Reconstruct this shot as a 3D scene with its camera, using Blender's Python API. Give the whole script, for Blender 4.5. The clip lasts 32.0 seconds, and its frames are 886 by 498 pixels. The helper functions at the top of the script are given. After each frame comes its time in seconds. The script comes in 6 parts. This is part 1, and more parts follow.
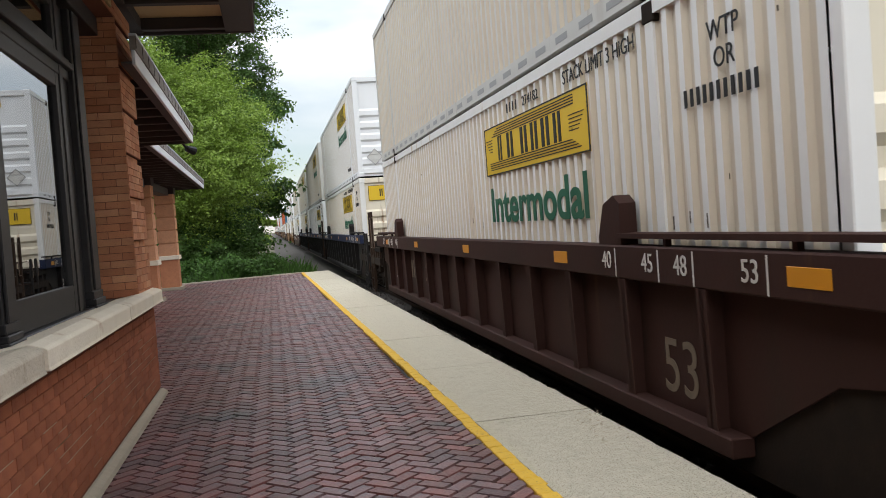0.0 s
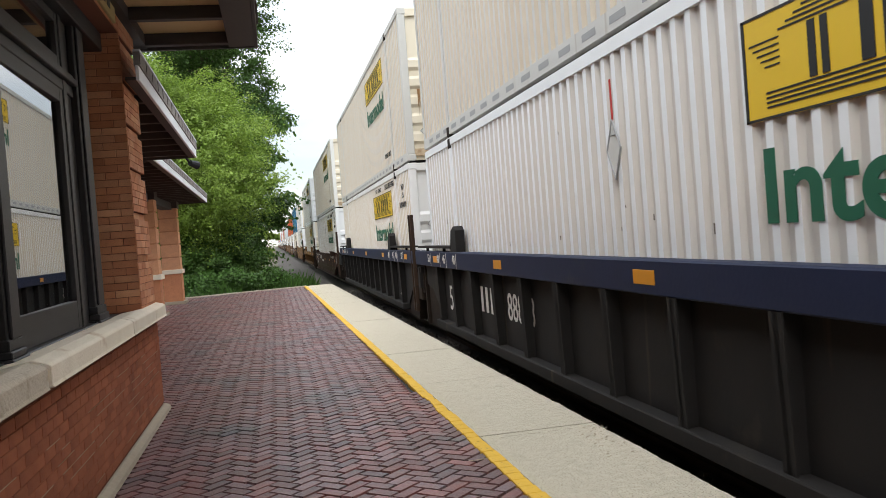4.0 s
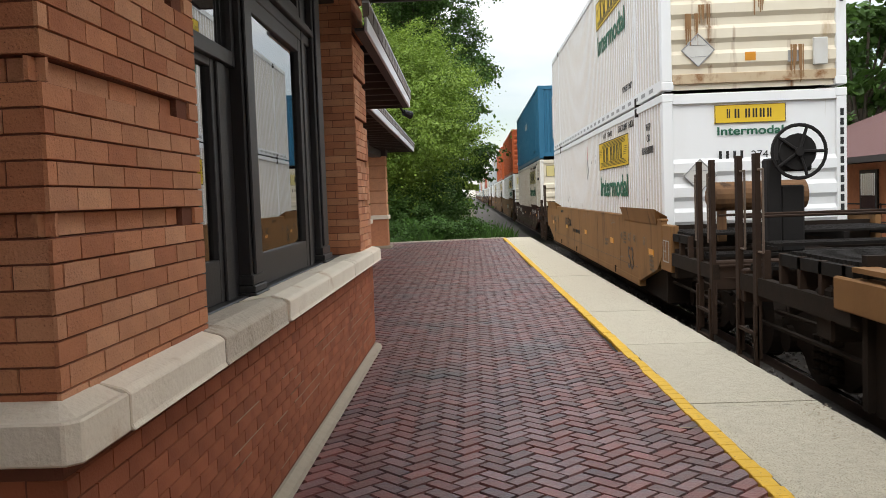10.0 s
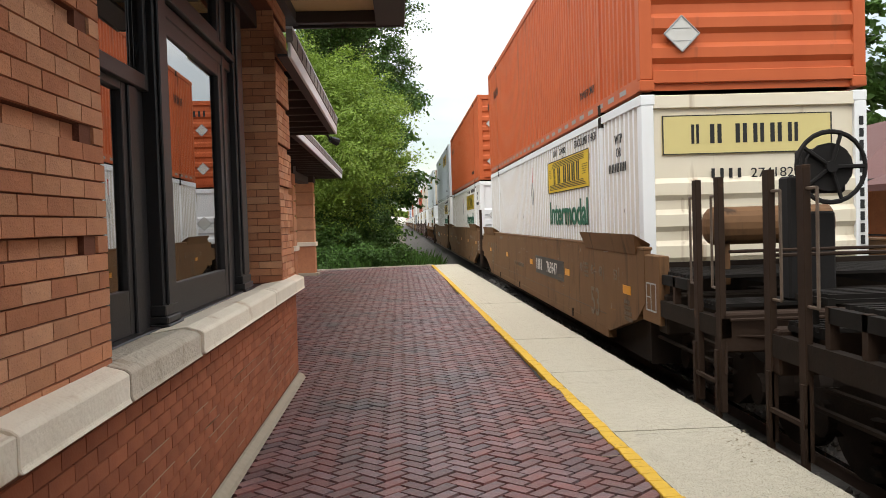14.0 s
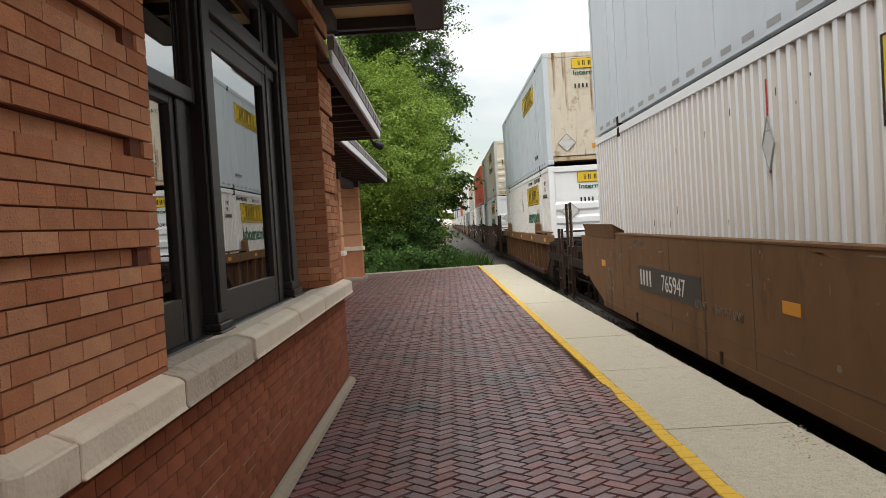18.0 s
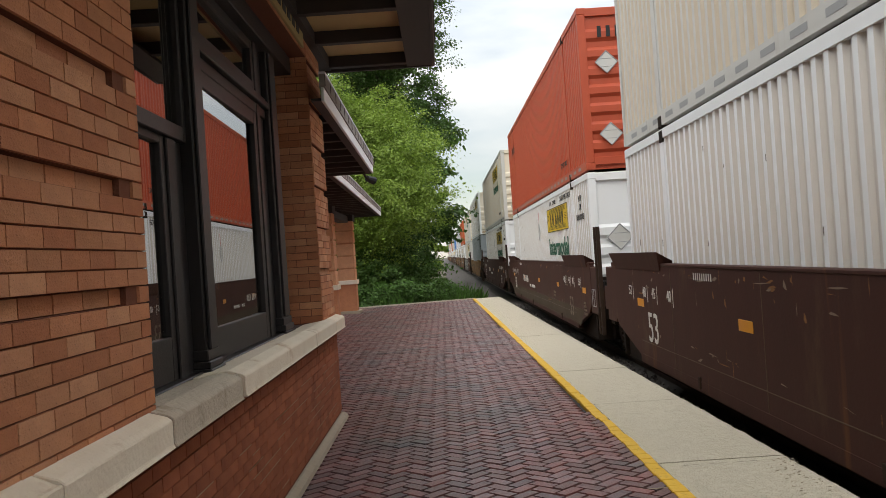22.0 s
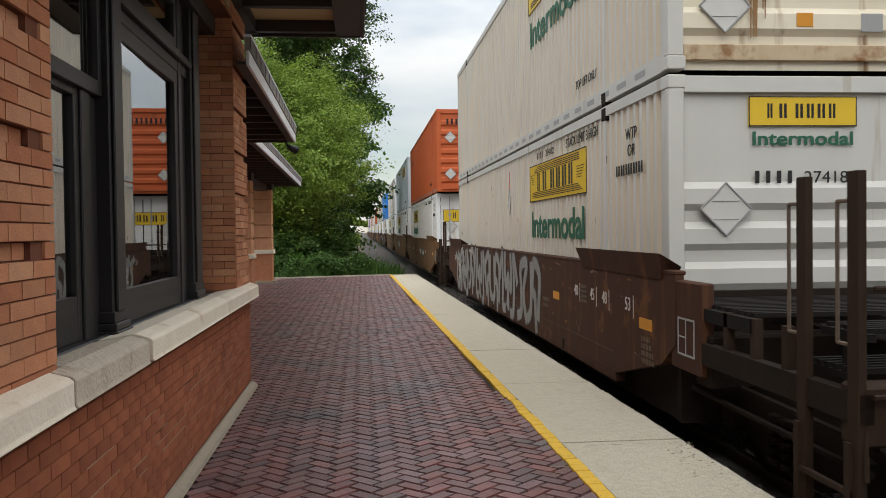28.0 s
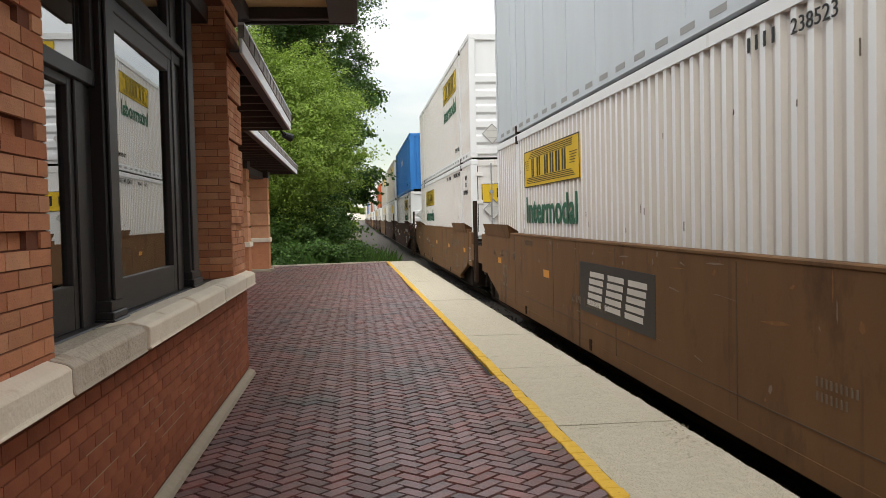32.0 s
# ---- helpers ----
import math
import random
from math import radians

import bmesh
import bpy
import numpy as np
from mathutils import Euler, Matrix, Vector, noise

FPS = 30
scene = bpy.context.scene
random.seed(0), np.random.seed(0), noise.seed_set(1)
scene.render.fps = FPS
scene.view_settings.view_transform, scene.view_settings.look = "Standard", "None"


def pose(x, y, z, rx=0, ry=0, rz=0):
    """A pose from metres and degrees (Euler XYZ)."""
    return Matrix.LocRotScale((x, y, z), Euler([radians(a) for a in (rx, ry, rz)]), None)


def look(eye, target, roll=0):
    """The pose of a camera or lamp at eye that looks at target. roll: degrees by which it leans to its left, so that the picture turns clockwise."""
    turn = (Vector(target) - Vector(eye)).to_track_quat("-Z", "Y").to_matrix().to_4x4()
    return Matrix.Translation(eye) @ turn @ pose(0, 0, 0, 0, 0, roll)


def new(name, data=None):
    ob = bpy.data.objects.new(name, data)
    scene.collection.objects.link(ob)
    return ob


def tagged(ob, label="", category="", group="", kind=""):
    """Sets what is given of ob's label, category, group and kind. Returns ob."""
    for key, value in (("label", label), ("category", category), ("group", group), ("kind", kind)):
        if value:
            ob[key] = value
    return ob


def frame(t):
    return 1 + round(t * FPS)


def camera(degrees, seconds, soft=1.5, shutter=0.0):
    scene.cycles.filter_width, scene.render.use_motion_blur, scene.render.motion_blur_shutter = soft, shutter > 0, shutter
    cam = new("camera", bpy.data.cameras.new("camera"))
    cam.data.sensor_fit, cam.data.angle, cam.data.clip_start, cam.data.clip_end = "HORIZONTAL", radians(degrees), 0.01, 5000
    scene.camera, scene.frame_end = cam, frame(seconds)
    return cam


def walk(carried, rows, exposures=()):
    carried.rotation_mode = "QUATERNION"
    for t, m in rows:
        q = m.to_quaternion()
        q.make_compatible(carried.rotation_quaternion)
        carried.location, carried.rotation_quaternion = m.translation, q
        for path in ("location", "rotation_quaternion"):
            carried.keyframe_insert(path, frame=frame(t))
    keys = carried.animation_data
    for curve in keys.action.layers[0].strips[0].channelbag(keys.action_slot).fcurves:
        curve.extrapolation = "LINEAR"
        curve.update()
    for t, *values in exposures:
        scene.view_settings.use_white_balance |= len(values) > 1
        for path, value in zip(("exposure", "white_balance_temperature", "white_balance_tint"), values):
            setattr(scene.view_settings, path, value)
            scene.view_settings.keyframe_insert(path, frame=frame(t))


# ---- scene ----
cam = camera(54.6, 32.0, soft=0.62, shutter=0.03)
# seconds, eye x y z, yaw to the left, pitch up, roll
PATH_ROWS = [
    (0, -0.044, -0.027, 1.529, -11.16, -1.97, -4.26),
    (0.5, -0.037, -0.040, 1.534, -11.02, -2.00, -4.12),
    (1, -0.044, -0.050, 1.528, -10.76, -1.93, -4.06),
    (1.5, -0.041, -0.049, 1.527, -10.69, -1.92, -4.07),
    (2, -0.046, -0.030, 1.526, -10.62, -1.92, -4.21),
    (2.5, -0.036, -0.025, 1.529, -10.75, -1.92, -4.43),
    (3, -0.040, -0.027, 1.535, -11.02, -1.61, -4.48),
    (3.5, -0.048, -0.026, 1.537, -10.94, -1.09, -4.45),
    (5.5, -0.035, -0.011, 1.534, -11.54, -1.32, -4.52),
    (6, -0.043, -0.009, 1.532, -10.83, -1.69, -4.47),
    (6.5, -0.051, -0.003, 1.533, -9.87, -1.79, -4.63),
    (7, -0.059, -0.016, 1.528, -9.21, -1.83, -4.33),
    (7.5, -0.077, -0.005, 1.529, -8.72, -1.96, -3.84),
    (8, -0.100, 0.004, 1.535, -6.27, -1.96, -3.89),
    (8.5, -0.141, -0.004, 1.560, -2.93, -2.34, -3.84),
    (9, -0.211, -0.018, 1.546, -1.94, -3.34, -2.23),
    (9.5, -0.218, -0.002, 1.547, -0.43, -3.81, -1.91),
    (10, -0.192, 0.020, 1.551, 2.06, -3.46, -2.02),
    (10.5, -0.153, 0.037, 1.544, 2.74, -3.24, -1.76),
    (11, -0.104, 0.058, 1.544, 0.31, -3.33, -2.39),
    (11.5, -0.109, 0.070, 1.555, -1.56, -2.76, -2.58),
    (12, -0.130, 0.064, 1.560, -0.83, -1.88, -1.70),
    (12.5, -0.145, 0.075, 1.556, -0.23, -1.38, -1.10),
    (13, -0.155, 0.067, 1.559, -0.59, -1.75, -1.76),
    (13.5, -0.140, 0.077, 1.557, -1.68, -2.08, -2.04),
    (14, -0.146, 0.083, 1.560, -2.69, -1.83, -1.76),
    (14.5, -0.152, 0.080, 1.557, -1.96, -1.57, -1.89),
    (15, -0.164, 0.087, 1.555, -0.61, -2.15, -1.88),
    (15.5, -0.166, 0.098, 1.555, 0.24, -2.81, -2.36),
    (17.5, -0.142, 0.070, 1.565, 0.11, -1.75, -3.34),
    (18, -0.140, 0.065, 1.563, 0.41, -1.61, -3.48),
    (18.5, -0.140, 0.063, 1.566, 0.69, -1.61, -3.50),
    (19, -0.136, 0.069, 1.566, 0.41, -1.64, -3.63),
    (19.5, -0.133, 0.063, 1.565, 0.20, -1.62, -3.37),
    (20, -0.130, 0.067, 1.561, 0.28, -1.50, -2.90),
    (20.5, -0.146, 0.057, 1.566, 1.35, -1.21, -2.89),
    (21, -0.129, 0.061, 1.576, 1.91, -0.72, -3.57),
    (21.5, -0.120, 0.052, 1.580, 0.57, -0.03, -3.72),
    (22, -0.106, 0.036, 1.578, -0.05, 0.54, -3.89),
    (22.5, -0.109, 0.031, 1.579, 0.18, 0.75, -3.90),
    (23, -0.116, 0.039, 1.577, 0.84, 0.73, -3.92),
    (23.5, -0.129, 0.048, 1.575, 1.72, 0.38, -3.78),
    (24, -0.123, 0.050, 1.571, 1.77, -0.01, -3.55),
    (24.5, -0.126, 0.050, 1.571, 0.57, -0.58, -2.81),
    (25, -0.117, 0.046, 1.565, -0.92, -1.55, -1.55),
    (25.5, -0.115, 0.050, 1.564, -2.05, -2.11, -1.24),
    (27.5, -0.108, 0.030, 1.569, -3.92, -1.38, -1.44),
    (28, -0.108, 0.028, 1.568, -5.40, -1.21, -0.70),
    (28.5, -0.112, 0.032, 1.570, -5.27, -1.23, -0.78),
    (29, -0.108, 0.032, 1.567, -4.32, -1.20, -1.21),
    (29.5, -0.103, 0.045, 1.562, -3.44, -1.59, -1.46),
    (30, -0.106, 0.044, 1.562, -3.15, -1.93, -1.84),
    (30.5, -0.094, 0.029, 1.571, -3.22, -1.63, -2.17),
    (31, -0.098, 0.026, 1.569, -3.67, -1.22, -2.28),
    (31.5, -0.094, 0.016, 1.567, -3.87, -1.35, -2.26),
    (32, -0.093, -0.005, 1.565, -5.56, -2.12, -1.28),
]


def eye_pose(x, y, z, yaw, pitch, roll):
    a, p = radians(yaw), radians(pitch)
    ahead = Vector((-math.sin(a) * math.cos(p), math.cos(a) * math.cos(p), math.sin(p)))
    eye = Vector((x, y, z))
    return look(eye, eye + 2 * ahead, roll)


walk(cam, [(t, eye_pose(*r)) for t, *r in PATH_ROWS], [(0, 0.98, 7290, 10), (1, 1.24, 7290, 10), (2, 1.1, 7390, 10), (3, 1.32, 7340, 10), (6, 1.2, 7490, 10), (7, 0.98, 7490, 10), (8, 1.02, 7490, 10), (9, 1.02, 7490, 10), (10, 1.12, 7590, 10), (11, 1.08, 7590, 10), (12, 1.2, 7740, 10), (14, 1.22, 7840, 10), (18, 0.98, 7940, 10), (20, 0.95, 7920, 10), (21, 0.98, 7850, 10), (22, 0.92, 7840, 10), (23, 1.08, 7890, 10), (24, 0.88, 7840, 10), (25.5, 0.84, 7790, 10), (28, 0.74, 7640, 10), (29, 1.06, 7740, 10), (32, 1.06, 7990, 10)])

# ---- light: a bright overcast summer day ----
world = bpy.data.worlds.new("overcast_sky")
scene.world = world
world.use_nodes = True
wn, wl = world.node_tree.nodes, world.node_tree.links
wn.clear()
w_out, w_bg, w_mix = wn.new("ShaderNodeOutputWorld"), wn.new("ShaderNodeBackground"), wn.new("ShaderNodeMixRGB")
w_sky, w_noise, w_ramp = wn.new("ShaderNodeTexSky"), wn.new("ShaderNodeTexNoise"), wn.new("ShaderNodeValToRGB")
w_co, w_map = wn.new("ShaderNodeTexCoord"), wn.new("ShaderNodeMapping")
w_sky.sky_type, w_sky.sun_disc = "NISHITA", False
w_sky.sun_elevation, w_sky.sun_rotation = radians(47), radians(196)
w_sky.dust_density, w_sky.ozone_density = 0.2, 3.0
w_map.inputs["Scale"].default_value = (1.0, 1.0, 3.2)
w_noise.inputs["Scale"].default_value, w_noise.inputs["Detail"].default_value = 2.6, 6.0
w_ramp.color_ramp.elements[0].position, w_ramp.color_ramp.elements[0].color = 0.38, (0.30, 0.30, 0.30, 1)
w_ramp.color_ramp.elements[1].position, w_ramp.color_ramp.elements[1].color = 0.64, (0.93, 0.93, 0.93, 1)
w_mix.inputs[2].default_value = (8.7, 9.6, 10.8, 1)
wl.new(w_co.outputs["Generated"], w_map.inputs["Vector"])
wl.new(w_map.outputs[0], w_noise.inputs["Vector"])
wl.new(w_noise.outputs["Fac"], w_ramp.inputs[0])
wl.new(w_ramp.outputs[0], w_mix.inputs[0])
wl.new(w_sky.outputs[0], w_mix.inputs[1])
# an overcast sky is about three times as bright overhead as at the horizon
w_sep, w_grad, w_mul = wn.new("ShaderNodeSeparateXYZ"), wn.new("ShaderNodeMapRange"), wn.new("ShaderNodeVectorMath")
w_grad.inputs[1].default_value, w_grad.inputs[2].default_value = 0.0, 1.0
w_grad.interpolation_type = "SMOOTHSTEP"
w_grad.inputs[3].default_value, w_grad.inputs[4].default_value = 0.55, 2.3
w_mul.operation = "SCALE"
wl.new(w_co.outputs["Generated"], w_sep.inputs[0])
wl.new(w_sep.outputs["Z"], w_grad.inputs[0])
wl.new(w_mix.outputs[0], w_mul.inputs[0])
wl.new(w_grad.outputs[0], w_mul.inputs["Scale"])
wl.new(w_mul.outputs[0], w_bg.inputs["Color"])
w_bg.inputs["Strength"].default_value = 0.092
wl.new(w_bg.outputs[0], w_out.inputs["Surface"])
sun = new("sun", bpy.data.lights.new("sun", "SUN"))
sun.data.energy, sun.data.angle, sun.data.color = 0.36, radians(40), (1.0, 0.97, 0.92)
sun.matrix_world = look((-12, -42, 48), (0, 0, 0))


# ---- materials ----
def material(name, base, rough=0.6, metal=0.0, second=None, scale=6.0, amount=0.5, dirt=None, dirt_scale=1.2, dirt_at=0.58,
             bump=0.0, bump_scale=40.0, streak=1.0, island=0.0, randomness=0.0, coat=0.0, spec=0.35, speck=None, runs=None, tones=None):
    """A painted or natural surface: two tones at a fine scale, stains at a coarse one, and fine relief."""
    m = bpy.data.materials.new(name)
    m.use_nodes = True
    n, l = m.node_tree.nodes, m.node_tree.links
    b = n["Principled BSDF"]
    b.inputs["Roughness"].default_value, b.inputs["Metallic"].default_value = rough, metal
    b.inputs["Specular IOR Level"].default_value = spec
    co, mp, no, mix = n.new("ShaderNodeTexCoord"), n.new("ShaderNodeMapping"), n.new("ShaderNodeTexNoise"), n.new("ShaderNodeMixRGB")
    mp.inputs["Scale"].default_value = (1, 1, 1 / streak)
    no.inputs["Scale"].default_value, no.inputs["Detail"].default_value = scale, 6
    l.new(co.outputs["Object"], mp.inputs["Vector"])
    l.new(mp.outputs[0], no.inputs["Vector"])
    second = second or tuple(c * 0.75 for c in base)
    mix.inputs[1].default_value, mix.inputs[2].default_value = (*base, 1), (*second, 1)
    mul = n.new("ShaderNodeMath")
    mul.operation, mul.inputs[1].default_value = "MULTIPLY", amount
    l.new(no.outputs["Fac"], mul.inputs[0])
    l.new(mul.outputs[0], mix.inputs[0])
    colour = mix.outputs[0]
    if dirt:
        d, r, mx = n.new("ShaderNodeTexNoise"), n.new("ShaderNodeValToRGB"), n.new("ShaderNodeMixRGB")
        d.inputs["Scale"].default_value, d.inputs["Detail"].default_value, d.inputs["Roughness"].default_value = dirt_scale, 8, 0.65
        l.new(mp.outputs[0], d.inputs["Vector"])
        r.color_ramp.elements[0].position, r.color_ramp.elements[1].position = dirt_at, min(1.0, dirt_at + 0.16)
        l.new(d.outputs["Fac"], r.inputs[0])
        l.new(r.outputs[0], mx.inputs[0])
        l.new(colour, mx.inputs[1])
        mx.inputs[2].default_value = (*dirt, 1)
        colour = mx.outputs[0]
    for layer, stretch in ((speck, (1, 1, 1)), (runs, (1, 1, 0.07))):
        if layer:
            tone, size_, at = layer
            mq, d, r, mx = n.new("ShaderNodeMapping"), n.new("ShaderNodeTexNoise"), n.new("ShaderNodeValToRGB"), n.new("ShaderNodeMixRGB")
            mq.inputs["Scale"].default_value, mq.inputs["Location"].default_value = stretch, (3.1, 7.7, 1.3)
            d.inputs["Scale"].default_value, d.inputs["Detail"].default_value = size_, 5
            r.color_ramp.elements[0].position, r.color_ramp.elements[1].position = at, at + 0.10
            l.new(co.outputs["Object"], mq.inputs["Vector"])
            l.new(mq.outputs[0], d.inputs["Vector"])
            l.new(d.outputs["Fac"], r.inputs[0])
            l.new(r.outputs[0], mx.inputs[0])
            l.new(colour, mx.inputs[1])
            mx.inputs[2].default_value = (*tone, 1)
            colour = mx.outputs[0]
    if island or randomness:
        hsv, ri = n.new("ShaderNodeHueSaturation"), n.new("ShaderNodeMapRange")
        if island:
            g = n.new("ShaderNodeNewGeometry")
            l.new(g.outputs["Random Per Island"], ri.inputs[0])
        else:
            g = n.new("ShaderNodeObjectInfo")
            l.new(g.outputs["Random"], ri.inputs[0])
        k = island or randomness
        ri.inputs[3].default_value, ri.inputs[4].default_value = 1 - k, 1 + k
        if tones:
            # each piece takes one of several burnt tones
            pick, tint = n.new("ShaderNodeValToRGB"), n.new("ShaderNodeMixRGB")
            pick.color_ramp.interpolation = "CONSTANT"
            for q, tone in enumerate(tones):
                e = pick.color_ramp.elements[q] if q < 2 else pick.color_ramp.elements.new(q / len(tones))
                e.position, e.color = q / len(tones), (*tone, 1)
            l.new(g.outputs["Random Per Island" if island else "Random"], pick.inputs[0])
            tint.blend_type, tint.inputs[0].default_value = "MULTIPLY", 1.0
            l.new(colour, tint.inputs[1])
            l.new(pick.outputs[0], tint.inputs[2])
            colour = tint.outputs[0]
        l.new(ri.outputs[0], hsv.inputs["Value"])
        l.new(colour, hsv.inputs["Color"])
        colour = hsv.outputs[0]
    l.new(colour, b.inputs["Base Color"])
    if coat:
        b.inputs["Coat Weight"].default_value = coat
    if bump:
        bn, bp = n.new("ShaderNodeTexNoise"), n.new("ShaderNodeBump")
        bn.inputs["Scale"].default_value, bn.inputs["Detail"].default_value = bump_scale, 5
        l.new(co.outputs["Object"], bn.inputs["Vector"])
        l.new(bn.outputs["Fac"], bp.inputs["Height"])
        bp.inputs["Strength"].default_value, bp.inputs["Distance"].default_value = bump, 0.01
        l.new(bp.outputs[0], b.inputs["Normal"])
    return m


def glass_material(name, ior=1.75):
    """A pane: clear, with a mirror sheen that grows at a glancing angle."""
    m = bpy.data.materials.new(name)
    m.use_nodes = True
    n, l = m.node_tree.nodes, m.node_tree.links
    n.clear()
    out, mix, tr, gl, fr = (n.new(k) for k in ("ShaderNodeOutputMaterial", "ShaderNodeMixShader", "ShaderNodeBsdfTransparent", "ShaderNodeBsdfGlossy", "ShaderNodeFresnel"))
    fr.inputs["IOR"].default_value = ior
    gl.inputs["Roughness"].default_value = 0.01
    tr.inputs["Color"].default_value = (0.6, 0.65, 0.65, 1)
    l.new(fr.outputs[0], mix.inputs[0])
    l.new(tr.outputs[0], mix.inputs[1])
    l.new(gl.outputs[0], mix.inputs[2])
    l.new(mix.outputs[0], out.inputs["Surface"])
    return m


def leaf_material(name, base, second, scale, island):
    """Leaves: a soft surface that lets part of the light through."""
    m = material(name, base, 0.55, second=second, scale=scale, amount=0.9, island=island, spec=0.3)
    n, l = m.node_tree.nodes, m.node_tree.links
    b, out = n["Principled BSDF"], n["Material Output"]
    mix, tr = n.new("ShaderNodeMixShader"), n.new("ShaderNodeBsdfTranslucent")
    mix.inputs[0].default_value = 0.38
    l.new(b.inputs["Base Color"].links[0].from_socket, tr.inputs["Color"])
    l.new(b.outputs[0], mix.inputs[1])
    l.new(tr.outputs[0], mix.inputs[2])
    l.new(mix.outputs[0], out.inputs["Surface"])
    return m


M = {}
TONES = [(1, 1, 1), (0.90, 0.80, 0.78), (1.08, 1.14, 1.20), (0.96, 0.88, 0.86), (1.03, 1.05, 1.08), (0.84, 0.72, 0.70), (1.0, 0.98, 1.0), (1.12, 1.24, 1.32), (0.95, 0.90, 0.90), (1.0, 0.94, 0.92)]
BRICK = dict(rough=0.85, second=(0.43, 0.185, 0.105), scale=7, amount=0.95, dirt=(0.20, 0.075, 0.04), dirt_scale=120, dirt_at=0.60, bump=0.4, bump_scale=120, spec=0.2, tones=TONES, speck=((0.17, 0.07, 0.04), 210, 0.63))
M["brick"] = material("orange_brick", (0.645, 0.292, 0.152), island=0.10, **BRICK)
M["brick_part"] = material("orange_brick_face", (0.645, 0.292, 0.152), randomness=0.10, **BRICK)
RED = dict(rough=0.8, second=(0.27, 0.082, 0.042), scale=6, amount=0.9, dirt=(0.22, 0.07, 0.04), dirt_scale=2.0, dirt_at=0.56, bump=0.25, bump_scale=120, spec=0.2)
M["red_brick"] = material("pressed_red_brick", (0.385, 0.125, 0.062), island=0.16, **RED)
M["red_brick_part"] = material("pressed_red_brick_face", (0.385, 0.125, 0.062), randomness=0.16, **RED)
M["mortar"] = material("red_mortar", (0.20, 0.08, 0.052), 0.95, scale=20, bump=0.4, bump_scale=120, spec=0.1)
M["pale_mortar"] = material("pale_lime_mortar", (0.50, 0.34, 0.24), 0.95, second=(0.3, 0.16, 0.1), scale=30, amount=0.9, spec=0.1)
M["paver"] = material("paver_brick", (0.225, 0.092, 0.078), 0.40, second=(0.105, 0.08, 0.086), scale=14, amount=0.9, dirt=(0.10, 0.085, 0.085), dirt_scale=0.9, dirt_at=0.5, bump=0.4, bump_scale=70, island=0.28, spec=0.5, tones=[(1, 1, 1), (1.22, 0.88, 0.84), (0.72, 0.80, 0.88), (1.0, 0.94, 0.94), (0.78, 0.70, 0.70), (1.12, 1.15, 1.2), (1.1, 0.85, 0.82), (0.88, 0.92, 0.98)])
M["paver_part"] = material("paver_brick_face", (0.225, 0.092, 0.078), 0.40, second=(0.105, 0.08, 0.086), scale=14, amount=0.9, dirt=(0.10, 0.085, 0.085), dirt_scale=0.9, dirt_at=0.5, bump=0.4, bump_scale=70, randomness=0.28, spec=0.5, tones=[(1, 1, 1), (1.22, 0.88, 0.84), (0.72, 0.80, 0.88), (1.0, 0.94, 0.94), (0.78, 0.70, 0.70), (1.12, 1.15, 1.2), (1.1, 0.85, 0.82), (0.88, 0.92, 0.98)])
M["paver_joint"] = material("paver_sand", (0.035, 0.03, 0.028), 0.95, scale=30)
M["concrete"] = material("pale_concrete", (0.66, 0.60, 0.475), 0.9, second=(0.40, 0.36, 0.28), scale=20, amount=0.95, dirt=(0.47, 0.425, 0.335), dirt_scale=6, dirt_at=0.54, bump=0.9, bump_scale=170, spec=0.15, speck=((0.22, 0.185, 0.14), 105, 0.545))
M["old_concrete"] = material("grey_concrete", (0.42, 0.35, 0.26), 0.9, second=(0.28, 0.24, 0.18), scale=20, amount=0.8, bump=0.5, bump_scale=60)
M["yellow_line"] = material("yellow_paint", (0.72, 0.43, 0.045), 0.75, second=(0.56, 0.33, 0.045), scale=25, amount=0.9, dirt=(0.20, 0.13, 0.06), dirt_scale=16, dirt_at=0.61, bump=0.5, speck=((0.16, 0.11, 0.06), 60, 0.64))
M["limestone"] = material("limestone", (0.90, 0.80, 0.655), 0.9, second=(0.73, 0.615, 0.475), scale=4, amount=0.9, dirt=(0.58, 0.41, 0.27), dirt_scale=3.0, dirt_at=0.58, bump=0.5, bump_scale=45, randomness=0.05, spec=0.15)
M["grey_limestone"] = material("weathered_grey_limestone", (0.64, 0.55, 0.44), 0.9, second=(0.47, 0.395, 0.305), scale=7, amount=0.9, dirt=(0.36, 0.28, 0.20), dirt_scale=4, dirt_at=0.56, bump=0.9, bump_scale=45, spec=0.15)
M["window_paint"] = material("dark_window_paint", (0.019, 0.017, 0.0175), 0.45, second=(0.032, 0.028, 0.028), scale=30, amount=0.6, bump=0.1, bump_scale=80)
M["eave_paint"] = material("dark_eave_paint", (0.042, 0.034, 0.032), 0.6, second=(0.06, 0.048, 0.044), scale=12, bump=0.1)
M["soffit"] = material("varnished_soffit_boards", (0.62, 0.44, 0.22), 0.6, second=(0.50, 0.34, 0.16), scale=18, streak=0.2)
M["gutter"] = material("grey_metal_fascia", (0.55, 0.57, 0.62), 0.45, metal=0.0, second=(0.42, 0.43, 0.47), scale=8, dirt=(0.2, 0.2, 0.2), dirt_scale=3)
M["fascia"] = material("pale_fascia_paint", (0.80, 0.81, 0.84), 0.5, second=(0.66, 0.67, 0.70), scale=8, dirt=(0.45, 0.44, 0.43), dirt_scale=3, dirt_at=0.62)
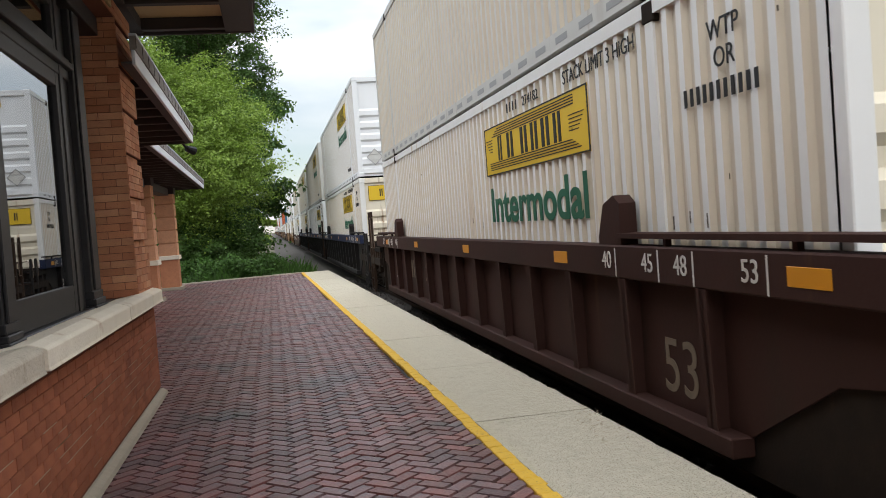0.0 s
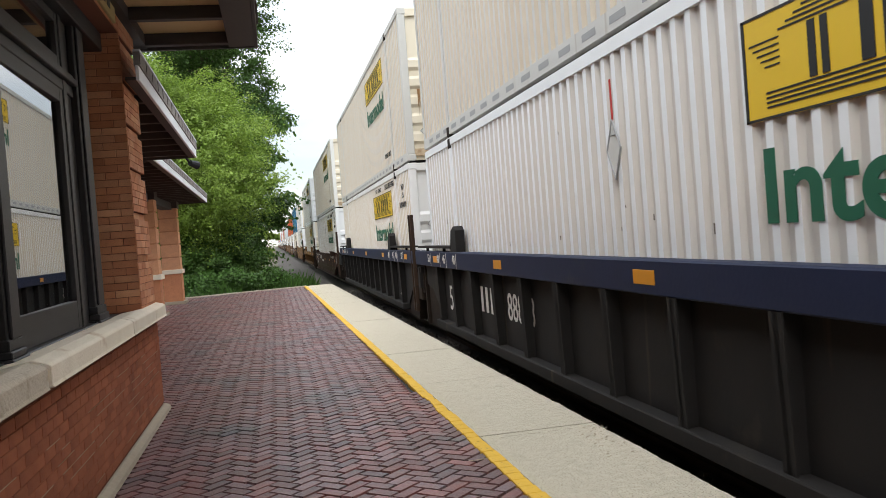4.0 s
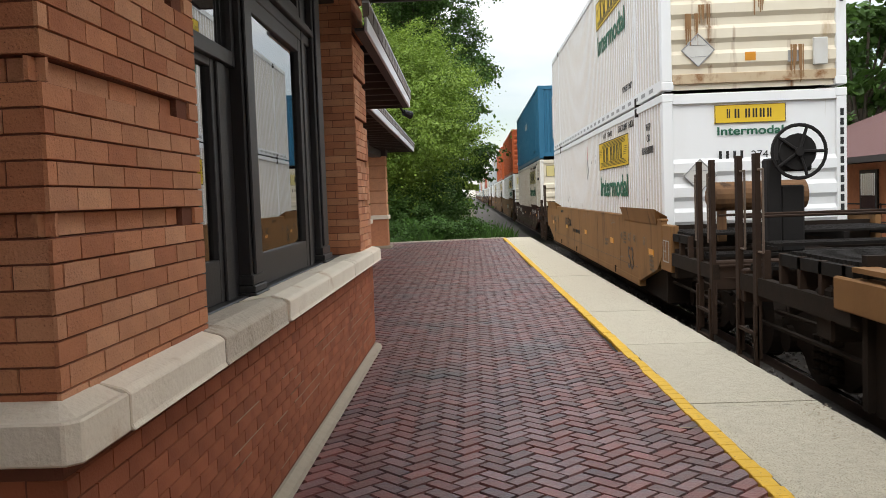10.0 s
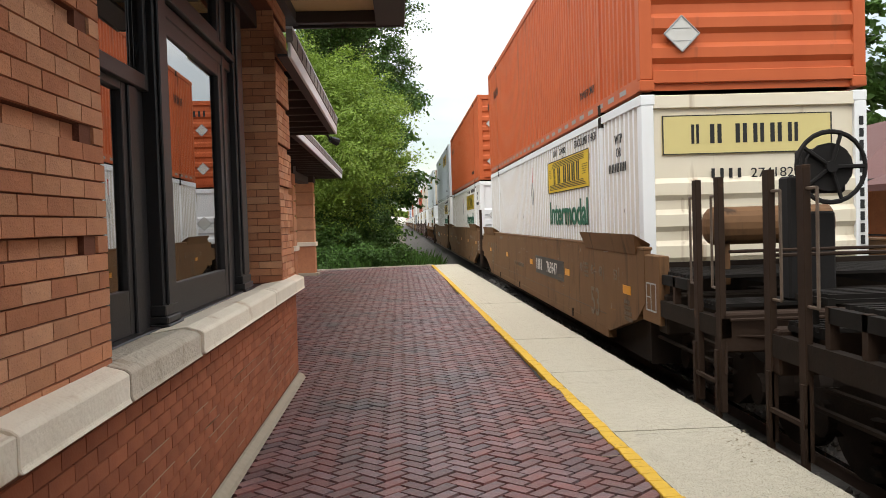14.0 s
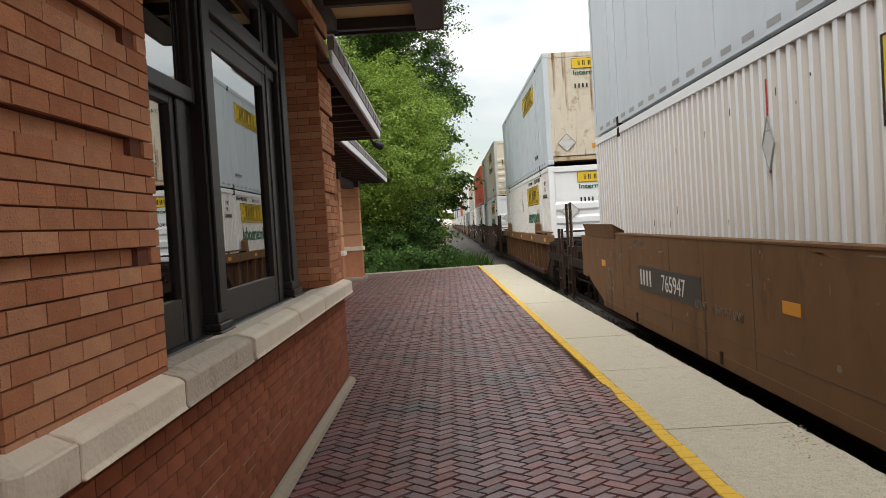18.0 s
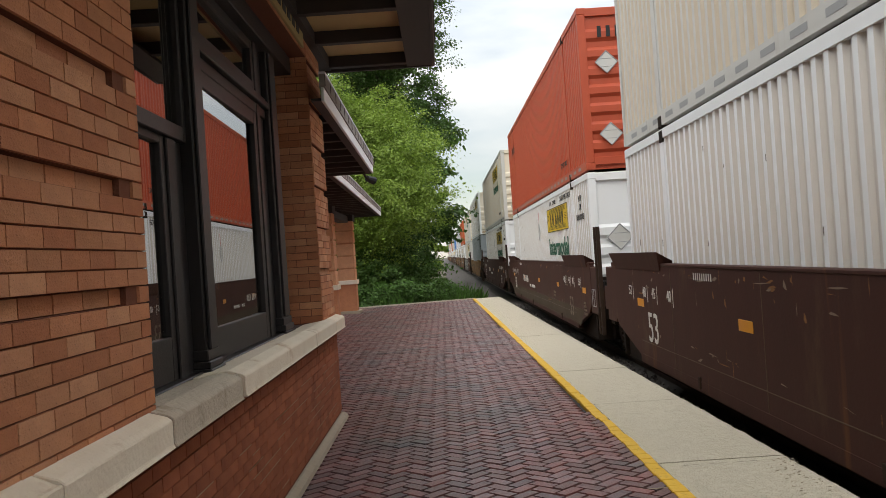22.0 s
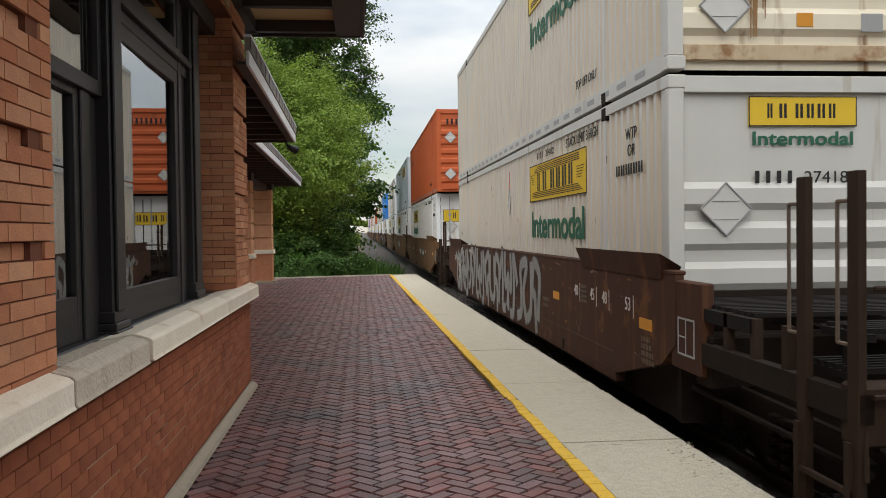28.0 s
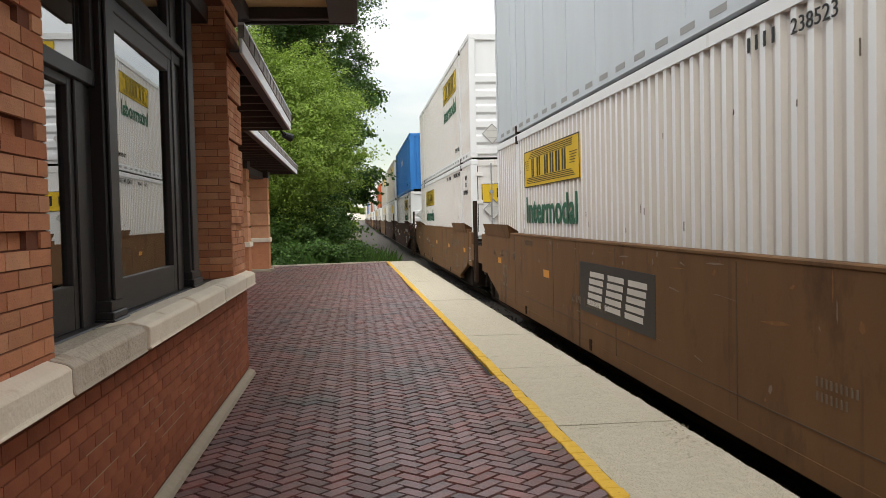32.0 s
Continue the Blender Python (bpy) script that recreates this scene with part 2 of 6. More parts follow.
M["shingle_edge"] = material("weathered_shingle_edge", (0.30, 0.27, 0.25), 0.9, second=(0.17, 0.15, 0.14), scale=14, amount=0.9, bump=0.5)
M["shingle"] = material("dark_shingles", (0.09, 0.075, 0.065), 0.9, second=(0.05, 0.045, 0.04), scale=20, bump=0.5)
M["red_shingle"] = material("red_brown_shingles", (0.13, 0.06, 0.055), 0.9, second=(0.08, 0.045, 0.04), scale=15, bump=0.5)
# the unlit room's dimness is put into this colour
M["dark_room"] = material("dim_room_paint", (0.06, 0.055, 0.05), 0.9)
M["blind"] = material("window_blind_cloth", (0.62, 0.64, 0.58), 0.9, second=(0.50, 0.52, 0.47), scale=9)
# grime tones that also carry painted shade, for the recessed rib faces
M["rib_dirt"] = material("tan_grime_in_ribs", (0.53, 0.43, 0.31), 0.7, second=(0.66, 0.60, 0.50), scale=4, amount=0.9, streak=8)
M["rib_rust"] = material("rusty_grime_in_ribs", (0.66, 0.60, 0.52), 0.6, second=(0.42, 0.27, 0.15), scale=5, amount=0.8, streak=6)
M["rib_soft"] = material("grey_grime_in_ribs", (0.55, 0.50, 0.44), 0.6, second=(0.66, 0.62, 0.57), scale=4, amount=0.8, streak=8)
M["glass"] = glass_material("window_glass", 11.0)
M["ballast"] = material("ballast_stone", (0.16, 0.14, 0.125), 0.95, second=(0.07, 0.06, 0.055), scale=16, amount=0.9, bump=0.9, bump_scale=18, island=0.4)
M["ballast_ground"] = material("ballast_bed", (0.11, 0.095, 0.085), 0.95, second=(0.05, 0.045, 0.04), scale=22, amount=0.95, bump=1.0, bump_scale=22)
M["rail"] = material("rusty_rail", (0.10, 0.06, 0.045), 0.6, metal=0.5, second=(0.06, 0.04, 0.03), scale=12)
M["rail_head"] = material("worn_rail_head", (0.42, 0.41, 0.40), 0.25, metal=1.0)
M["tie"] = material("creosoted_tie", (0.06, 0.045, 0.035), 0.9, scale=10, streak=0.3)
M["earth"] = material("bare_earth", (0.13, 0.105, 0.08), 0.95, second=(0.09, 0.085, 0.05), scale=1.5, amount=0.9, dirt=(0.05, 0.09, 0.025), dirt_scale=0.5, dirt_at=0.5, bump=0.5)
M["grass"] = leaf_material("grass_blades", (0.09, 0.17, 0.03), (0.05, 0.10, 0.02), 3, 0.35)
M["weed"] = leaf_material("weed_leaves", (0.07, 0.15, 0.028), (0.04, 0.09, 0.02), 2, 0.4)
M["leaf_light"] = leaf_material("maple_leaves", (0.235, 0.335, 0.055), (0.13, 0.215, 0.036), 0.9, 0.25)
M["leaf_dark"] = leaf_material("elm_leaves", (0.075, 0.15, 0.03), (0.04, 0.085, 0.02), 0.6, 0.35)
M["bark"] = material("tree_bark", (0.10, 0.08, 0.06), 0.95, second=(0.05, 0.04, 0.03), scale=8, bump=0.8, bump_scale=14)
M["black_metal"] = material("black_metal", (0.02, 0.02, 0.022), 0.5, metal=0.3)
M["asphalt"] = material("asphalt", (0.06, 0.06, 0.062), 0.9, scale=40, bump=0.3)
M["car_white"] = material("white_car_paint", (0.75, 0.76, 0.77), 0.25, coat=0.5)
M["car_silver"] = material("blue_grey_car_paint", (0.35, 0.42, 0.5), 0.3, coat=0.5)
M["tyre"] = material("tyre_rubber", (0.02, 0.02, 0.02), 0.85)
M["sign_wood"] = material("tan_sign_board", (0.42, 0.30, 0.12), 0.6)
RUST = (0.16, 0.065, 0.025)
M["white"] = material("white_container_paint", (0.72, 0.71, 0.68), 0.5, second=(0.64, 0.62, 0.57), scale=3.5, amount=0.8, streak=6, dirt=(0.55, 0.46, 0.35), dirt_scale=1.1, dirt_at=0.63, bump=0.05, runs=((0.46, 0.33, 0.2), 5, 0.66))
M["clean_white"] = material("fresh_white_container_paint", (0.78, 0.79, 0.79), 0.5, second=(0.69, 0.69, 0.67), scale=2.5, amount=0.7, streak=6, dirt=(0.56, 0.53, 0.48), dirt_scale=1.3, dirt_at=0.66, bump=0.05, runs=((0.48, 0.42, 0.34), 5, 0.69))
M["stained"] = material("stained_white_container_paint", (0.73, 0.72, 0.70), 0.55, second=(0.66, 0.63, 0.58), scale=5, amount=0.8, streak=8, dirt=(0.55, 0.45, 0.33), dirt_scale=1.4, dirt_at=0.64, bump=0.05, runs=((0.50, 0.37, 0.23), 4, 0.62))
M["rusty"] = material("rust_spotted_white_paint", (0.74, 0.72, 0.66), 0.55, second=(0.66, 0.60, 0.52), scale=4, amount=0.7, streak=5, dirt=RUST, dirt_scale=7.0, dirt_at=0.60, bump=0.05, runs=((0.36, 0.19, 0.08), 5, 0.60))
M["cream"] = material("cream_container_paint", (0.73, 0.665, 0.53), 0.55, second=(0.64, 0.55, 0.41), scale=3, amount=0.8, streak=4, dirt=(0.38, 0.24, 0.12), dirt_scale=1.6, dirt_at=0.62, bump=0.05, runs=((0.24, 0.12, 0.05), 4, 0.61))
M["greywhite"] = material("grey_white_container_paint", (0.56, 0.55, 0.51), 0.55, second=(0.47, 0.45, 0.41), scale=3, amount=0.8, streak=5, dirt=(0.40, 0.36, 0.30), dirt_scale=1.3, dirt_at=0.6, bump=0.05, runs=((0.34, 0.28, 0.21), 5, 0.64))
M["rust_panel"] = material("rust_eaten_cream_panel", (0.66, 0.60, 0.49), 0.7, second=(0.50, 0.42, 0.31), scale=4, amount=0.9, dirt=(0.24, 0.125, 0.06), dirt_scale=2.6, dirt_at=0.55, bump=0.2, runs=((0.20, 0.10, 0.05), 6, 0.56), spec=0.2)
M["palegrey"] = material("pale_blue_grey_panels", (0.58, 0.63, 0.66), 0.45, second=(0.42, 0.45, 0.47), scale=2, amount=0.7, streak=4, dirt=(0.36, 0.33, 0.29), dirt_scale=1.8, dirt_at=0.66, bump=0.03)
M["blue"] = material("blue_container_paint", (0.016, 0.14, 0.245), 0.45, second=(0.014, 0.10, 0.17), scale=3, amount=0.8, streak=4, dirt=(0.10, 0.07, 0.05), dirt_scale=2.5, dirt_at=0.72, bump=0.05)
M["brightblue"] = material("bright_blue_container_paint", (0.02, 0.22, 0.60), 0.4, second=(0.02, 0.17, 0.46), scale=3, amount=0.7, streak=4)
M["orange"] = material("orange_container_paint", (0.56, 0.125, 0.042), 0.5, second=(0.41, 0.075, 0.024), scale=3, amount=0.8, streak=4, dirt=(0.25, 0.075, 0.03), dirt_scale=1.7, dirt_at=0.64, bump=0.05, spec=0.25, runs=((0.26, 0.07, 0.03), 5, 0.63))
M["red"] = material("red_orange_container_paint", (0.50, 0.085, 0.035), 0.45, second=(0.38, 0.06, 0.03), scale=3, amount=0.8, streak=4, dirt=(0.2, 0.06, 0.03), dirt_scale=1.7, dirt_at=0.68, bump=0.05)
M["grey"] = material("grey_container_paint", (0.27, 0.30, 0.31), 0.5, second=(0.2, 0.22, 0.23), scale=3, amount=0.8, streak=4, dirt=(0.14, 0.11, 0.09), dirt_scale=2, dirt_at=0.66, bump=0.05)
M["green_edge"] = material("bright_green_paint", (0.10, 0.42, 0.04), 0.5)
M["sign_yellow"] = material("yellow_sign_film", (0.72, 0.47, 0.03), 0.5, second=(0.6, 0.38, 0.03), scale=4)
M["sign_cream"] = material("faded_yellow_sign_film", (0.62, 0.52, 0.22), 0.55, second=(0.54, 0.44, 0.19), scale=4)
M["ink"] = material("black_lettering", (0.015, 0.015, 0.015), 0.6)
M["green_ink"] = material("green_lettering", (0.012, 0.11, 0.06), 0.6)
M["red_ink"] = material("red_mark", (0.5, 0.03, 0.02), 0.6)
M["placard"] = material("white_placard", (0.60, 0.60, 0.57), 0.5, second=(0.45, 0.42, 0.37), scale=6, amount=0.8)
M["white_ink"] = material("white_stencil", (0.55, 0.52, 0.48), 0.7)
M["faded_ink"] = material("faded_stencil", (0.20, 0.16, 0.12), 0.8, second=(0.11, 0.08, 0.06), scale=14, amount=0.9, spec=0.1)
M["reflector"] = material("amber_reflector", (0.62, 0.25, 0.02), 0.4)
M["sticker_grey"] = material("grey_sticker", (0.32, 0.32, 0.31), 0.6)
M["steel_dark"] = material("grimy_dark_steel", (0.015, 0.012, 0.010), 0.85, second=(0.032, 0.021, 0.015), scale=6, amount=0.8, dirt=(0.05, 0.03, 0.018), dirt_scale=3, dirt_at=0.64, bump=0.2, spec=0.08)
M["wheel_rim"] = material("polished_wheel_tread", (0.5, 0.5, 0.5), 0.3, metal=1.0)
M["deck"] = material("worn_deck_plate", (0.020, 0.017, 0.015), 0.85, second=(0.010, 0.0085, 0.0075), scale=8, amount=0.8, dirt=(0.06, 0.05, 0.042), dirt_scale=3, dirt_at=0.66, spec=0.1)
M["car_brown"] = material("dark_brown_wagon_paint", (0.066, 0.026, 0.020), 0.7, second=(0.042, 0.020, 0.016), scale=3, amount=0.9, streak=3, dirt=(0.085, 0.048, 0.030), dirt_scale=1.3, dirt_at=0.57, runs=((0.10, 0.042, 0.02), 4, 0.63), bump=0.12, bump_scale=30, spec=0.12)
M["car_maroon"] = material("maroon_wagon_paint", (0.046, 0.020, 0.016), 0.7, second=(0.03, 0.014, 0.011), scale=3, amount=0.9, streak=3, dirt=(0.030, 0.019, 0.014), dirt_scale=1.1, dirt_at=0.55, runs=((0.07, 0.035, 0.02), 4, 0.66), bump=0.12, bump_scale=30, spec=0.12)
M["car_rust"] = material("rust_blotched_brown_wagon_paint", (0.075, 0.034, 0.022), 0.75, second=(0.05, 0.024, 0.017), scale=3, amount=0.9, dirt=(0.21, 0.085, 0.03), dirt_scale=2.4, dirt_at=0.58, runs=((0.12, 0.05, 0.022), 4, 0.6), bump=0.15, bump_scale=30, spec=0.12)
M["car_blue"] = material("navy_wagon_paint", (0.018, 0.024, 0.055), 0.6, second=(0.014, 0.018, 0.035), scale=3, amount=0.8, dirt=(0.035, 0.035, 0.04), dirt_scale=1.2, dirt_at=0.6, bump=0.12, bump_scale=30, spec=0.12)
M["car_black"] = material("sooty_wagon_side", (0.015, 0.014, 0.014), 0.8, second=(0.026, 0.023, 0.021), scale=3, amount=0.8, dirt=(0.04, 0.033, 0.026), dirt_scale=1.0, dirt_at=0.62, runs=((0.05, 0.04, 0.03), 4, 0.64), bump=0.12, bump_scale=30, spec=0.12)
M["car_tan"] = material("tan_wagon_paint", (0.25, 0.128, 0.052), 0.7, second=(0.16, 0.08, 0.034), scale=3, amount=0.9, streak=2, dirt=(0.085, 0.046, 0.025), dirt_scale=1.2, dirt_at=0.56, runs=((0.075, 0.04, 0.02), 4, 0.62), bump=0.12, bump_scale=30, spec=0.12)
M["car_mud"] = material("mud_brown_wagon_paint", (0.175, 0.092, 0.043), 0.7, second=(0.115, 0.058, 0.030), scale=3, amount=0.9, streak=2, dirt=(0.060, 0.034, 0.020), dirt_scale=1.3, dirt_at=0.56, runs=((0.052, 0.03, 0.018), 4, 0.62), bump=0.12, bump_scale=30, spec=0.12)
M["car_end"] = material("grimy_dark_brown_steel", (0.026, 0.016, 0.012), 0.8, second=(0.048, 0.028, 0.018), scale=7, amount=0.9, dirt=(0.11, 0.058, 0.03), dirt_scale=4.5, dirt_at=0.63, bump=0.12, bump_scale=30, spec=0.12)
M["grab_steel"] = material("rust_worn_grab_iron", (0.16, 0.12, 0.09), 0.6, second=(0.08, 0.05, 0.035), scale=20, amount=0.9)
M["dust"] = material("road_dust_on_wagon", (0.088, 0.064, 0.044), 0.9, second=(0.05, 0.036, 0.026), scale=3, amount=0.9, streak=2, spec=0.1)
M["graffiti_white"] = material("silver_spray_paint", (0.30, 0.30, 0.29), 0.6, second=(0.17, 0.16, 0.15), scale=5, amount=0.9, dirt=(0.14, 0.085, 0.055), dirt_scale=2.2, dirt_at=0.58)
M["board_black"] = material("black_number_board", (0.03, 0.028, 0.026), 0.6, second=(0.06, 0.05, 0.042), scale=8)
M["scrape"] = material("bare_rust_scrape", (0.16, 0.075, 0.035), 0.85, second=(0.28, 0.15, 0.07), scale=14, amount=0.9, spec=0.1)
M["pale_scrape"] = material("pale_paint_scrape", (0.26, 0.21, 0.17), 0.85, second=(0.14, 0.10, 0.08), scale=14, amount=0.9, spec=0.1)
M["scuff"] = material("black_scuff", (0.09, 0.075, 0.06), 0.9, second=(0.2, 0.16, 0.12), scale=20, spec=0.1)
M["rust_edge"] = material("rusty_sill_paint", (0.56, 0.46, 0.32), 0.8, second=(0.42, 0.29, 0.17), scale=6, amount=0.9, dirt=(0.24, 0.115, 0.05), dirt_scale=3.5, dirt_at=0.52, spec=0.15)
M["rust_run"] = material("rust_run", (0.20, 0.095, 0.04), 0.8, second=(0.36, 0.22, 0.11), scale=12, amount=0.9, streak=6, spec=0.15)
M["weld"] = material("scuffed_weld", (0.10, 0.066, 0.045), 0.7, second=(0.05, 0.03, 0.022), scale=9, spec=0.2)
M["graffiti_black"] = material("black_spray_paint", (0.02, 0.02, 0.02), 0.6)


# ---- builders ----
def box(bm, x0, y0, z0, x1, y1, z1, bevel=0.0):
    vs = [bm.verts.new(p) for p in ((x0, y0, z0), (x1, y0, z0), (x1, y1, z0), (x0, y1, z0), (x0, y0, z1), (x1, y0, z1), (x1, y1, z1), (x0, y1, z1))]
    fs = [bm.faces.new([vs[i] for i in f]) for f in ((0, 3, 2, 1), (4, 5, 6, 7), (0, 1, 5, 4), (1, 2, 6, 5), (2, 3, 7, 6), (3, 0, 4, 7))]
    if bevel:
        es = list({e for f in fs for e in f.edges})
        bmesh.ops.bevel(bm, geom=es, offset=bevel, segments=1, affect="EDGES")


def rod(bm, a, b, r, seg=8, r2=None):
    a, b = Vector(a), Vector(b)
    d = b - a
    m = Matrix.Translation((a + b) / 2) @ d.to_track_quat("Z", "Y").to_matrix().to_4x4()
    bmesh.ops.create_cone(bm, cap_ends=True, segments=seg, radius1=r, radius2=r if r2 is None else r2, depth=d.length, matrix=m)


def prism(bm, pts, a, b, axis="x"):
    """A flat outline given as pairs, pushed from a to b along an axis."""
    put = {"x": lambda p, v: (v, p[0], p[1]), "y": lambda p, v: (p[0], v, p[1]), "z": lambda p, v: (p[0], p[1], v)}[axis]
    lo, hi = [bm.verts.new(put(p, a)) for p in pts], [bm.verts.new(put(p, b)) for p in pts]
    bm.faces.new(lo)
    bm.faces.new(hi[::-1])
    for i in range(len(pts)):
        j = (i + 1) % len(pts)
        bm.faces.new((lo[i], hi[i], hi[j], lo[j]))
    bmesh.ops.recalc_face_normals(bm, faces=bm.faces)


def mesh_of(name, bm, mat):
    me = bpy.data.meshes.new(name)
    bmesh.ops.recalc_face_normals(bm, faces=bm.faces)
    bm.to_mesh(me)
    bm.free()
    me.materials.append(M[mat])
    return me


def part(name, bm, mat, parent, label="", kind=""):
    me = bm if isinstance(bm, bpy.types.Mesh) else mesh_of(name, bm, mat)
    ob = new(name, me)
    ob.parent = parent
    return tagged(ob, label, kind=kind)


def boxes(*specs, bevel=0.0):
    bm = bmesh.new()
    for s in specs:
        box(bm, *s, bevel=bevel)
    return bm


def thing(name, label, category, group="", kind="", at=None):
    ob = new(name)
    ob.empty_display_size = 0.2
    if at:
        ob.matrix_basis = at
    return tagged(ob, label, category, group, kind)


def solid(name, bm, mat, label, category, kind="structure", group=""):
    return tagged(new(name, mesh_of(name, bm, mat)), label, category, group, kind)


CACHE = {}


def shared(key, make):
    """One mesh for alike parts."""
    if key not in CACHE:
        CACHE[key] = make()
    return CACHE[key]


def text_mesh(words, height, mat, depth=0.002):
    def make():
        cu = bpy.data.curves.new("text", "FONT")
        cu.body, cu.size, cu.extrude, cu.align_x = words, height * 1.38, depth, "CENTER"
        cu.offset = 0.030 * height if mat == "green_ink" else 0.0
        tmp = bpy.data.objects.new("text", cu)
        scene.collection.objects.link(tmp)
        bpy.context.view_layer.update()
        me = bpy.data.meshes.new_from_object(tmp.evaluated_get(bpy.context.evaluated_depsgraph_get()))
        bpy.data.objects.remove(tmp)
        me.materials.clear()
        me.materials.append(M[mat])
        return me
    return shared(("text", words, height, mat), make)


def letter(words, height, mat, parent, x, y, z, face="side", stretch=1.0, name="lettering"):
    """Words on the platform side (reading towards -y) or on the near end (reading towards +x) of a wagon or container."""
    ob = new(name, text_mesh(words, height, mat))
    ob.parent = parent
    rot = Euler((radians(90), 0, radians(-90) if face == "side" else 0)).to_matrix().to_4x4()
    ob.matrix_basis = Matrix.Translation((x, y, z)) @ rot @ Matrix.Diagonal((stretch, 1, 1, 1))
    return ob


# ---- ground, platform and track ----
def yellow_x(y):
    return 1.368 - 0.0145 * y


def edge_x(y):
    return 2.313 - 0.0148 * y


RAIL_Z, TRACK_X = -0.35, 3.855

bm = bmesh.new()
box(bm, -900, -300, -1.2, 900, 2500, -0.62)
solid("ground", bm, "earth", "trodden earth with patchy grass beside the railway", "ground")
bm = bmesh.new()
prism(bm, [(0.1, -0.62), (0.6, -0.52), (1.9, -0.47), (9.4, -0.47), (10.3, -0.62)], -60, 900, "y")
solid("trackbed", bm, "ballast_ground", "grey-brown crushed stone ballast under the tracks", "trackbed")

bm = bmesh.new()
prism(bm, [(-9, -14), (edge_x(-14) - 0.02, -14), (edge_x(31) - 0.02, 31.0), (0.9, 31.35), (-9, 28.8)], -0.7, -0.03, "z")
platform = solid("platform", bm, "paver_joint", "station platform of dark red brick laid in herringbone", "platform")

# concrete edge slabs, one by one
slabs = thing("platform_edge", "pale weathered concrete slabs along the platform edge", "platform edge", kind="structure")
ys = [-13.5 + 2.46 * i for i in range(19)]
for y0 in ys:
    y1 = min(y0 + 2.44, 31.1)
    if y1 - y0 < 0.3:
        continue
    bm = bmesh.new()
    n = 60
    ring = [(yellow_x(y0) + 0.05, y0), (yellow_x(y1) + 0.05, y1)]
    for i in range(n, -1, -1):
        y = y0 + (y1 - y0) * i / n
        ring.append((edge_x(y) + 0.012 * noise.noise((y * 3.1, 0, 0)) + 0.010 * noise.noise((y * 14, 4, 0)) + 0.006 * noise.noise((y * 41, 8, 0)), y))
    prism(bm, ring, -0.28, 0.006 + 0.004 * noise.noise((y0, 2, 0)), "z")
    part("slab", bm, "concrete", slabs)
for k in range(9):
    bm = bmesh.new()
    y = (6.05, 8.0, 9.35, 10.6, 12.4, 13.1, 15.2, 17.7, 19.9)[k]
    x, pts = yellow_x(y) + 0.1, []
    while x < edge_x(y) - 0.03:
        pts.append((x, y + 0.012 * noise.noise((x * 9, y, 3))))
        x += 0.04
    for (xa, ya), (xb, yb) in zip(pts, pts[1:]):
        if random.random() < 0.62:
            v = [bm.verts.new(p) for p in ((xa, ya - 0.003, 0.0112), (xb, yb - 0.003, 0.0112), (xb, yb + 0.002, 0.0112), (xa, ya + 0.002, 0.0112))]
            bm.faces.new(v)
    part("hairline_crack", bm, "paver_joint", slabs, "thin dark crack across the concrete")
part("slab_joint_strip", boxes((1.1, 5.55, 0.004, 1.3, 5.56, 0.0065)), "old_concrete", slabs)
bm = bmesh.new()
for i in range(60):
    y = 5.2 + 0.9 * random.random()
    x = 1.98 + 0.22 * random.random() + 0.1 * (y - 5.6)
    s = 0.005 + 0.010 * random.random()
    box(bm, x, y, 0.002, x + s * 1.3, y + s * 0.7, 0.0075 + 0.003 * random.random(), bevel=0.001)
part("spalled_patch", bm, "old_concrete", slabs, "crumbled patch of broken concrete")

line = thing("yellow_safety_line", "worn yellow painted safety line on a row of bricks", "safety line", kind="structure")
for k in range(270):
    y = -7.5 + k * 0.147
    if y > 31.0:
        break
    bm = bmesh.new()
    w = 0.046 + 0.007 * random.random()
    x = yellow_x(y) + 0.006 * random.uniform(-1, 1)
    chip = 0.014 if 7.4 < y < 7.9 else 0.0
    box(bm, x - w + chip, y, -0.03, x + w - chip * 0.4, y + 0.142, 0.008 + 0.004 * random.random(), bevel=0.004)
    part("painted_brick", bm, "yellow_line", line)

# herringbone pavers
PL, PW = 0.205, 0.1025


def paver_box(w, l, h, c):
    """Corners of a brick top with a chamfer."""
    a, b = w / 2, l / 2
    return ([(-a, -b, 0), (a, -b, 0), (a, b, 0), (-a, b, 0), (-a + c, -b + c, h), (a - c, -b + c, h), (a - c, b - c, h), (-a + c, b - c, h)],
            [(0, 1, 5, 4), (1, 2, 6, 5), (2, 3, 7, 6), (3, 0, 4, 7), (4, 5, 6, 7)])


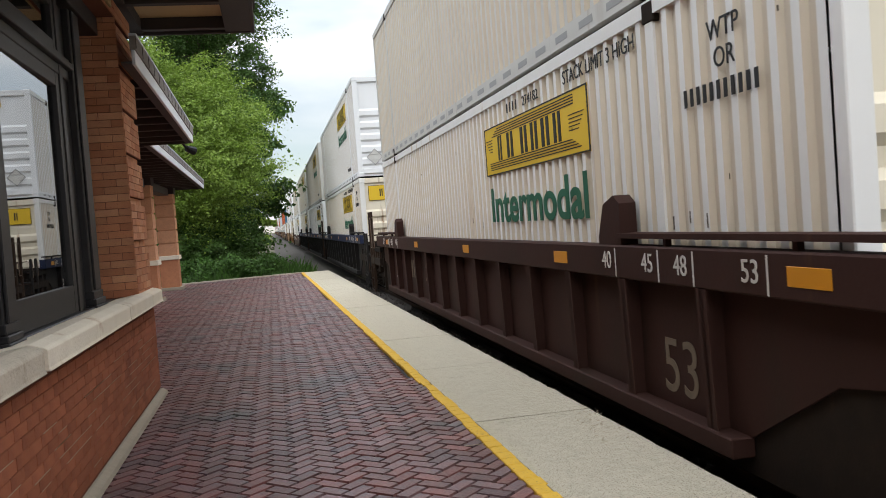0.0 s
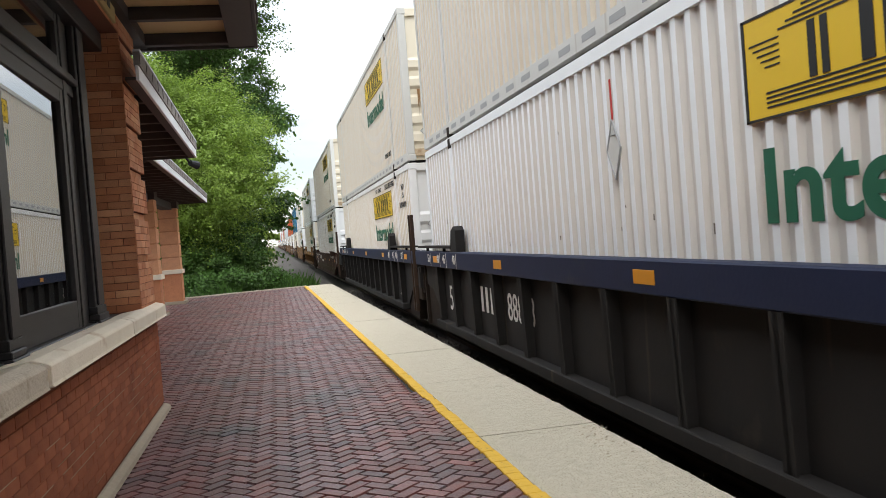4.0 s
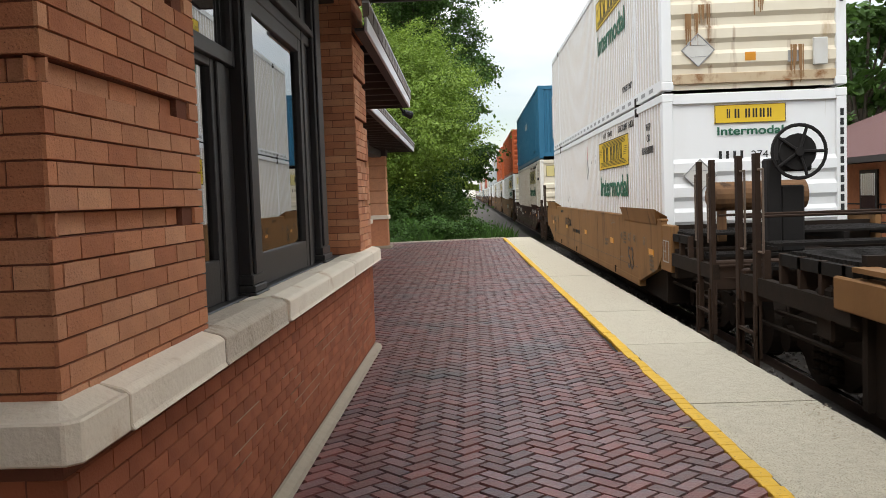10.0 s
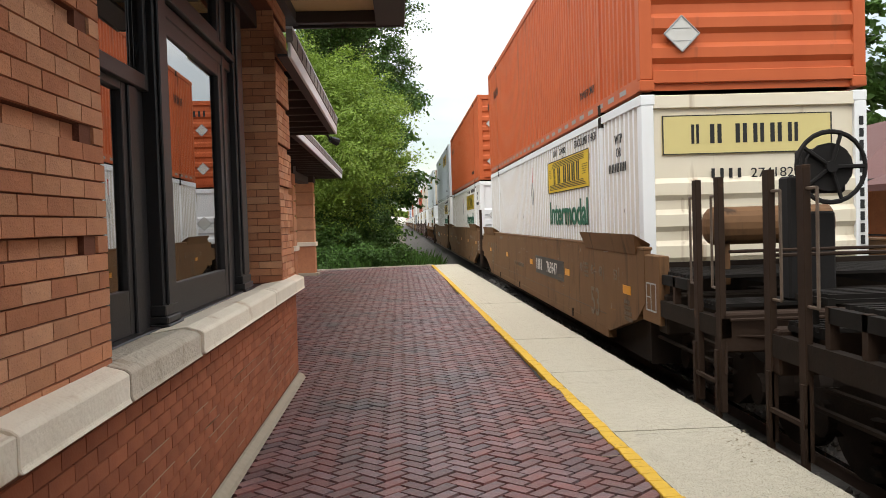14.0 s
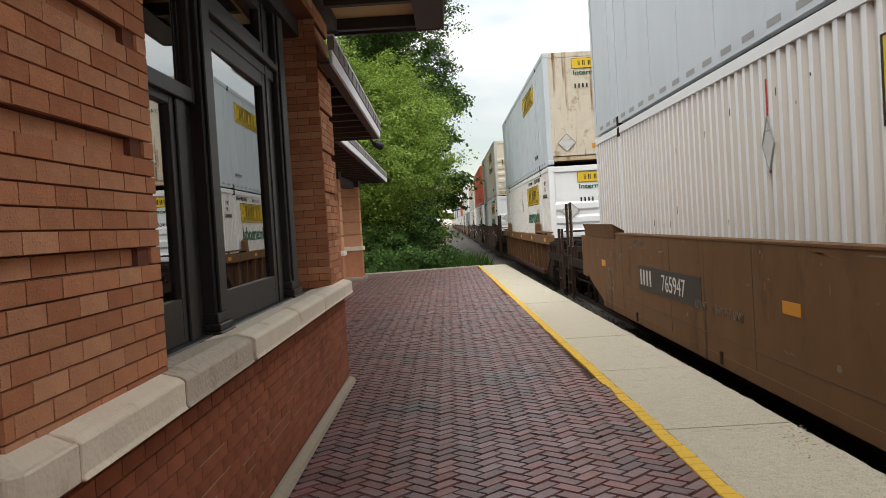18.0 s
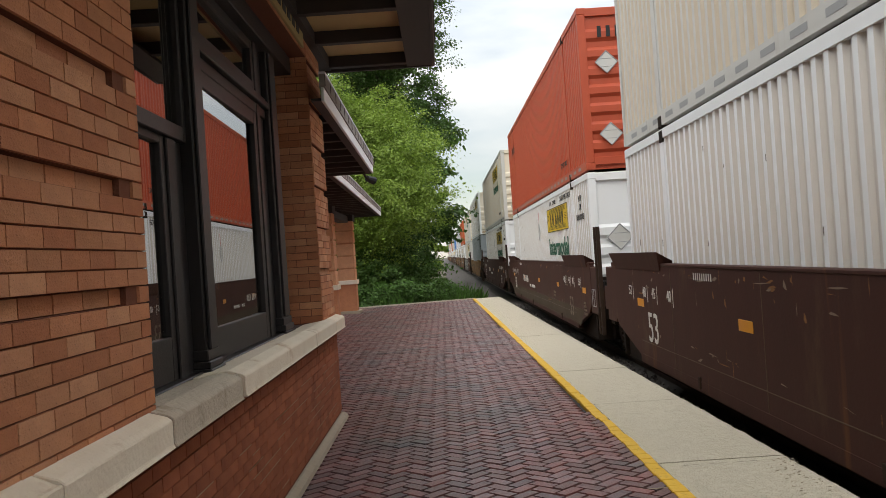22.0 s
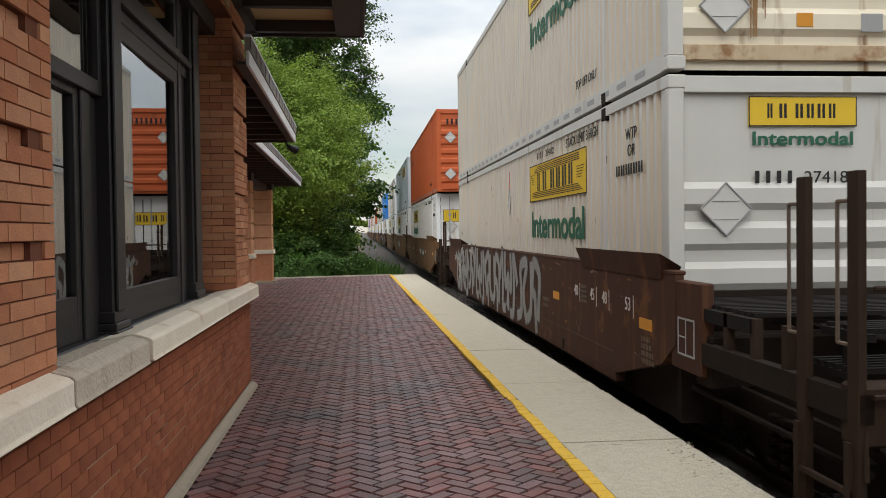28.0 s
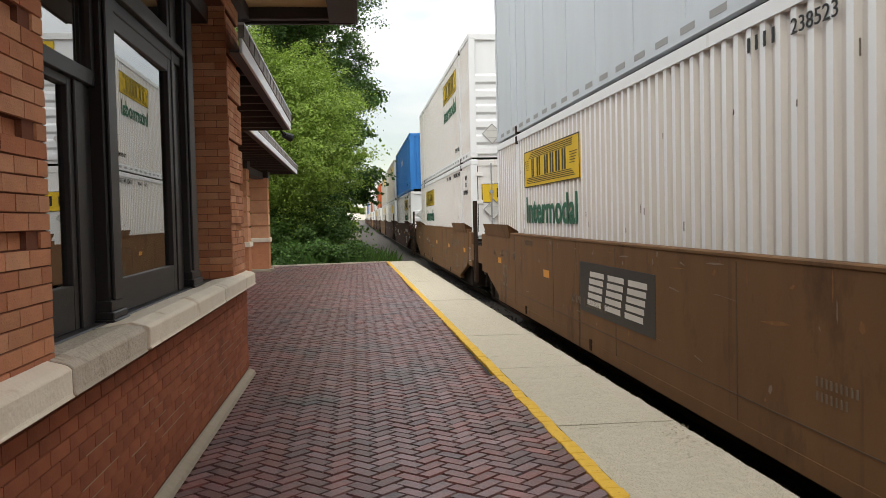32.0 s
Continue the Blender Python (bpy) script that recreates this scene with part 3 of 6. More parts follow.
base_v, base_f = paver_box(PW - 0.010, PL - 0.010, 0.03, 0.006)
base_v = np.array(base_v)
pv_me = bpy.data.meshes.new("paver")
pv_me.from_pydata([tuple(v) for v in base_v], [], base_f)
pv_me.materials.append(M["paver_part"])
near_list, far_v, far_f = [], [], []
c45 = math.sqrt(0.5)
for i in range(-340, 340):
    for j in range(-340, 340):
        f = (i - j) % 4
        if f not in (0, 3):
            continue
        # an across brick covers this cell and the next one along; an upright one this cell and the one above
        cx, cy, turn = (i + 1.0, j + 0.5, 90) if f == 0 else (i + 0.5, j + 1.0, 0)
        x, y = (cx - cy) * PW * c45, (cx + cy) * PW * c45 + 8
        if not (-7.5 < y < 30.6 + 0.26 * x) or not (-9 < x < yellow_x(y) - 0.052):
            continue
        if x < -1.25 and 2.0 < y < 9.0 or x < -4.2:
            continue
        z = -0.03 + 0.0035 * noise.noise((x * 2.3, y * 2.3, 5)) + 0.0025 * random.uniform(-1, 1)
        tilt = (random.uniform(-0.6, 0.6), random.uniform(-0.6, 0.6))
        m = pose(x, y, z, tilt[0], tilt[1], turn + 45 + random.uniform(-0.8, 0.8))
        if -0.7 < x < 0.95 and 4.3 < y < 7.3 and len(near_list) < 300:
            near_list.append(m)
        else:
            k = len(far_v) * 8
            mm = np.array(m)
            far_v.append(base_v @ mm[:3, :3].T + mm[:3, 3])
            far_f.extend([tuple(q + k for q in fc) for fc in base_f])
me = bpy.data.meshes.new("pavers")
me.from_pydata(np.concatenate(far_v).tolist(), [], far_f)
me.materials.append(M["paver"])
ob = new("paver_field", me)
ob.parent = platform
tagged(ob, kind="stuff")
NEAR_PAVERS = near_list
bm = bmesh.new()
prism(bm, [(-3.6, 30.15), (0.95, 31.3), (0.93, 31.42), (-3.6, 30.27)], -0.5, 0.012, "z")
part("end_kerb", bm, "concrete", platform, "pale concrete kerb that ends the platform")

# the track: rails, ties, loose stones
track = thing("railway_track", "rusty rails on dark wooden ties in ballast", "railway track", kind="structure")
for off in (TRACK_X, TRACK_X + 4.3):
    for sx in (-0.755, 0.755):
        bm = bmesh.new()
        prism(bm, [(off + sx - 0.07, -0.52), (off + sx + 0.07, -0.52), (off + sx + 0.07, -0.505), (off + sx + 0.012, -0.49), (off + sx + 0.012, -0.39),
                   (off + sx + 0.036, -0.375), (off + sx + 0.036, -0.352), (off + sx - 0.036, -0.352), (off + sx - 0.036, -0.375), (off + sx - 0.012, -0.39), (off + sx - 0.012, -0.49), (off + sx - 0.07, -0.505)], -40, 700, "y")
        rail = part("rail", bm, "rail", track)
        part("rail_head", boxes((off + sx - 0.03, -40, -0.352, off + sx + 0.03, 700, -0.349)), "rail_head", rail)
    tie = shared("tie", lambda: mesh_of("tie", boxes((-1.3, -0.11, -0.66, 1.3, 0.11, -0.50), bevel=0.012), "tie"))
    for k in range(70 if off == TRACK_X else 40):
        o = part("tie", tie, "tie", track)
        o.location = (off + random.uniform(-0.03, 0.03), -2 + 0.53 * k, random.uniform(-0.01, 0.01))
verts, faces = [], []
for k in range(9000):
    y = random.uniform(2.5, 34) if k % 3 else random.uniform(2.5, 16)
    x = random.uniform(edge_x(y) + 0.03, 5.6)
    s = random.uniform(0.018, 0.045)
    if abs(abs(x - TRACK_X) - 0.755) < 0.1:
        continue
    c = Vector((x, y, -0.475 + random.uniform(0, 0.025)))
    r = Euler((random.uniform(0, 6), random.uniform(0, 6), random.uniform(0, 6))).to_matrix()
    k0 = len(verts)
    pts = [(1, 0.1, 0), (-0.9, 0, 0.2), (0, 0.8, -0.1), (0.1, -0.9, 0), (0, 0.1, 0.75), (0.1, 0, -0.7)]
    verts += [tuple(c + r @ (Vector(p) * s * random.uniform(0.8, 1.2))) for p in pts]
    faces += [tuple(k0 + q for q in f) for f in ((0, 2, 4), (2, 1, 4), (1, 3, 4), (3, 0, 4), (2, 0, 5), (1, 2, 5), (3, 1, 5), (0, 3, 5))]
me = bpy.data.meshes.new("ballast_stones")
me.from_pydata(verts, [], faces)
me.materials.append(M["ballast"])
tagged(new("ballast_stones", me), "loose grey and brown ballast stones beside the rail", "ballast", kind="stuff")

# ---- the station building ----
WX, SX = -1.25, -1.16
COURSE, BL = 0.0655, 0.212
station = thing("station_building", "old orange brick railway station with dark wooden window frames", "building", kind="structure")


def wall_box(name, x0, y0, z0, x1, y1, z1, mat="mortar", label=""):
    return part(name, boxes((x0, y0, z0, x1, y1, z1)), mat, station, label)


BANDS = [1.515 + 0.393 * k for k in range(6)]


def pier_faces(y0, y1, y_end):
    """The brick backing in front of a pier's core, with the set-back courses left open between y0 and y1."""
    out, z = [], 1.0
    for b in BANDS:
        out.append((WX - 0.045, y0, z, WX - 0.008, y_end, b - COURSE / 2))
        out.append((WX - 0.045, y1, b - COURSE / 2, WX - 0.008, y_end, b + COURSE / 2))
        z = b + COURSE / 2
    out.append((WX - 0.045, y0, z, WX - 0.008, y_end, 3.9))
    return out


lower = wall_box("lower_wall", -1.62, 2.138, 0.0, WX - 0.008, 8.88, 0.93)
near_pier = part("near_pier", boxes((-1.66, 2.175, 1.0, WX - 0.045, 3.34, 3.9), *pier_faces(2.138, 3.14, 3.34)), "mortar", station)
far_pier = part("far_pier", boxes((-1.70, 7.998, 1.0, WX - 0.045, 8.84, 3.9), *[(WX - 0.045, 7.998, b - COURSE / 2, WX - 0.008, 8.05, b + COURSE / 2) for b in BANDS], *[(WX - 0.045, 7.998, lo_z, WX - 0.008, 8.84, hi_z) for lo_z, hi_z in zip([1.0] + [b + COURSE / 2 for b in BANDS], [b - COURSE / 2 for b in BANDS] + [3.9])]), "mortar", station)
head_wall = wall_box("wall_over_window", -1.62, 3.34, 3.52, WX - 0.008, 7.99, 3.9)
wall_box("return_wall", -3.2, 8.6, 0.0, -1.64, 8.84, 3.9)
back_wall = wall_box("main_wall", -3.3, 8.86, 0.0, -3.0, 20.0, 3.3, "brick")
# surfaces that close the room behind the glass, their dimness in the colour
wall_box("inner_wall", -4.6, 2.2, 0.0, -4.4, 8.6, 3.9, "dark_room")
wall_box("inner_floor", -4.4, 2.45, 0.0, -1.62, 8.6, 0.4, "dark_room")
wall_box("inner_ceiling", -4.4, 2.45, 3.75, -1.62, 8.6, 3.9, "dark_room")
edges = [1.0] + [b + d * COURSE / 2 for b in BANDS for d in (-1, 1)] + [3.9]
near_wall = part("near_end_wall", boxes((-4.4, 2.175, 0.0, -1.62, 2.42, 3.9), *[(-4.4, 2.142, edges[2 * k], WX - 0.045, 2.175, edges[2 * k + 1]) for k in range(len(BANDS) + 1)]), "mortar", station)
wall_box("near_wall_foot", -4.4, 2.138, 0.0, -1.62, 2.175, 0.93)
wall_box("main_wall", -4.9, -14.0, 0.0, -4.6, 2.15, 3.9, "brick")
blind = wall_box("blind", -1.70, 3.45, 2.30, -1.69, 4.70, 3.4, "blind", "pale window blind half drawn")

# water table of limestone blocks
for y0, y1 in ((2.35, 3.27), (3.285, 4.385), (4.455, 6.93), (6.945, 8.2), (8.21, 8.9)):
    bm = bmesh.new()
    back = -1.7 if 3.2 < y0 < 7.5 else -1.3
    prism(bm, [(back, 0.93), (SX + 0.01, 0.93), (SX, 0.945), (SX, 1.035), (SX - 0.02, 1.05), (WX, 1.07), (back, 1.07 if back > -1.5 else 1.0)], y0 + 0.003, y1 - 0.003, "y")
    bmesh.ops.bevel(bm, geom=list(bm.edges), offset=0.004, segments=1, affect="EDGES")
    part("sill_stone", bm, "grey_limestone" if 3.28 < y0 < 4.4 else "limestone", station, "weathered limestone sill block")
for x0, x1 in ((-2.9, SX), (-4.4, -2.91)):
    # the blocks that turn the near corner
    bm = bmesh.new()
    ring = [(2.16, 0.93), (2.03, 0.93), (2.02, 0.945), (2.02, 1.035), (2.04, 1.05), (2.13, 1.07), (2.16, 1.07)]
    if x1 == SX:
        plan = [(x0, 2.02), (SX - 0.035, 2.02), (SX, 2.055), (SX, 2.343), (-1.3, 2.343), (-1.3, 2.2), (x0, 2.2)]
        prism(bm, plan, 0.93, 1.04, "z")
        bmesh.ops.bevel(bm, geom=list(bm.edges), offset=0.006, segments=1, affect="EDGES")
        lo_ = [(x0, 2.04), (SX - 0.05, 2.04), (SX - 0.02, 2.07), (SX - 0.02, 2.341), (-1.3, 2.341), (-1.3, 2.2), (x0, 2.2)]
        hi_ = [(x0, 2.125), (WX - 0.004, 2.125), (WX, 2.13), (WX, 2.341), (-1.3, 2.341), (-1.3, 2.2), (x0, 2.2)]
        a_, b_ = [bm.verts.new((*p, 1.039)) for p in lo_], [bm.verts.new((*p, 1.07)) for p in hi_]
        bm.faces.new(b_)
        for i in range(7):
            bm.faces.new((a_[i], a_[(i + 1) % 7], b_[(i + 1) % 7], b_[i]))
    else:
        prism(bm, ring, x0, x1, "x")
    part("sill_stone", bm, "limestone", station, "pale limestone corner block")
bm = bmesh.new()
for i in range(40):
    y, z, s = random.uniform(4.375, 4.46), random.uniform(0.935, 1.04), random.uniform(0.01, 0.025)
    box(bm, SX - 0.09, y, z, SX - random.uniform(0.025, 0.06), y + s, z + s)
part("crumbled_stone", bm, "grey_limestone", station, "crumbled broken corner of limestone")
bm = bmesh.new()
prism(bm, [(-1.3, 0.0), (-1.185, 0.0), (-1.195, 0.03), (-1.24, 0.055), (-1.3, 0.055)], 2.13, 8.93, "y")
part("base_course", bm, "old_concrete", station, "sloping concrete base course along the wall foot")

# bricks of the walls


def brick_mesh(length, mat="brick_part"):
    v, f = paver_box(COURSE - 0.0042, length - 0.0045, 0.011, 0.0015)
    m_ = bpy.data.meshes.new("brick")
    # lie on the wall: width up, length along y, face to +x
    m_.from_pydata([(p[2], p[1], p[0]) for p in v], [], [fc[::-1] for fc in f])
    m_.materials.append(M[mat])
    return m_


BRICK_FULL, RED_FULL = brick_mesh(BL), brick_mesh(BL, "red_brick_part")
PART_BRICKS = []


def lay_bricks(x, y0, y1, z0, z1, owner, recess=(), single=None, face="x", red=False):
    """Courses of running bond; recess: (z, y_from, y_to) courses set back. single: bricks nearer than this y are parts."""
    vs, fs = [], []
    rows = int((z1 - z0) / COURSE)
    for r in range(rows):
        z = z0 + (r + 0.5) * COURSE
        set_back = next((q for q in recess if abs(z - q[0]) < COURSE * 0.5), None)
        y = y1 - (0.5 * BL if r % 2 else 0.0)
        cuts = [(y, y1)] if r % 2 else []
        while y > y0 + 0.02:
            a = max(y0, y - BL)
            cuts.append((a, y))
            y -= BL
        for a, b in cuts:
            yc, ln = (a + b) / 2, b - a
            if ln < 0.03:
                continue
            off = 0.0
            if set_back and set_back[1] <= yc <= set_back[2]:
                off = -0.034
            off += random.uniform(-0.0012, 0.0012)
            if single and single[0] < yc < single[1] and single[2] < z < single[3] and abs(ln - BL) < 0.01 and len(PART_BRICKS) < 600:
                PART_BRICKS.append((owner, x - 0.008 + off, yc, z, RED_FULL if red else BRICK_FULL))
                continue
            v, f = paver_box(COURSE - 0.0042, ln - 0.0045, 0.011, 0.0015)
            k = len(vs)
            for p in v:
                vs.append((x - 0.008 + off + p[2], yc + p[1], z + p[0]) if face == "x" else (yc + p[1], x - p[2] + 0.008 - off, z + p[0]))
            fs += [tuple(k + q for q in (fc[::-1] if face == "x" else fc)) for fc in f]
    m_ = bpy.data.meshes.new("brickwork")
    m_.from_pydata(vs, [], fs)
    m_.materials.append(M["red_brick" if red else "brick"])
    o = new("brickwork", m_)
    o.parent = owner
    tagged(o, kind="stuff")


Z0 = BANDS[0] - 7.5 * COURSE
lay_bricks(WX, 2.13, 3.35, Z0, 3.9, near_pier, [(z, -1, 3.14) for z in BANDS], single=(2.2, 3.3, 1.07, 2.5))
lay_bricks(2.138, -4.4, WX, Z0, 3.9, near_wall, [(z, -5, 3) for z in BANDS], face="y")
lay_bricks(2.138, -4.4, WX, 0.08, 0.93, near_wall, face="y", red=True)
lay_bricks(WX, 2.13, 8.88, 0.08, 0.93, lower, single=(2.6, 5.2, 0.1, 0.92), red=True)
bm = bmesh.new()
for k in range(46):
    z = 0.08 + COURSE * random.randint(1, 9)
    y = random.uniform(3.6, 8.4)
    box(bm, WX - 0.003, y, z - 0.0022, WX + 0.0045, min(8.85, y + random.uniform(0.1, 0.7)), z + 0.0022)
part("pale_joint", bm, "pale_mortar", lower, "joints repointed with pale mortar", kind="stuff")
lay_bricks(WX, 7.99, 8.84, Z0, 3.9, far_pier, [(z, 8.04, 8.9) for z in BANDS])
lay_bricks(WX, 3.35, 7.99, 3.52, 3.9, head_wall)
lay_bricks(7.99, -1.70, WX, 1.05, 3.6, far_pier, face="y")

# the bay window
win = thing("window_1", "tall double-hung window with dark painted wooden frames", "window", kind="structure")
FX = -1.42
part("mullion", boxes((-1.66, 4.70, 1.0, FX, 4.92, 3.5), (FX, 4.73, 1.16, FX + 0.02, 4.89, 3.5), (-1.60, 4.66, 1.0, FX + 0.035, 4.96, 1.06), (-1.60, 4.675, 1.06, FX + 0.025, 4.945, 1.10), (-1.60, 4.685, 1.10, FX + 0.012, 4.935, 1.16), bevel=0.006), "window_paint", win)
part("right_casing", boxes((-1.70, 7.06, 1.0, FX - 0.03, 7.40, 3.5), (FX - 0.03, 7.12, 1.18, FX - 0.012, 7.34, 3.5), (-1.70, 7.02, 1.0, FX + 0.01, 7.44, 1.06), (-1.70, 7.035, 1.06, FX, 7.425, 1.11), (-1.70, 7.045, 1.11, FX - 0.015, 7.412, 1.17), (-1.70, 7.40, 1.0, -1.56, 7.985, 3.5), bevel=0.006), "window_paint", win)
part("window_jamb", boxes((-1.70, 6.72, 1.0, -1.475, 6.82, 3.5), (-1.70, 6.82, 1.0, -1.50, 7.06, 3.5), bevel=0.006), "window_paint", win)
part("left_casing", boxes((-1.70, 3.345, 1.0, -1.45, 3.42, 3.5), bevel=0.006), "window_paint", win)
part("window_head", boxes((-1.62, 3.34, 3.36, -1.40, 7.99, 3.52), bevel=0.006), "window_paint", win)
part("window_sill", boxes((-1.72, 3.345, 0.99, FX - 0.01, 7.9, 1.05), bevel=0.006), "window_paint", win)
part("transom_bar", boxes((-1.68, 4.92, 2.80, FX - 0.06, 7.06, 2.88), (-1.68, 4.92, 2.88, FX - 0.02, 7.06, 2.93), (-1.68, 4.92, 2.93, FX - 0.05, 7.06, 2.97), bevel=0.006), "window_paint", win)


def sash(y0, y1, z0, z1, x, stile, bottom):
    s = part("sash", boxes((x - 0.045, y0, z0, x, y0 + stile, z1), (x - 0.045, y1 - stile, z0, x, y1, z1), (x - 0.045, y0 + stile, z0, x, y1 - stile, z0 + bottom), (x - 0.045, y0 + stile, z1 - stile, x, y1 - stile, z1), bevel=0.004), "window_paint", win)
    h = (y1 - y0) / 2 - stile + 0.02
    p = part("pane", boxes((-0.003, -h, z0 + bottom - 0.005, 0.003, h, z1 - stile + 0.005)), "glass", s, "reflecting window pane")
    p.matrix_basis = pose(x - 0.024, (y0 + y1) / 2, 0, 0, 0, 0.83)
    p.visible_shadow = False


sash(4.92, 6.72, 1.05, 2.80, -1.485, 0.10, 0.20)
sash(4.92, 6.72, 2.97, 3.36, -1.485, 0.07, 0.07)
sash(3.42, 4.42, 1.05, 2.32, -1.49, 0.07, 0.22)
sash(3.42, 4.70, 2.29, 3.36, -1.455, 0.05, 0.08)
part("window_jamb", boxes((-1.70, 4.42, 1.0, -1.475, 4.56, 2.29), (-1.70, 4.56, 1.0, -1.49, 4.70, 2.29), bevel=0.006), "window_paint", win)
board = thing("station_sign", "tan wooden sign board with dark lettering over the window", "sign", at=pose(-1.235, 6.6, 3.66))
part("board", boxes((-0.01, -1.1, -0.13, 0.015, 1.1, 0.13), bevel=0.004), "sign_wood", board)
for k in range(9):
    part("dark_bar", boxes((0.015, -0.95 + 0.21 * k, -0.07, 0.019, -0.82 + 0.21 * k, 0.07)), "ink", board)

# main eave over the bay: rafters, boards, fascia
EX, EY, EZ = -0.05, 9.3, 3.64
eave = part("eave_boards", boxes((-1.7, -3, EZ + 0.14, EX - 0.04, EY - 0.03, EZ + 0.17)), "soffit", station, "varnished boards under the eave")
part("eave_fascia", boxes((EX - 0.04, -3, EZ, EX, EY, EZ + 0.26), (-1.9, EY - 0.05, EZ, EX - 0.04, EY, EZ + 0.26), bevel=0.008), "eave_paint", station)
part("edge_board", boxes((EX - 0.30, -3, EZ + 0.01, EX - 0.04, EY - 0.05, EZ + 0.04)), "eave_paint", station)
part("wall_plate", boxes((-1.33, -3, EZ + 0.02, -1.17, EY - 0.05, EZ + 0.16)), "eave_paint", station)
for k in range(12):
    y = EY - 0.20 - 1.0 * k
    part("rafter", boxes((-1.25, y, EZ + 0.02, EX - 0.04, y + 0.10, EZ + 0.14), bevel=0.006), "eave_paint", station)
bm = bmesh.new()
prism(bm, [(EX + 0.02, EZ + 0.26), (EX + 0.02, EZ + 0.3), (-4.5, EZ + 2.6), (-9, EZ + 2.6), (-9, EZ + 0.26)], -8, EY + 0.03, "y")
part("main_roof", bm, "shingle", station, "dark shingled main roof")


def low_roof(name, x_edge, y0, y1, z, run, lip):
    """A low roof whose edge runs with the platform line; the edge boards begin at lip, the roof itself at y0."""
    r = thing(name, "low shingled platform roof with a pale grey metal fascia", "roof", kind="structure")
    r.matrix_basis = pose(x_edge, y1, 0, 0, 0, 0.83) @ pose(-x_edge, -y1, 0)
    part("fascia", boxes((x_edge - 0.03, lip, z, x_edge, y1, z + 0.13), bevel=0.005), "fascia", r, "pale grey painted fascia")
    part("end_fascia", boxes((x_edge - run, y1 - 0.03, z, x_edge - 0.03, y1, z + 0.17), bevel=0.005), "eave_paint", r)
    part("edge_board", boxes((x_edge - 0.12, lip, z + 0.005, x_edge - 0.03, y1 - 0.03, z + 0.03)), "eave_paint", r)
    part("wooden_gutter", boxes((x_edge - 0.04, lip, z + 0.13, x_edge + 0.012, y1 + 0.02, z + 0.25)), "shingle_edge", r)
    part("gutter_lip", boxes((x_edge - 0.04, lip, z + 0.25, x_edge + 0.02, y1 + 0.02, z + 0.272)), "gutter", r)
    bm = bmesh.new()
    prism(bm, [(x_edge - 0.05, z + 0.20), (x_edge - 0.05, z + 0.235), (x_edge - run, z + 0.2 + run * 0.42), (x_edge - run, z + 0.2)], y0, y1 + 0.02, "y")
    part("shingles", bm, "shingle", r)
    part("soffit_boards", boxes((x_edge - run, y0, z + 0.13, x_edge - 0.03, y1 - 0.03, z + 0.15)), "soffit", r)
    k = 0
    while y1 - 0.35 - 0.72 * k > y0:
        y = y1 - 0.35 - 0.72 * k
        part("rafter", boxes((x_edge - run, y, z + 0.02, x_edge - 0.03, y + 0.1, z + 0.13)), "eave_paint", r)
        k += 1
    strap = mesh_of("gutter_strap", boxes((x_edge + 0.012, 0, z + 0.14, x_edge + 0.017, 0.015, z + 0.25)), "shingle")
    for i in range(int((y1 - lip) / 0.45)):
        part("gutter_strap", strap, "shingle", r).location.y = lip + 0.45 * i
    return r


low_roof("low_roof_bay", -1.175, 8.9, 14.45, 3.06, 2.0, 7.8)
low_roof("low_roof_shelter", -2.03, 14.46, 28.1, 3.06, 3.2, 14.46)
lamp = thing("security_light", "small black floodlight under the roof corner", "light", at=pose(-1.35, 14.55, 3.02))
bm = bmesh.new()
rod(bm, (0, 0, 0.06), (0.05, 0.05, -0.02), 0.02)
rod(bm, (0.05, 0.05, -0.02), (0.16, 0.16, -0.06), 0.05, 10, 0.07)
part("lamp_head", bm, "black_metal", lamp)
part("bracket", boxes((-0.12, -0.12, 0.05, 0.02, 0.02, 0.09)), "black_metal", lamp)


def brick_column(x, y, h=3.05):
    c = thing("brick_column", "square orange brick column with a stone band", "column", group="platform columns", at=pose(x, y, 0))
    part("base", boxes((-0.36, -0.36, 0, 0.36, 0.36, 0.09), bevel=0.01), "old_concrete", c)
    part("shaft", boxes((-0.27, -0.27, 0.09, 0.27, 0.27, 0.92)), "brick", c)
    part("stone_band", boxes((-0.32, -0.32, 0.92, 0.32, 0.32, 1.05), bevel=0.012), "limestone", c)
    for k in range(5):
        z = 1.05 + 0.393 * k
        part("brick_block", boxes((-0.27, -0.27, z, 0.27, 0.27, z + 0.35), (-0.245, -0.245, z + 0.35, 0.245, 0.245, z + 0.393), bevel=0.005), "brick", c)
    part("capital", boxes((-0.3, -0.3, h - 0.15, 0.3, 0.3, h + 0.14)), "eave_paint", c)
    return c


for x, y in ((-3.15, 22.3), (-3.15, 27.2)):
    brick_column(x, y)
part("shelter_beam", boxes((-3.3, 14.5, 2.86, -3.0, 27.6, 3.06)), "eave_paint", station)


# ---- the train ----
CL, CW, CH = 16.15, 1.295, 2.896
LOWER_Z, UPPER_Z = 0.36, 0.36 + CH + 0.045


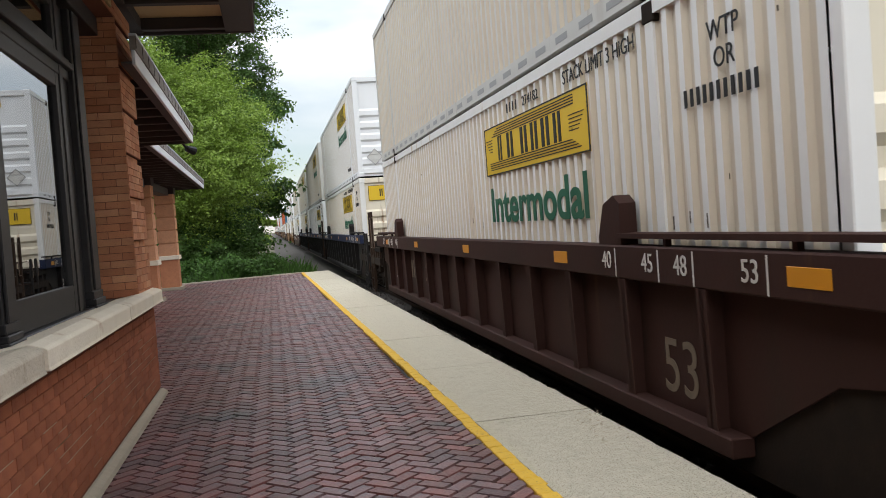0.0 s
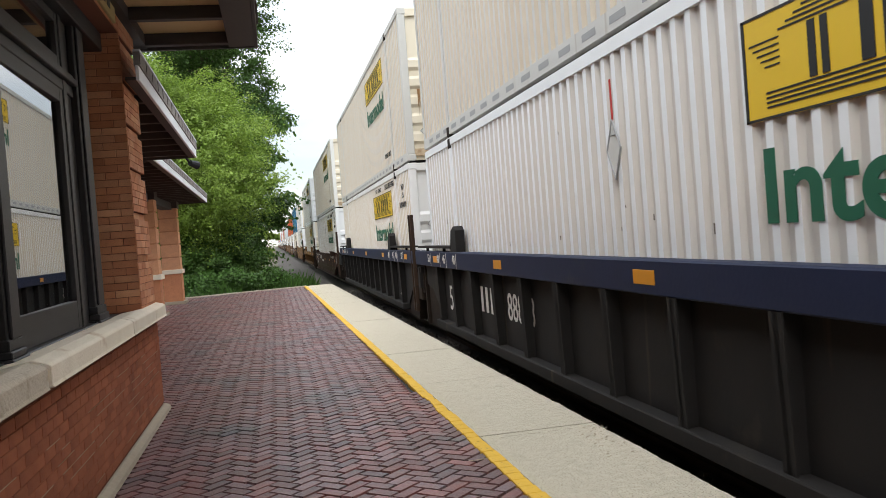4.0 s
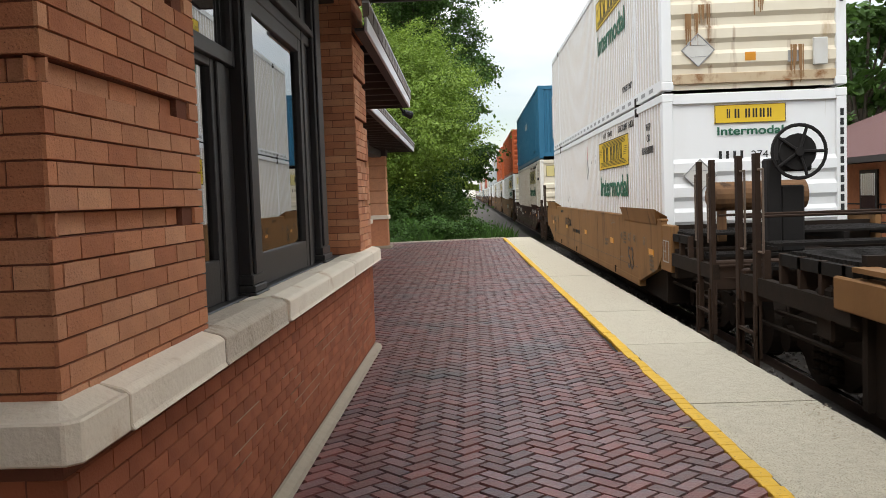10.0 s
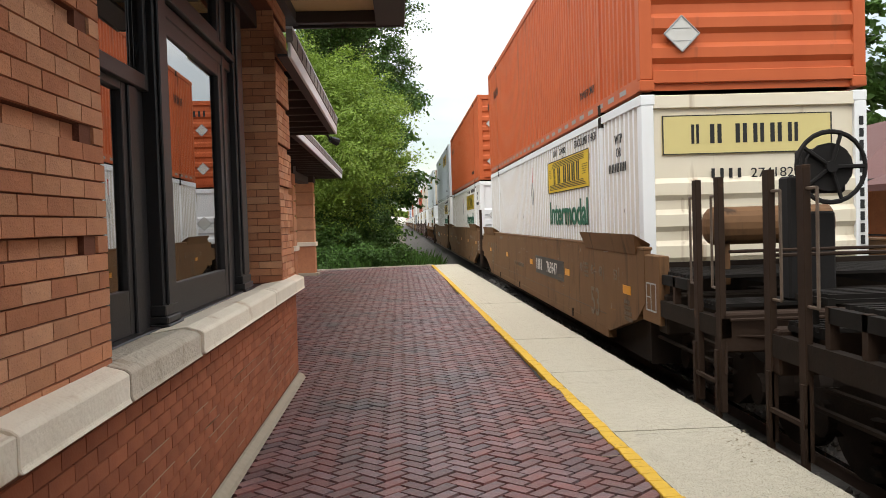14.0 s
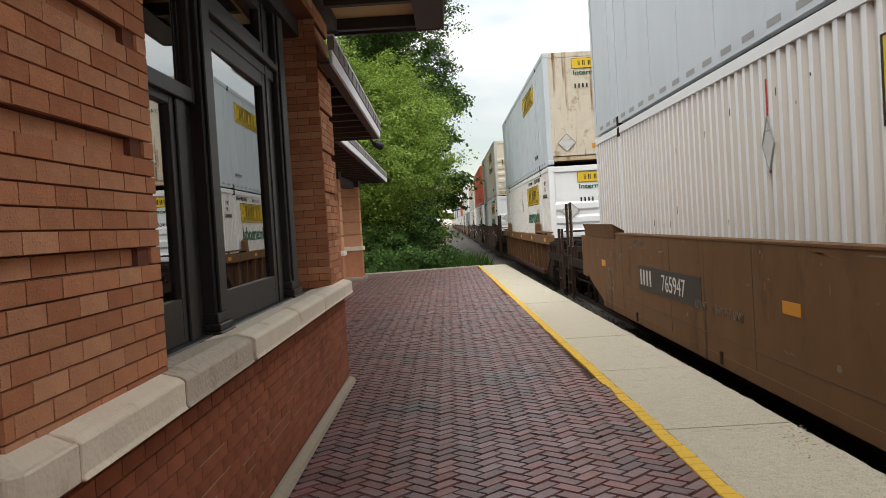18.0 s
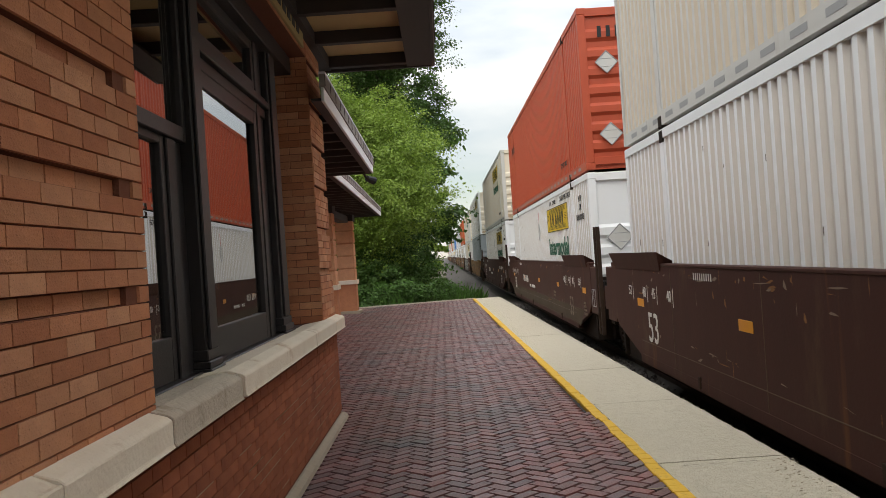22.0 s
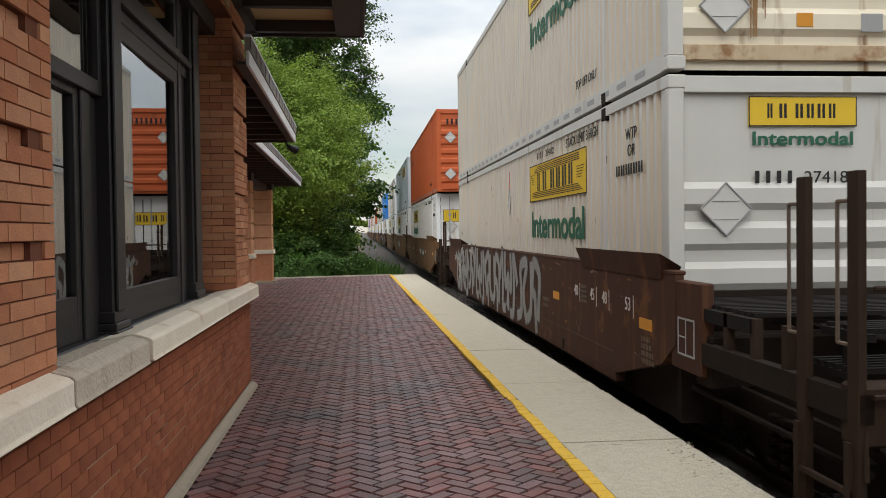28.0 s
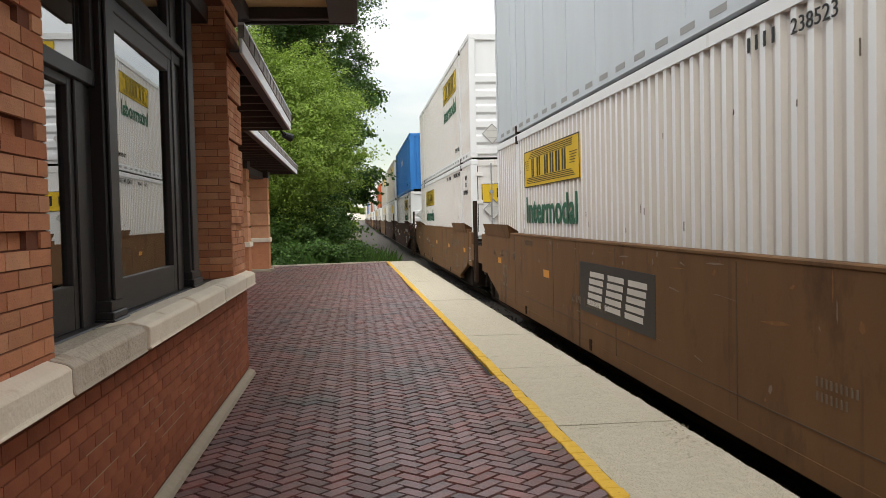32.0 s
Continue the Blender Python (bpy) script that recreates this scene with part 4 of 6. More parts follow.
def corrugated(length, pitch=0.2, depth=0.034, z0=0.16, z1=2.79, side=-1, grime=(2,)):
    """A sheet of pressed vertical ribs from y=0.13 to the other end."""
    bm = bmesh.new()
    ys, x = [], []
    y, end = 0.13, length - 0.13
    n = int((end - y) / pitch)
    pitch = (end - y) / n
    for k in range(n):
        a = y + k * pitch
        for f, d in ((0.0, 0), (0.36, 0), (0.5, depth), (0.86, depth)):
            ys.append(a + f * pitch)
            x.append(side * (1.283 - d))
    ys.append(end)
    x.append(side * 1.283)
    lo = [bm.verts.new((a, b, z0)) for a, b in zip(x, ys)]
    hi = [bm.verts.new((a, b, z1)) for a, b in zip(x, ys)]
    for i in range(len(ys) - 1):
        f = bm.faces.new((lo[i], hi[i], hi[i + 1], lo[i + 1]))
        # recessed faces get the second tone: grime with rib shade painted in
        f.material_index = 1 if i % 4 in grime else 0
    return bm


def ribbed_end(y, out, ribs=7, top=2.62):
    """An end wall pressed into broad horizontal ribs up to top, flat above."""
    bm = bmesh.new()
    pts = [(0.0, 0.0), (0.0, 0.22)]
    zs = 0.30
    step = (top - zs) / ribs
    for k in range(ribs):
        a = zs + k * step
        pts += [(0.0, a), (0.045, a + 0.06), (0.045, a + step - 0.16), (0.0, a + step - 0.10)]
    pts += [(0.0, top + 0.02), (0.0, 2.80)]
    cols = []
    for x in (-1.17, 1.17):
        cols.append([bm.verts.new((x, y + out * (0.0 - d), z)) for d, z in [(-p[0] + 0.02, p[1]) for p in pts]])
    for i in range(len(pts) - 1):
        bm.faces.new((cols[0][i], cols[1][i], cols[1][i + 1], cols[0][i + 1]))
    return bm


def upright_end():
    """An end wall pressed into upright ribs."""
    bm = bmesh.new()
    xs, ds, n = [], [], 11
    for k in range(n):
        a = -1.16 + k * 2.32 / n
        for f, d in ((0.0, 0.0), (0.42, 0.0), (0.55, 0.04), (0.87, 0.04)):
            xs.append(a + f * 2.32 / n)
            ds.append(0.015 + d)
    xs.append(1.16)
    ds.append(0.015)
    lo, hi = ([bm.verts.new((x, d, z)) for x, d in zip(xs, ds)] for z in (0.18, 2.76))
    for i in range(len(xs) - 1):
        bm.faces.new((lo[i], lo[i + 1], hi[i + 1], hi[i]))
    return bm


def riveted_end(c, end):
    """A flat plate held by upright rows of rivets, with a hatch in a frame."""
    part("end_wall", shared(("rivw", end), lambda: mesh_of("end_wall", boxes((-1.16, 0.0, 0.18, 1.16, 0.05, 2.76)), end)), end, c)
    def rivets():
        bm = bmesh.new()
        for k in range(9):
            for q in range(26):
                x, z = -1.08 + 0.27 * k, 0.26 + 0.096 * q
                box(bm, x - 0.009, -0.008, z - 0.009, x + 0.009, 0.002, z + 0.009)
        return mesh_of("rivet", bm, end)
    part("rivet", shared(("rivets", end), rivets), end, c, kind="stuff")
    for x in (-0.54, 0.0, 0.54):
        part("end_strap", shared(("estrap", end, x), lambda: mesh_of("end_strap", boxes((x - 0.06, -0.012, 0.2, x + 0.06, 0.002, 2.74), bevel=0.003), end)), end, c)
    h = part("hatch_frame", shared(("hatchf",), lambda: mesh_of("hatch_frame", boxes((0.1, -0.03, 0.55, 0.46, 0.0, 0.60), (0.1, -0.03, 0.95, 0.46, 0.0, 1.0), (0.1, -0.03, 0.60, 0.15, 0.0, 0.95), (0.41, -0.03, 0.60, 0.46, 0.0, 0.95), bevel=0.006), "rust_edge")), "rust_edge", c)
    part("hatch", shared(("hatch",), lambda: mesh_of("hatch", boxes((0.17, -0.035, 0.66, 0.39, 0.0, 0.91), bevel=0.012), "placard")), "placard", h)


def seamed(length, side=-1):
    bm = bmesh.new()
    n = 12
    w = (length - 0.26) / n
    ys, xs = [0.13], [1.276]
    for k in range(1, n):
        a = 0.13 + k * w
        ys += [a - 0.032, a - 0.03, a + 0.03, a + 0.032]
        xs += [1.276, 1.286, 1.286, 1.276]
    ys.append(length - 0.13)
    xs.append(1.276)
    lo = [bm.verts.new((side * x, y, 0.16)) for x, y in zip(xs, ys)]
    hi = [bm.verts.new((side * x, y, 2.79)) for x, y in zip(xs, ys)]
    for i in range(len(ys) - 1):
        bm.faces.new((lo[i], hi[i], hi[i + 1], lo[i + 1]))
    return bm


def logo_bars(parent, x, y, z, w, h, face):
    """A firm's mark: a ruled panel with dark strokes."""
    bm = bmesh.new()
    def put(a0, b0, a1, b1, d=0.004):
        if face == "side":
            box(bm, x - d, y - a1 * w, z + b0 * h, x, y - a0 * w, z + b1 * h)
        else:
            box(bm, x + a0 * w, y - d, z + b0 * h, x + a1 * w, y, z + b1 * h)
    lo, hi, u = 0.27, 0.76, 0.17
    for k_, (w_, g_) in enumerate(((0.05, 0.06), (0.075, 0.075), (0.075, 0.03), (0.07, 0.03), (0.075, 0.03), (0.065, 0.0))):
        put(u, lo, u + w_ * 0.34, hi)
        put(u + w_ * 0.58, lo, u + w_ * 0.90, hi)
        u += w_ + g_
    if face == "side":
        for j in range(4):
            put(0.06, 0.10 + 0.045 * j, 0.94 - 0.02 * j, 0.118 + 0.045 * j, 0.003)
            put(0.10 + 0.02 * j, 0.78 + 0.045 * j, 0.90, 0.798 + 0.045 * j, 0.003)
        for j in range(5):
            put(0.02 + 0.01 * j, 0.72 - 0.06 * j, 0.10, 0.735 - 0.06 * j, 0.003)
            put(0.86, 0.62 - 0.06 * j, 0.97 - 0.01 * j, 0.635 - 0.06 * j, 0.003)
    put(0, 0, 1, 0.025, 0.003); put(0, 0.975, 1, 1, 0.003); put(0, 0, 0.008, 1, 0.003); put(0.992, 0, 1, 1, 0.003)
    return bm


def diamond(x, y, z, r, d=0.006):
    bm = bmesh.new()
    prism(bm, [(x - r, z), (x, z - r), (x + r, z), (x, z + r)], y - d, y + 0.02, "y")
    return bm


def placard(c, x, y, z, r, mat, label=""):
    """A diamond plate in a thin dark holder."""
    plate = part("placard", shared(("plc", x, y, z, r, mat), lambda: mesh_of("placard", diamond(x, y, z, r), mat)), mat, c, label)
    def rim():
        bm = bmesh.new()
        q = [(x - r, z), (x, z - r), (x + r, z), (x, z + r)]
        for (xa, za), (xb, zb) in zip(q, q[1:] + q[:1]):
            rod(bm, (xa, y - 0.008, za), (xb, y - 0.008, zb), 0.009, 6)
        rod(bm, (x - r * 0.55, y - 0.008, z + r * 0.3), (x + r * 0.55, y - 0.008, z + r * 0.3), 0.004, 4)
        rod(bm, (x - r * 0.5, y - 0.008, z - r * 0.4), (x + r * 0.5, y - 0.008, z - r * 0.4), 0.004, 4)
        return mesh_of("holder_frame", bm, "sticker_grey")
    part("holder_frame", shared(("plr", x, y, z, r), rim), "sticker_grey", plate)


def bars(parent, face, x, y, z, n, size, gap, mat, upright=False, name="marking_bar"):
    """A row of unreadable or private characters as plain bars."""
    bm = bmesh.new()
    for k in range(n):
        o = k * (size * 0.55 + gap)
        if face == "side":
            box(bm, x - 0.003, y - o - size * 0.36, z, x, y - o, z + size)
        elif upright:
            box(bm, x, y - 0.003, z - k * (size + gap) - size, x + size * 0.5, y, z - k * (size + gap))
        else:
            box(bm, x + o, y - 0.003, z, x + o + size * 0.36, y, z + size)
    return part(name, bm, mat, parent, kind="stuff")


# second tone for each body's ribs: grime plus painted shade
RIB_GRIME_SHADE = {"white": "rib_dirt", "stained": "rib_dirt", "rusty": "rib_rust", "clean_white": "rib_soft", "greywhite": "rib_dirt"}


def ribbed_side(body, side, seam):
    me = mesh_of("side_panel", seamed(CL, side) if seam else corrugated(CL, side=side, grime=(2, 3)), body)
    me.materials.append(M[RIB_GRIME_SHADE.get(body, body)])
    return me


def ribbon_(bm, x, z, w, h):
    """One run of rust down an end wall, narrower towards its foot."""
    bm.faces.new([bm.verts.new(p) for p in ((x - w * 0.2, -0.0165, z), (x + w * 0.2, -0.0165, z), (x + w / 2, -0.0165, z + h), (x - w / 2, -0.0165, z + h))])


def container(spec, s, upper):
    """spec: body, end, sign, label."""
    body, end, sign, label = spec["body"], spec.get("end", spec["body"]), spec.get("sign", "small"), spec["label"]
    c = thing("shipping_container", label, "container", "stacked containers on the train")
    seam = body == "palegrey"
    for side in (-1, 1):
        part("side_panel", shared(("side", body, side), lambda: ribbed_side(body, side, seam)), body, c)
        part("top_rail", shared(("trail", body, side), lambda: mesh_of("top_rail", boxes((side * 1.22, 0.1, 2.79, side * CW, CL - 0.1, CH)), body)), body, c)
        part("bottom_rail", shared(("brail", body, side), lambda: mesh_of("bottom_rail", boxes((side * 1.22, 0.1, 0.0, side * CW, CL - 0.1, 0.16)), body)), body, c)
        for y in (0.0, CL - 0.1):
            part("corner_post", shared(("post", body, side, y), lambda: mesh_of("corner_post", boxes((side * 1.15, y, 0.12, side * CW, y + 0.1, CH - 0.12), bevel=0.008), body)), body, c)
            for z in (0.0, CH - 0.12):
                part("corner_casting", shared(("cast", side, y, z, body), lambda: mesh_of("corner_casting", boxes((side * 1.13, y - 0.004, z, side * 1.3, y + 0.17 - 0.07 * (y > 1), z + 0.12), bevel=0.01), body)), body, c)
        for y in (1.93, CL - 2.05):
            part("middle_post", shared(("mpost", body, side, y), lambda: mesh_of("middle_post", boxes((side * 1.25, y, 0.1, side * 1.29, y + 0.12, 2.82)), body)), body, c)
            for z in (2.74, -0.03):
                part("lift_casting", shared(("lift", side, y, z), lambda: mesh_of("lift_casting", boxes((side * 1.20, y - 0.03, z, side * 1.298, y + 0.15, z + 0.15), bevel=0.012), "steel_dark")), "steel_dark", c)
    part("roof", shared(("roof", body), lambda: mesh_of("roof", boxes((-1.24, 0.02, 2.83, 1.24, CL - 0.02, 2.86)), body)), body, c)
    part("floor", shared(("cfloor",), lambda: mesh_of("floor", boxes((-1.24, 0.06, 0.05, 1.24, CL - 0.06, 0.13)), "steel_dark")), "steel_dark", c)
    part("end_header", shared(("head", end), lambda: mesh_of("end_header", boxes((-1.15, 0.0, 2.74, 1.15, 0.1, CH - 0.01), bevel=0.006), end)), end, c)
    part("end_sill", shared(("esill", end), lambda: mesh_of("end_sill", boxes((-1.15, 0.0, 0.08, 1.15, 0.1, 0.22), bevel=0.006), "rust_edge" if end in ("cream", "rust_panel") else end)), end, c)
    if end == "cream" and upper:
        rng = random.Random(int(s * 10))
        for k in range(4):
            bm = bmesh.new()
            x, z = rng.uniform(-1.0, 1.0), rng.uniform(0.5, 2.4)
            for j in range(9):
                w_ = rng.uniform(0.01, 0.04)
                o_ = x + rng.uniform(-0.09, 0.09)
                h_ = rng.uniform(0.15, 0.55)
                ribbon_(bm, o_, z - h_, w_, h_)
            part("rust_run", bm, "rust_run", c, kind="stuff")
    part("rear_wall", shared(("rear", body), lambda: mesh_of("rear_wall", boxes((-1.16, CL - 0.07, 0.03, 1.16, CL - 0.02, CH - 0.02)), body)), body, c)
    if spec.get("doors"):
        for sx in (-1, 1):
            d = part("door", shared(("door", end, sx), lambda: mesh_of("door", boxes((min(sx * 0.01, sx * 1.14), 0.02, 0.2, max(sx * 0.01, sx * 1.14), 0.06, 2.74), (min(sx * 0.06, sx * 1.1), 0.005, 0.55, max(sx * 0.06, sx * 1.1), 0.02, 0.62), (min(sx * 0.06, sx * 1.1), 0.005, 2.3, max(sx * 0.06, sx * 1.1), 0.02, 2.37), bevel=0.004), end)), end, c)
            gx0, gx1 = sorted((sx * 0.004, sx * 1.146))
            part("gasket", shared(("gasket", sx), lambda: mesh_of("gasket", boxes((gx0, 0.03, 0.185, gx1, 0.055, 0.2), (gx0, 0.03, 2.74, gx1, 0.055, 2.755), (gx0 - 0.006, 0.012, 0.2, gx0 + 0.014, 0.055, 2.74), (gx1 - 0.014, 0.012, 0.2, gx1 + 0.006, 0.055, 2.74)), "tyre")), "tyre", d, "black rubber door gasket")
            for z in (0.35, 1.1, 1.85, 2.5):
                part("hinge", shared(("hinge", sx, z), lambda: mesh_of("hinge", boxes((min(sx * 1.02, sx * 1.2), -0.012, z, max(sx * 1.02, sx * 1.2), 0.01, z + 0.09), bevel=0.004), end)), end, d)
            for x in (0.28, 0.82):
                bm = bmesh.new()
                rod(bm, (sx * x, -0.03, 0.1), (sx * x, -0.03, 2.8), 0.018)
                for z in (0.5, 1.3, 2.1):
                    box(bm, sx * x - 0.045, -0.045, z, sx * x + 0.045, 0.0, z + 0.07)
                part("lock_rod", bm, "sticker_grey", d)
    elif end == "rust_panel":
        riveted_end(c, end)
    elif body in ("blue", "brightblue"):
        part("end_wall", shared(("endu", end), lambda: mesh_of("end_wall", upright_end(), end)), end, c)
    else:
        plain = body not in ("orange", "red")
        part("end_wall", shared(("endw", end, plain), lambda: mesh_of("end_wall", ribbed_end(0.03, -1, *((5, 2.06) if plain else (7, 2.62))), end)), end, c)
    if body in ("white", "clean_white", "stained", "rusty", "greywhite", "palegrey") and sign:
        sm = "sign_cream" if body == "rusty" else "sign_yellow"
        sheet = part("sign_panel", shared(("sgn", sm), lambda: mesh_of("sign_panel", boxes((-1.2865, -3.45, 1.99, -1.27, 0.0, 2.55)), sm)), sm, c, "yellow ruled sign panel")
        part("sign_mark", shared(("sgm",), lambda: mesh_of("sign_mark", logo_bars(None, -1.287, 0.0, 1.99, 3.45, 0.56, "side"), "ink")), "ink", sheet)
        sy = CL - 2.6 if spec.get("doors") else 6.2 + spec.get("shift", 0.0)
        sheet.location.y = sy
        if not upper or body != "palegrey":
            letter("Intermodal", 0.40, "green_ink", c, -1.2895, sy - 1.73, 1.45, stretch=1.33)
        if not upper and body in ("clean_white", "greywhite") and not spec.get("doors"):
            part("red_mark", shared(("redm",), lambda: mesh_of("red_mark", boxes((-1.289, 8.07, 2.28, -1.285, 8.10, 2.6)), "red_ink")), "red_ink", c)
        def dia():
            bm = bmesh.new()
            prism(bm, [(7.95, 2.06), (8.08, 1.83), (8.21, 2.06), (8.08, 2.29)], -1.292, -1.28, "x")
            return mesh_of("placard", bm, "placard")
        def dia_rim():
            bm = bmesh.new()
            q = [(7.95, 2.06), (8.08, 1.83), (8.21, 2.06), (8.08, 2.29)]
            for (ya, za), (yb, zb) in zip(q, q[1:] + q[:1]):
                rod(bm, (-1.293, ya, za), (-1.293, yb, zb), 0.008, 6)
            rod(bm, (-1.293, 8.03, 2.17), (-1.293, 8.14, 2.17), 0.005, 6)
            return mesh_of("holder_frame", bm, "sticker_grey")
        if not upper and body in ("clean_white", "greywhite") and not spec.get("doors"):
            part("holder_frame", shared(("diar",), dia_rim), "sticker_grey", part("placard", shared(("dia",), dia), "placard", c))
    elif body in ("orange", "red"):
        bars(c, "side", -1.2895, 14.8, 2.0, 6, 0.22, 0.06, "ink")
    elif body in ("blue", "brightblue"):
        bars(c, "side", -1.2895, 8.8, 1.7, 8, 0.3, 0.06, "white_ink")
    if upper:
        letter("TOP LIFT ONLY", 0.11, "ink", c, -1.2895, 2.75, 0.34, stretch=0.9)
        bm = bmesh.new()
        for k in range(26):
            box(bm, -1.2975, 0.6 + 0.59 * k, 0.05, -1.294, 0.9 + 0.59 * k, 0.11)
        part("rail_mark", shared(("rm",), lambda: mesh_of("rail_mark", bm, "sticker_grey")), "sticker_grey", c, kind="stuff")
    else:
        letter("STACK LIMIT 3 HIGH", 0.12, "ink", c, -1.2895, 3.0, 2.62, stretch=1.0)
        bars(c, "side", -1.2895, 5.6, 2.62, 4, 0.1, 0.06, "ink")
        letter(spec.get("num", "274182"), 0.1, "ink", c, -1.2895, 4.75, 2.62, stretch=1.3)
        letter("WTP\nOR", 0.12, "ink", c, -1.2895, 1.05, 2.45)
        bars(c, "side", -1.2895, 1.55, 2.1, 11, 0.11, 0.02, "ink")
    if not upper:
        rng = random.Random(int(s * 7))
        bm = bmesh.new()
        for k in range(26):
            y, z = rng.uniform(0.3, 15.8), rng.choice((0.95, 1.3, 1.6, 2.4)) + rng.uniform(-0.25, 0.1)
            w_, h_ = rng.uniform(0.004, 0.014), rng.uniform(0.02, 0.10)
            box(bm, -1.2878, y, z, -1.284, y + w_, z + h_)
        tagged(part("scuff_mark", bm, "scuff", c, "dark scuffs and scrapes"), kind="stuff")
    # near end
    fy = 0.0
    if body in ("orange", "red"):
        bars(c, "end", -0.95, fy - 0.018, 2.35, 9, 0.2, 0.05, "ink")
        for z in (1.9, 0.62):
            placard(c, -0.82, fy - 0.022, z, 0.2, "placard")
    elif body in ("blue", "brightblue", "grey"):
        bars(c, "end", -0.2, fy - 0.018, 2.4, 4, 0.3, 0.08, "white_ink")
        bars(c, "end", -0.75, fy - 0.018, 2.45, 10, 0.14, 0.03, "white_ink", upright=True)
    elif sign:
        big = sign in ("big", "creambig")
        sm = "sign_cream" if sign == "creambig" else "sign_yellow"
        w, h = (1.95, 0.44) if big else (1.0, 0.26)
        if spec.get("doors"):
            w, h = 2.1, 0.44
            x0, z0 = -1.05, 1.88
        else:
            x0, z0 = (-1.05, 2.22) if big else (-0.55, 2.45)
        yy = 0.012 if spec.get("doors") else -0.014 if end == "rust_panel" else 0.036
        sheet = part("end_sign", shared(("es", sm, w, h, x0, z0, yy), lambda: mesh_of("end_sign", boxes((x0, yy - 0.008, z0, x0 + w, yy + 0.015, z0 + h)), sm)), sm, c, "yellow sign panel")
        part("sign_mark", shared(("esm", w, h, x0, z0, yy), lambda: mesh_of("sign_mark", logo_bars(None, x0, yy - 0.008, z0, w, h, "end"), "ink")), "ink", sheet)
        if not big and not spec.get("doors"):
            letter("Intermodal", 0.12, "green_ink", c, -0.05, yy - 0.004, 2.285, "end", stretch=1.3)
        if not spec.get("doors"):
            bars(c, "end", -0.5, yy - 0.016, 1.945, 4, 0.11, 0.04, "ink")
            letter(spec.get("num", "274182"), 0.11, "ink", c, 0.2, yy - 0.018, 1.945, "end", stretch=1.1)
            bars(c, "end", 1.2, fy - 0.004, 2.6, 11, 0.1, 0.035, "ink", upright=True)
        if upper or not big:
            placard(c, -0.78, -0.022 if end == "rust_panel" or spec.get("doors") else -0.004, 0.55 if upper else 1.72, 0.23, "placard", "white diamond placard holder")
        if upper:
            part("yellow_sticker", shared(("ys", end == "rust_panel"), lambda: mesh_of("yellow_sticker", boxes((-0.12, -0.013 if end == "rust_panel" else -0.001, 0.38, 0.03, 0.02, 0.5)), "reflector")), "reflector", c)
            part("grey_sticker", shared(("gs", end == "rust_panel"), lambda: mesh_of("grey_sticker", boxes((0.48, -0.013 if end == "rust_panel" else -0.001, 0.34, 0.68, 0.02, 0.5)), "sticker_grey")), "sticker_grey", c)
            part("document_box", shared(("db",), lambda: mesh_of("document_box", boxes((0.82, -0.05, 0.28, 1.02, 0.0, 0.66), bevel=0.01), "placard")), "placard", c)
    return c


def ribbon(bm, pts, w, x):
    for a, b in zip(pts, pts[1:]):
        d = Vector((b[0] - a[0], b[1] - a[1]))
        if d.length < 1e-4:
            continue
        n = Vector((-d.y, d.x)).normalized() * w / 2
        e = d.normalized() * w * 0.35
        q = [(a[0] + n.x - e.x, a[1] + n.y - e.y), (a[0] - n.x - e.x, a[1] - n.y - e.y), (b[0] - n.x + e.x, b[1] - n.y + e.y), (b[0] + n.x + e.x, b[1] + n.y + e.y)]
        bm.faces.new([bm.verts.new((x - random.uniform(0, 0.0008), p[0], p[1])) for p in q])


SHAPES = [
    [[(0.1, 0.2), (0.05, 0.8), (0.5, 1.0), (0.6, 0.6), (0.35, 0.45), (0.3, 0.0)], [(0.75, 0.95), (0.7, 0.3), (1.0, 0.1)]],
    [[(0.0, 0.9), (0.4, 0.7), (0.15, 0.35), (0.5, 0.05), (0.75, 0.4), (0.6, 0.95)], [(0.85, 0.9), (0.95, 0.0)]],
    [[(0.9, 0.05), (0.6, 0.5), (0.85, 0.95), (0.3, 0.85), (0.45, 0.2), (0.1, 0.05)]],
    [[(0.05, 0.6), (0.35, 1.0), (0.4, 0.1), (0.7, 0.0)], [(0.65, 1.0), (0.7, 0.45), (1.05, 0.6), (0.95, 0.1)]],
]


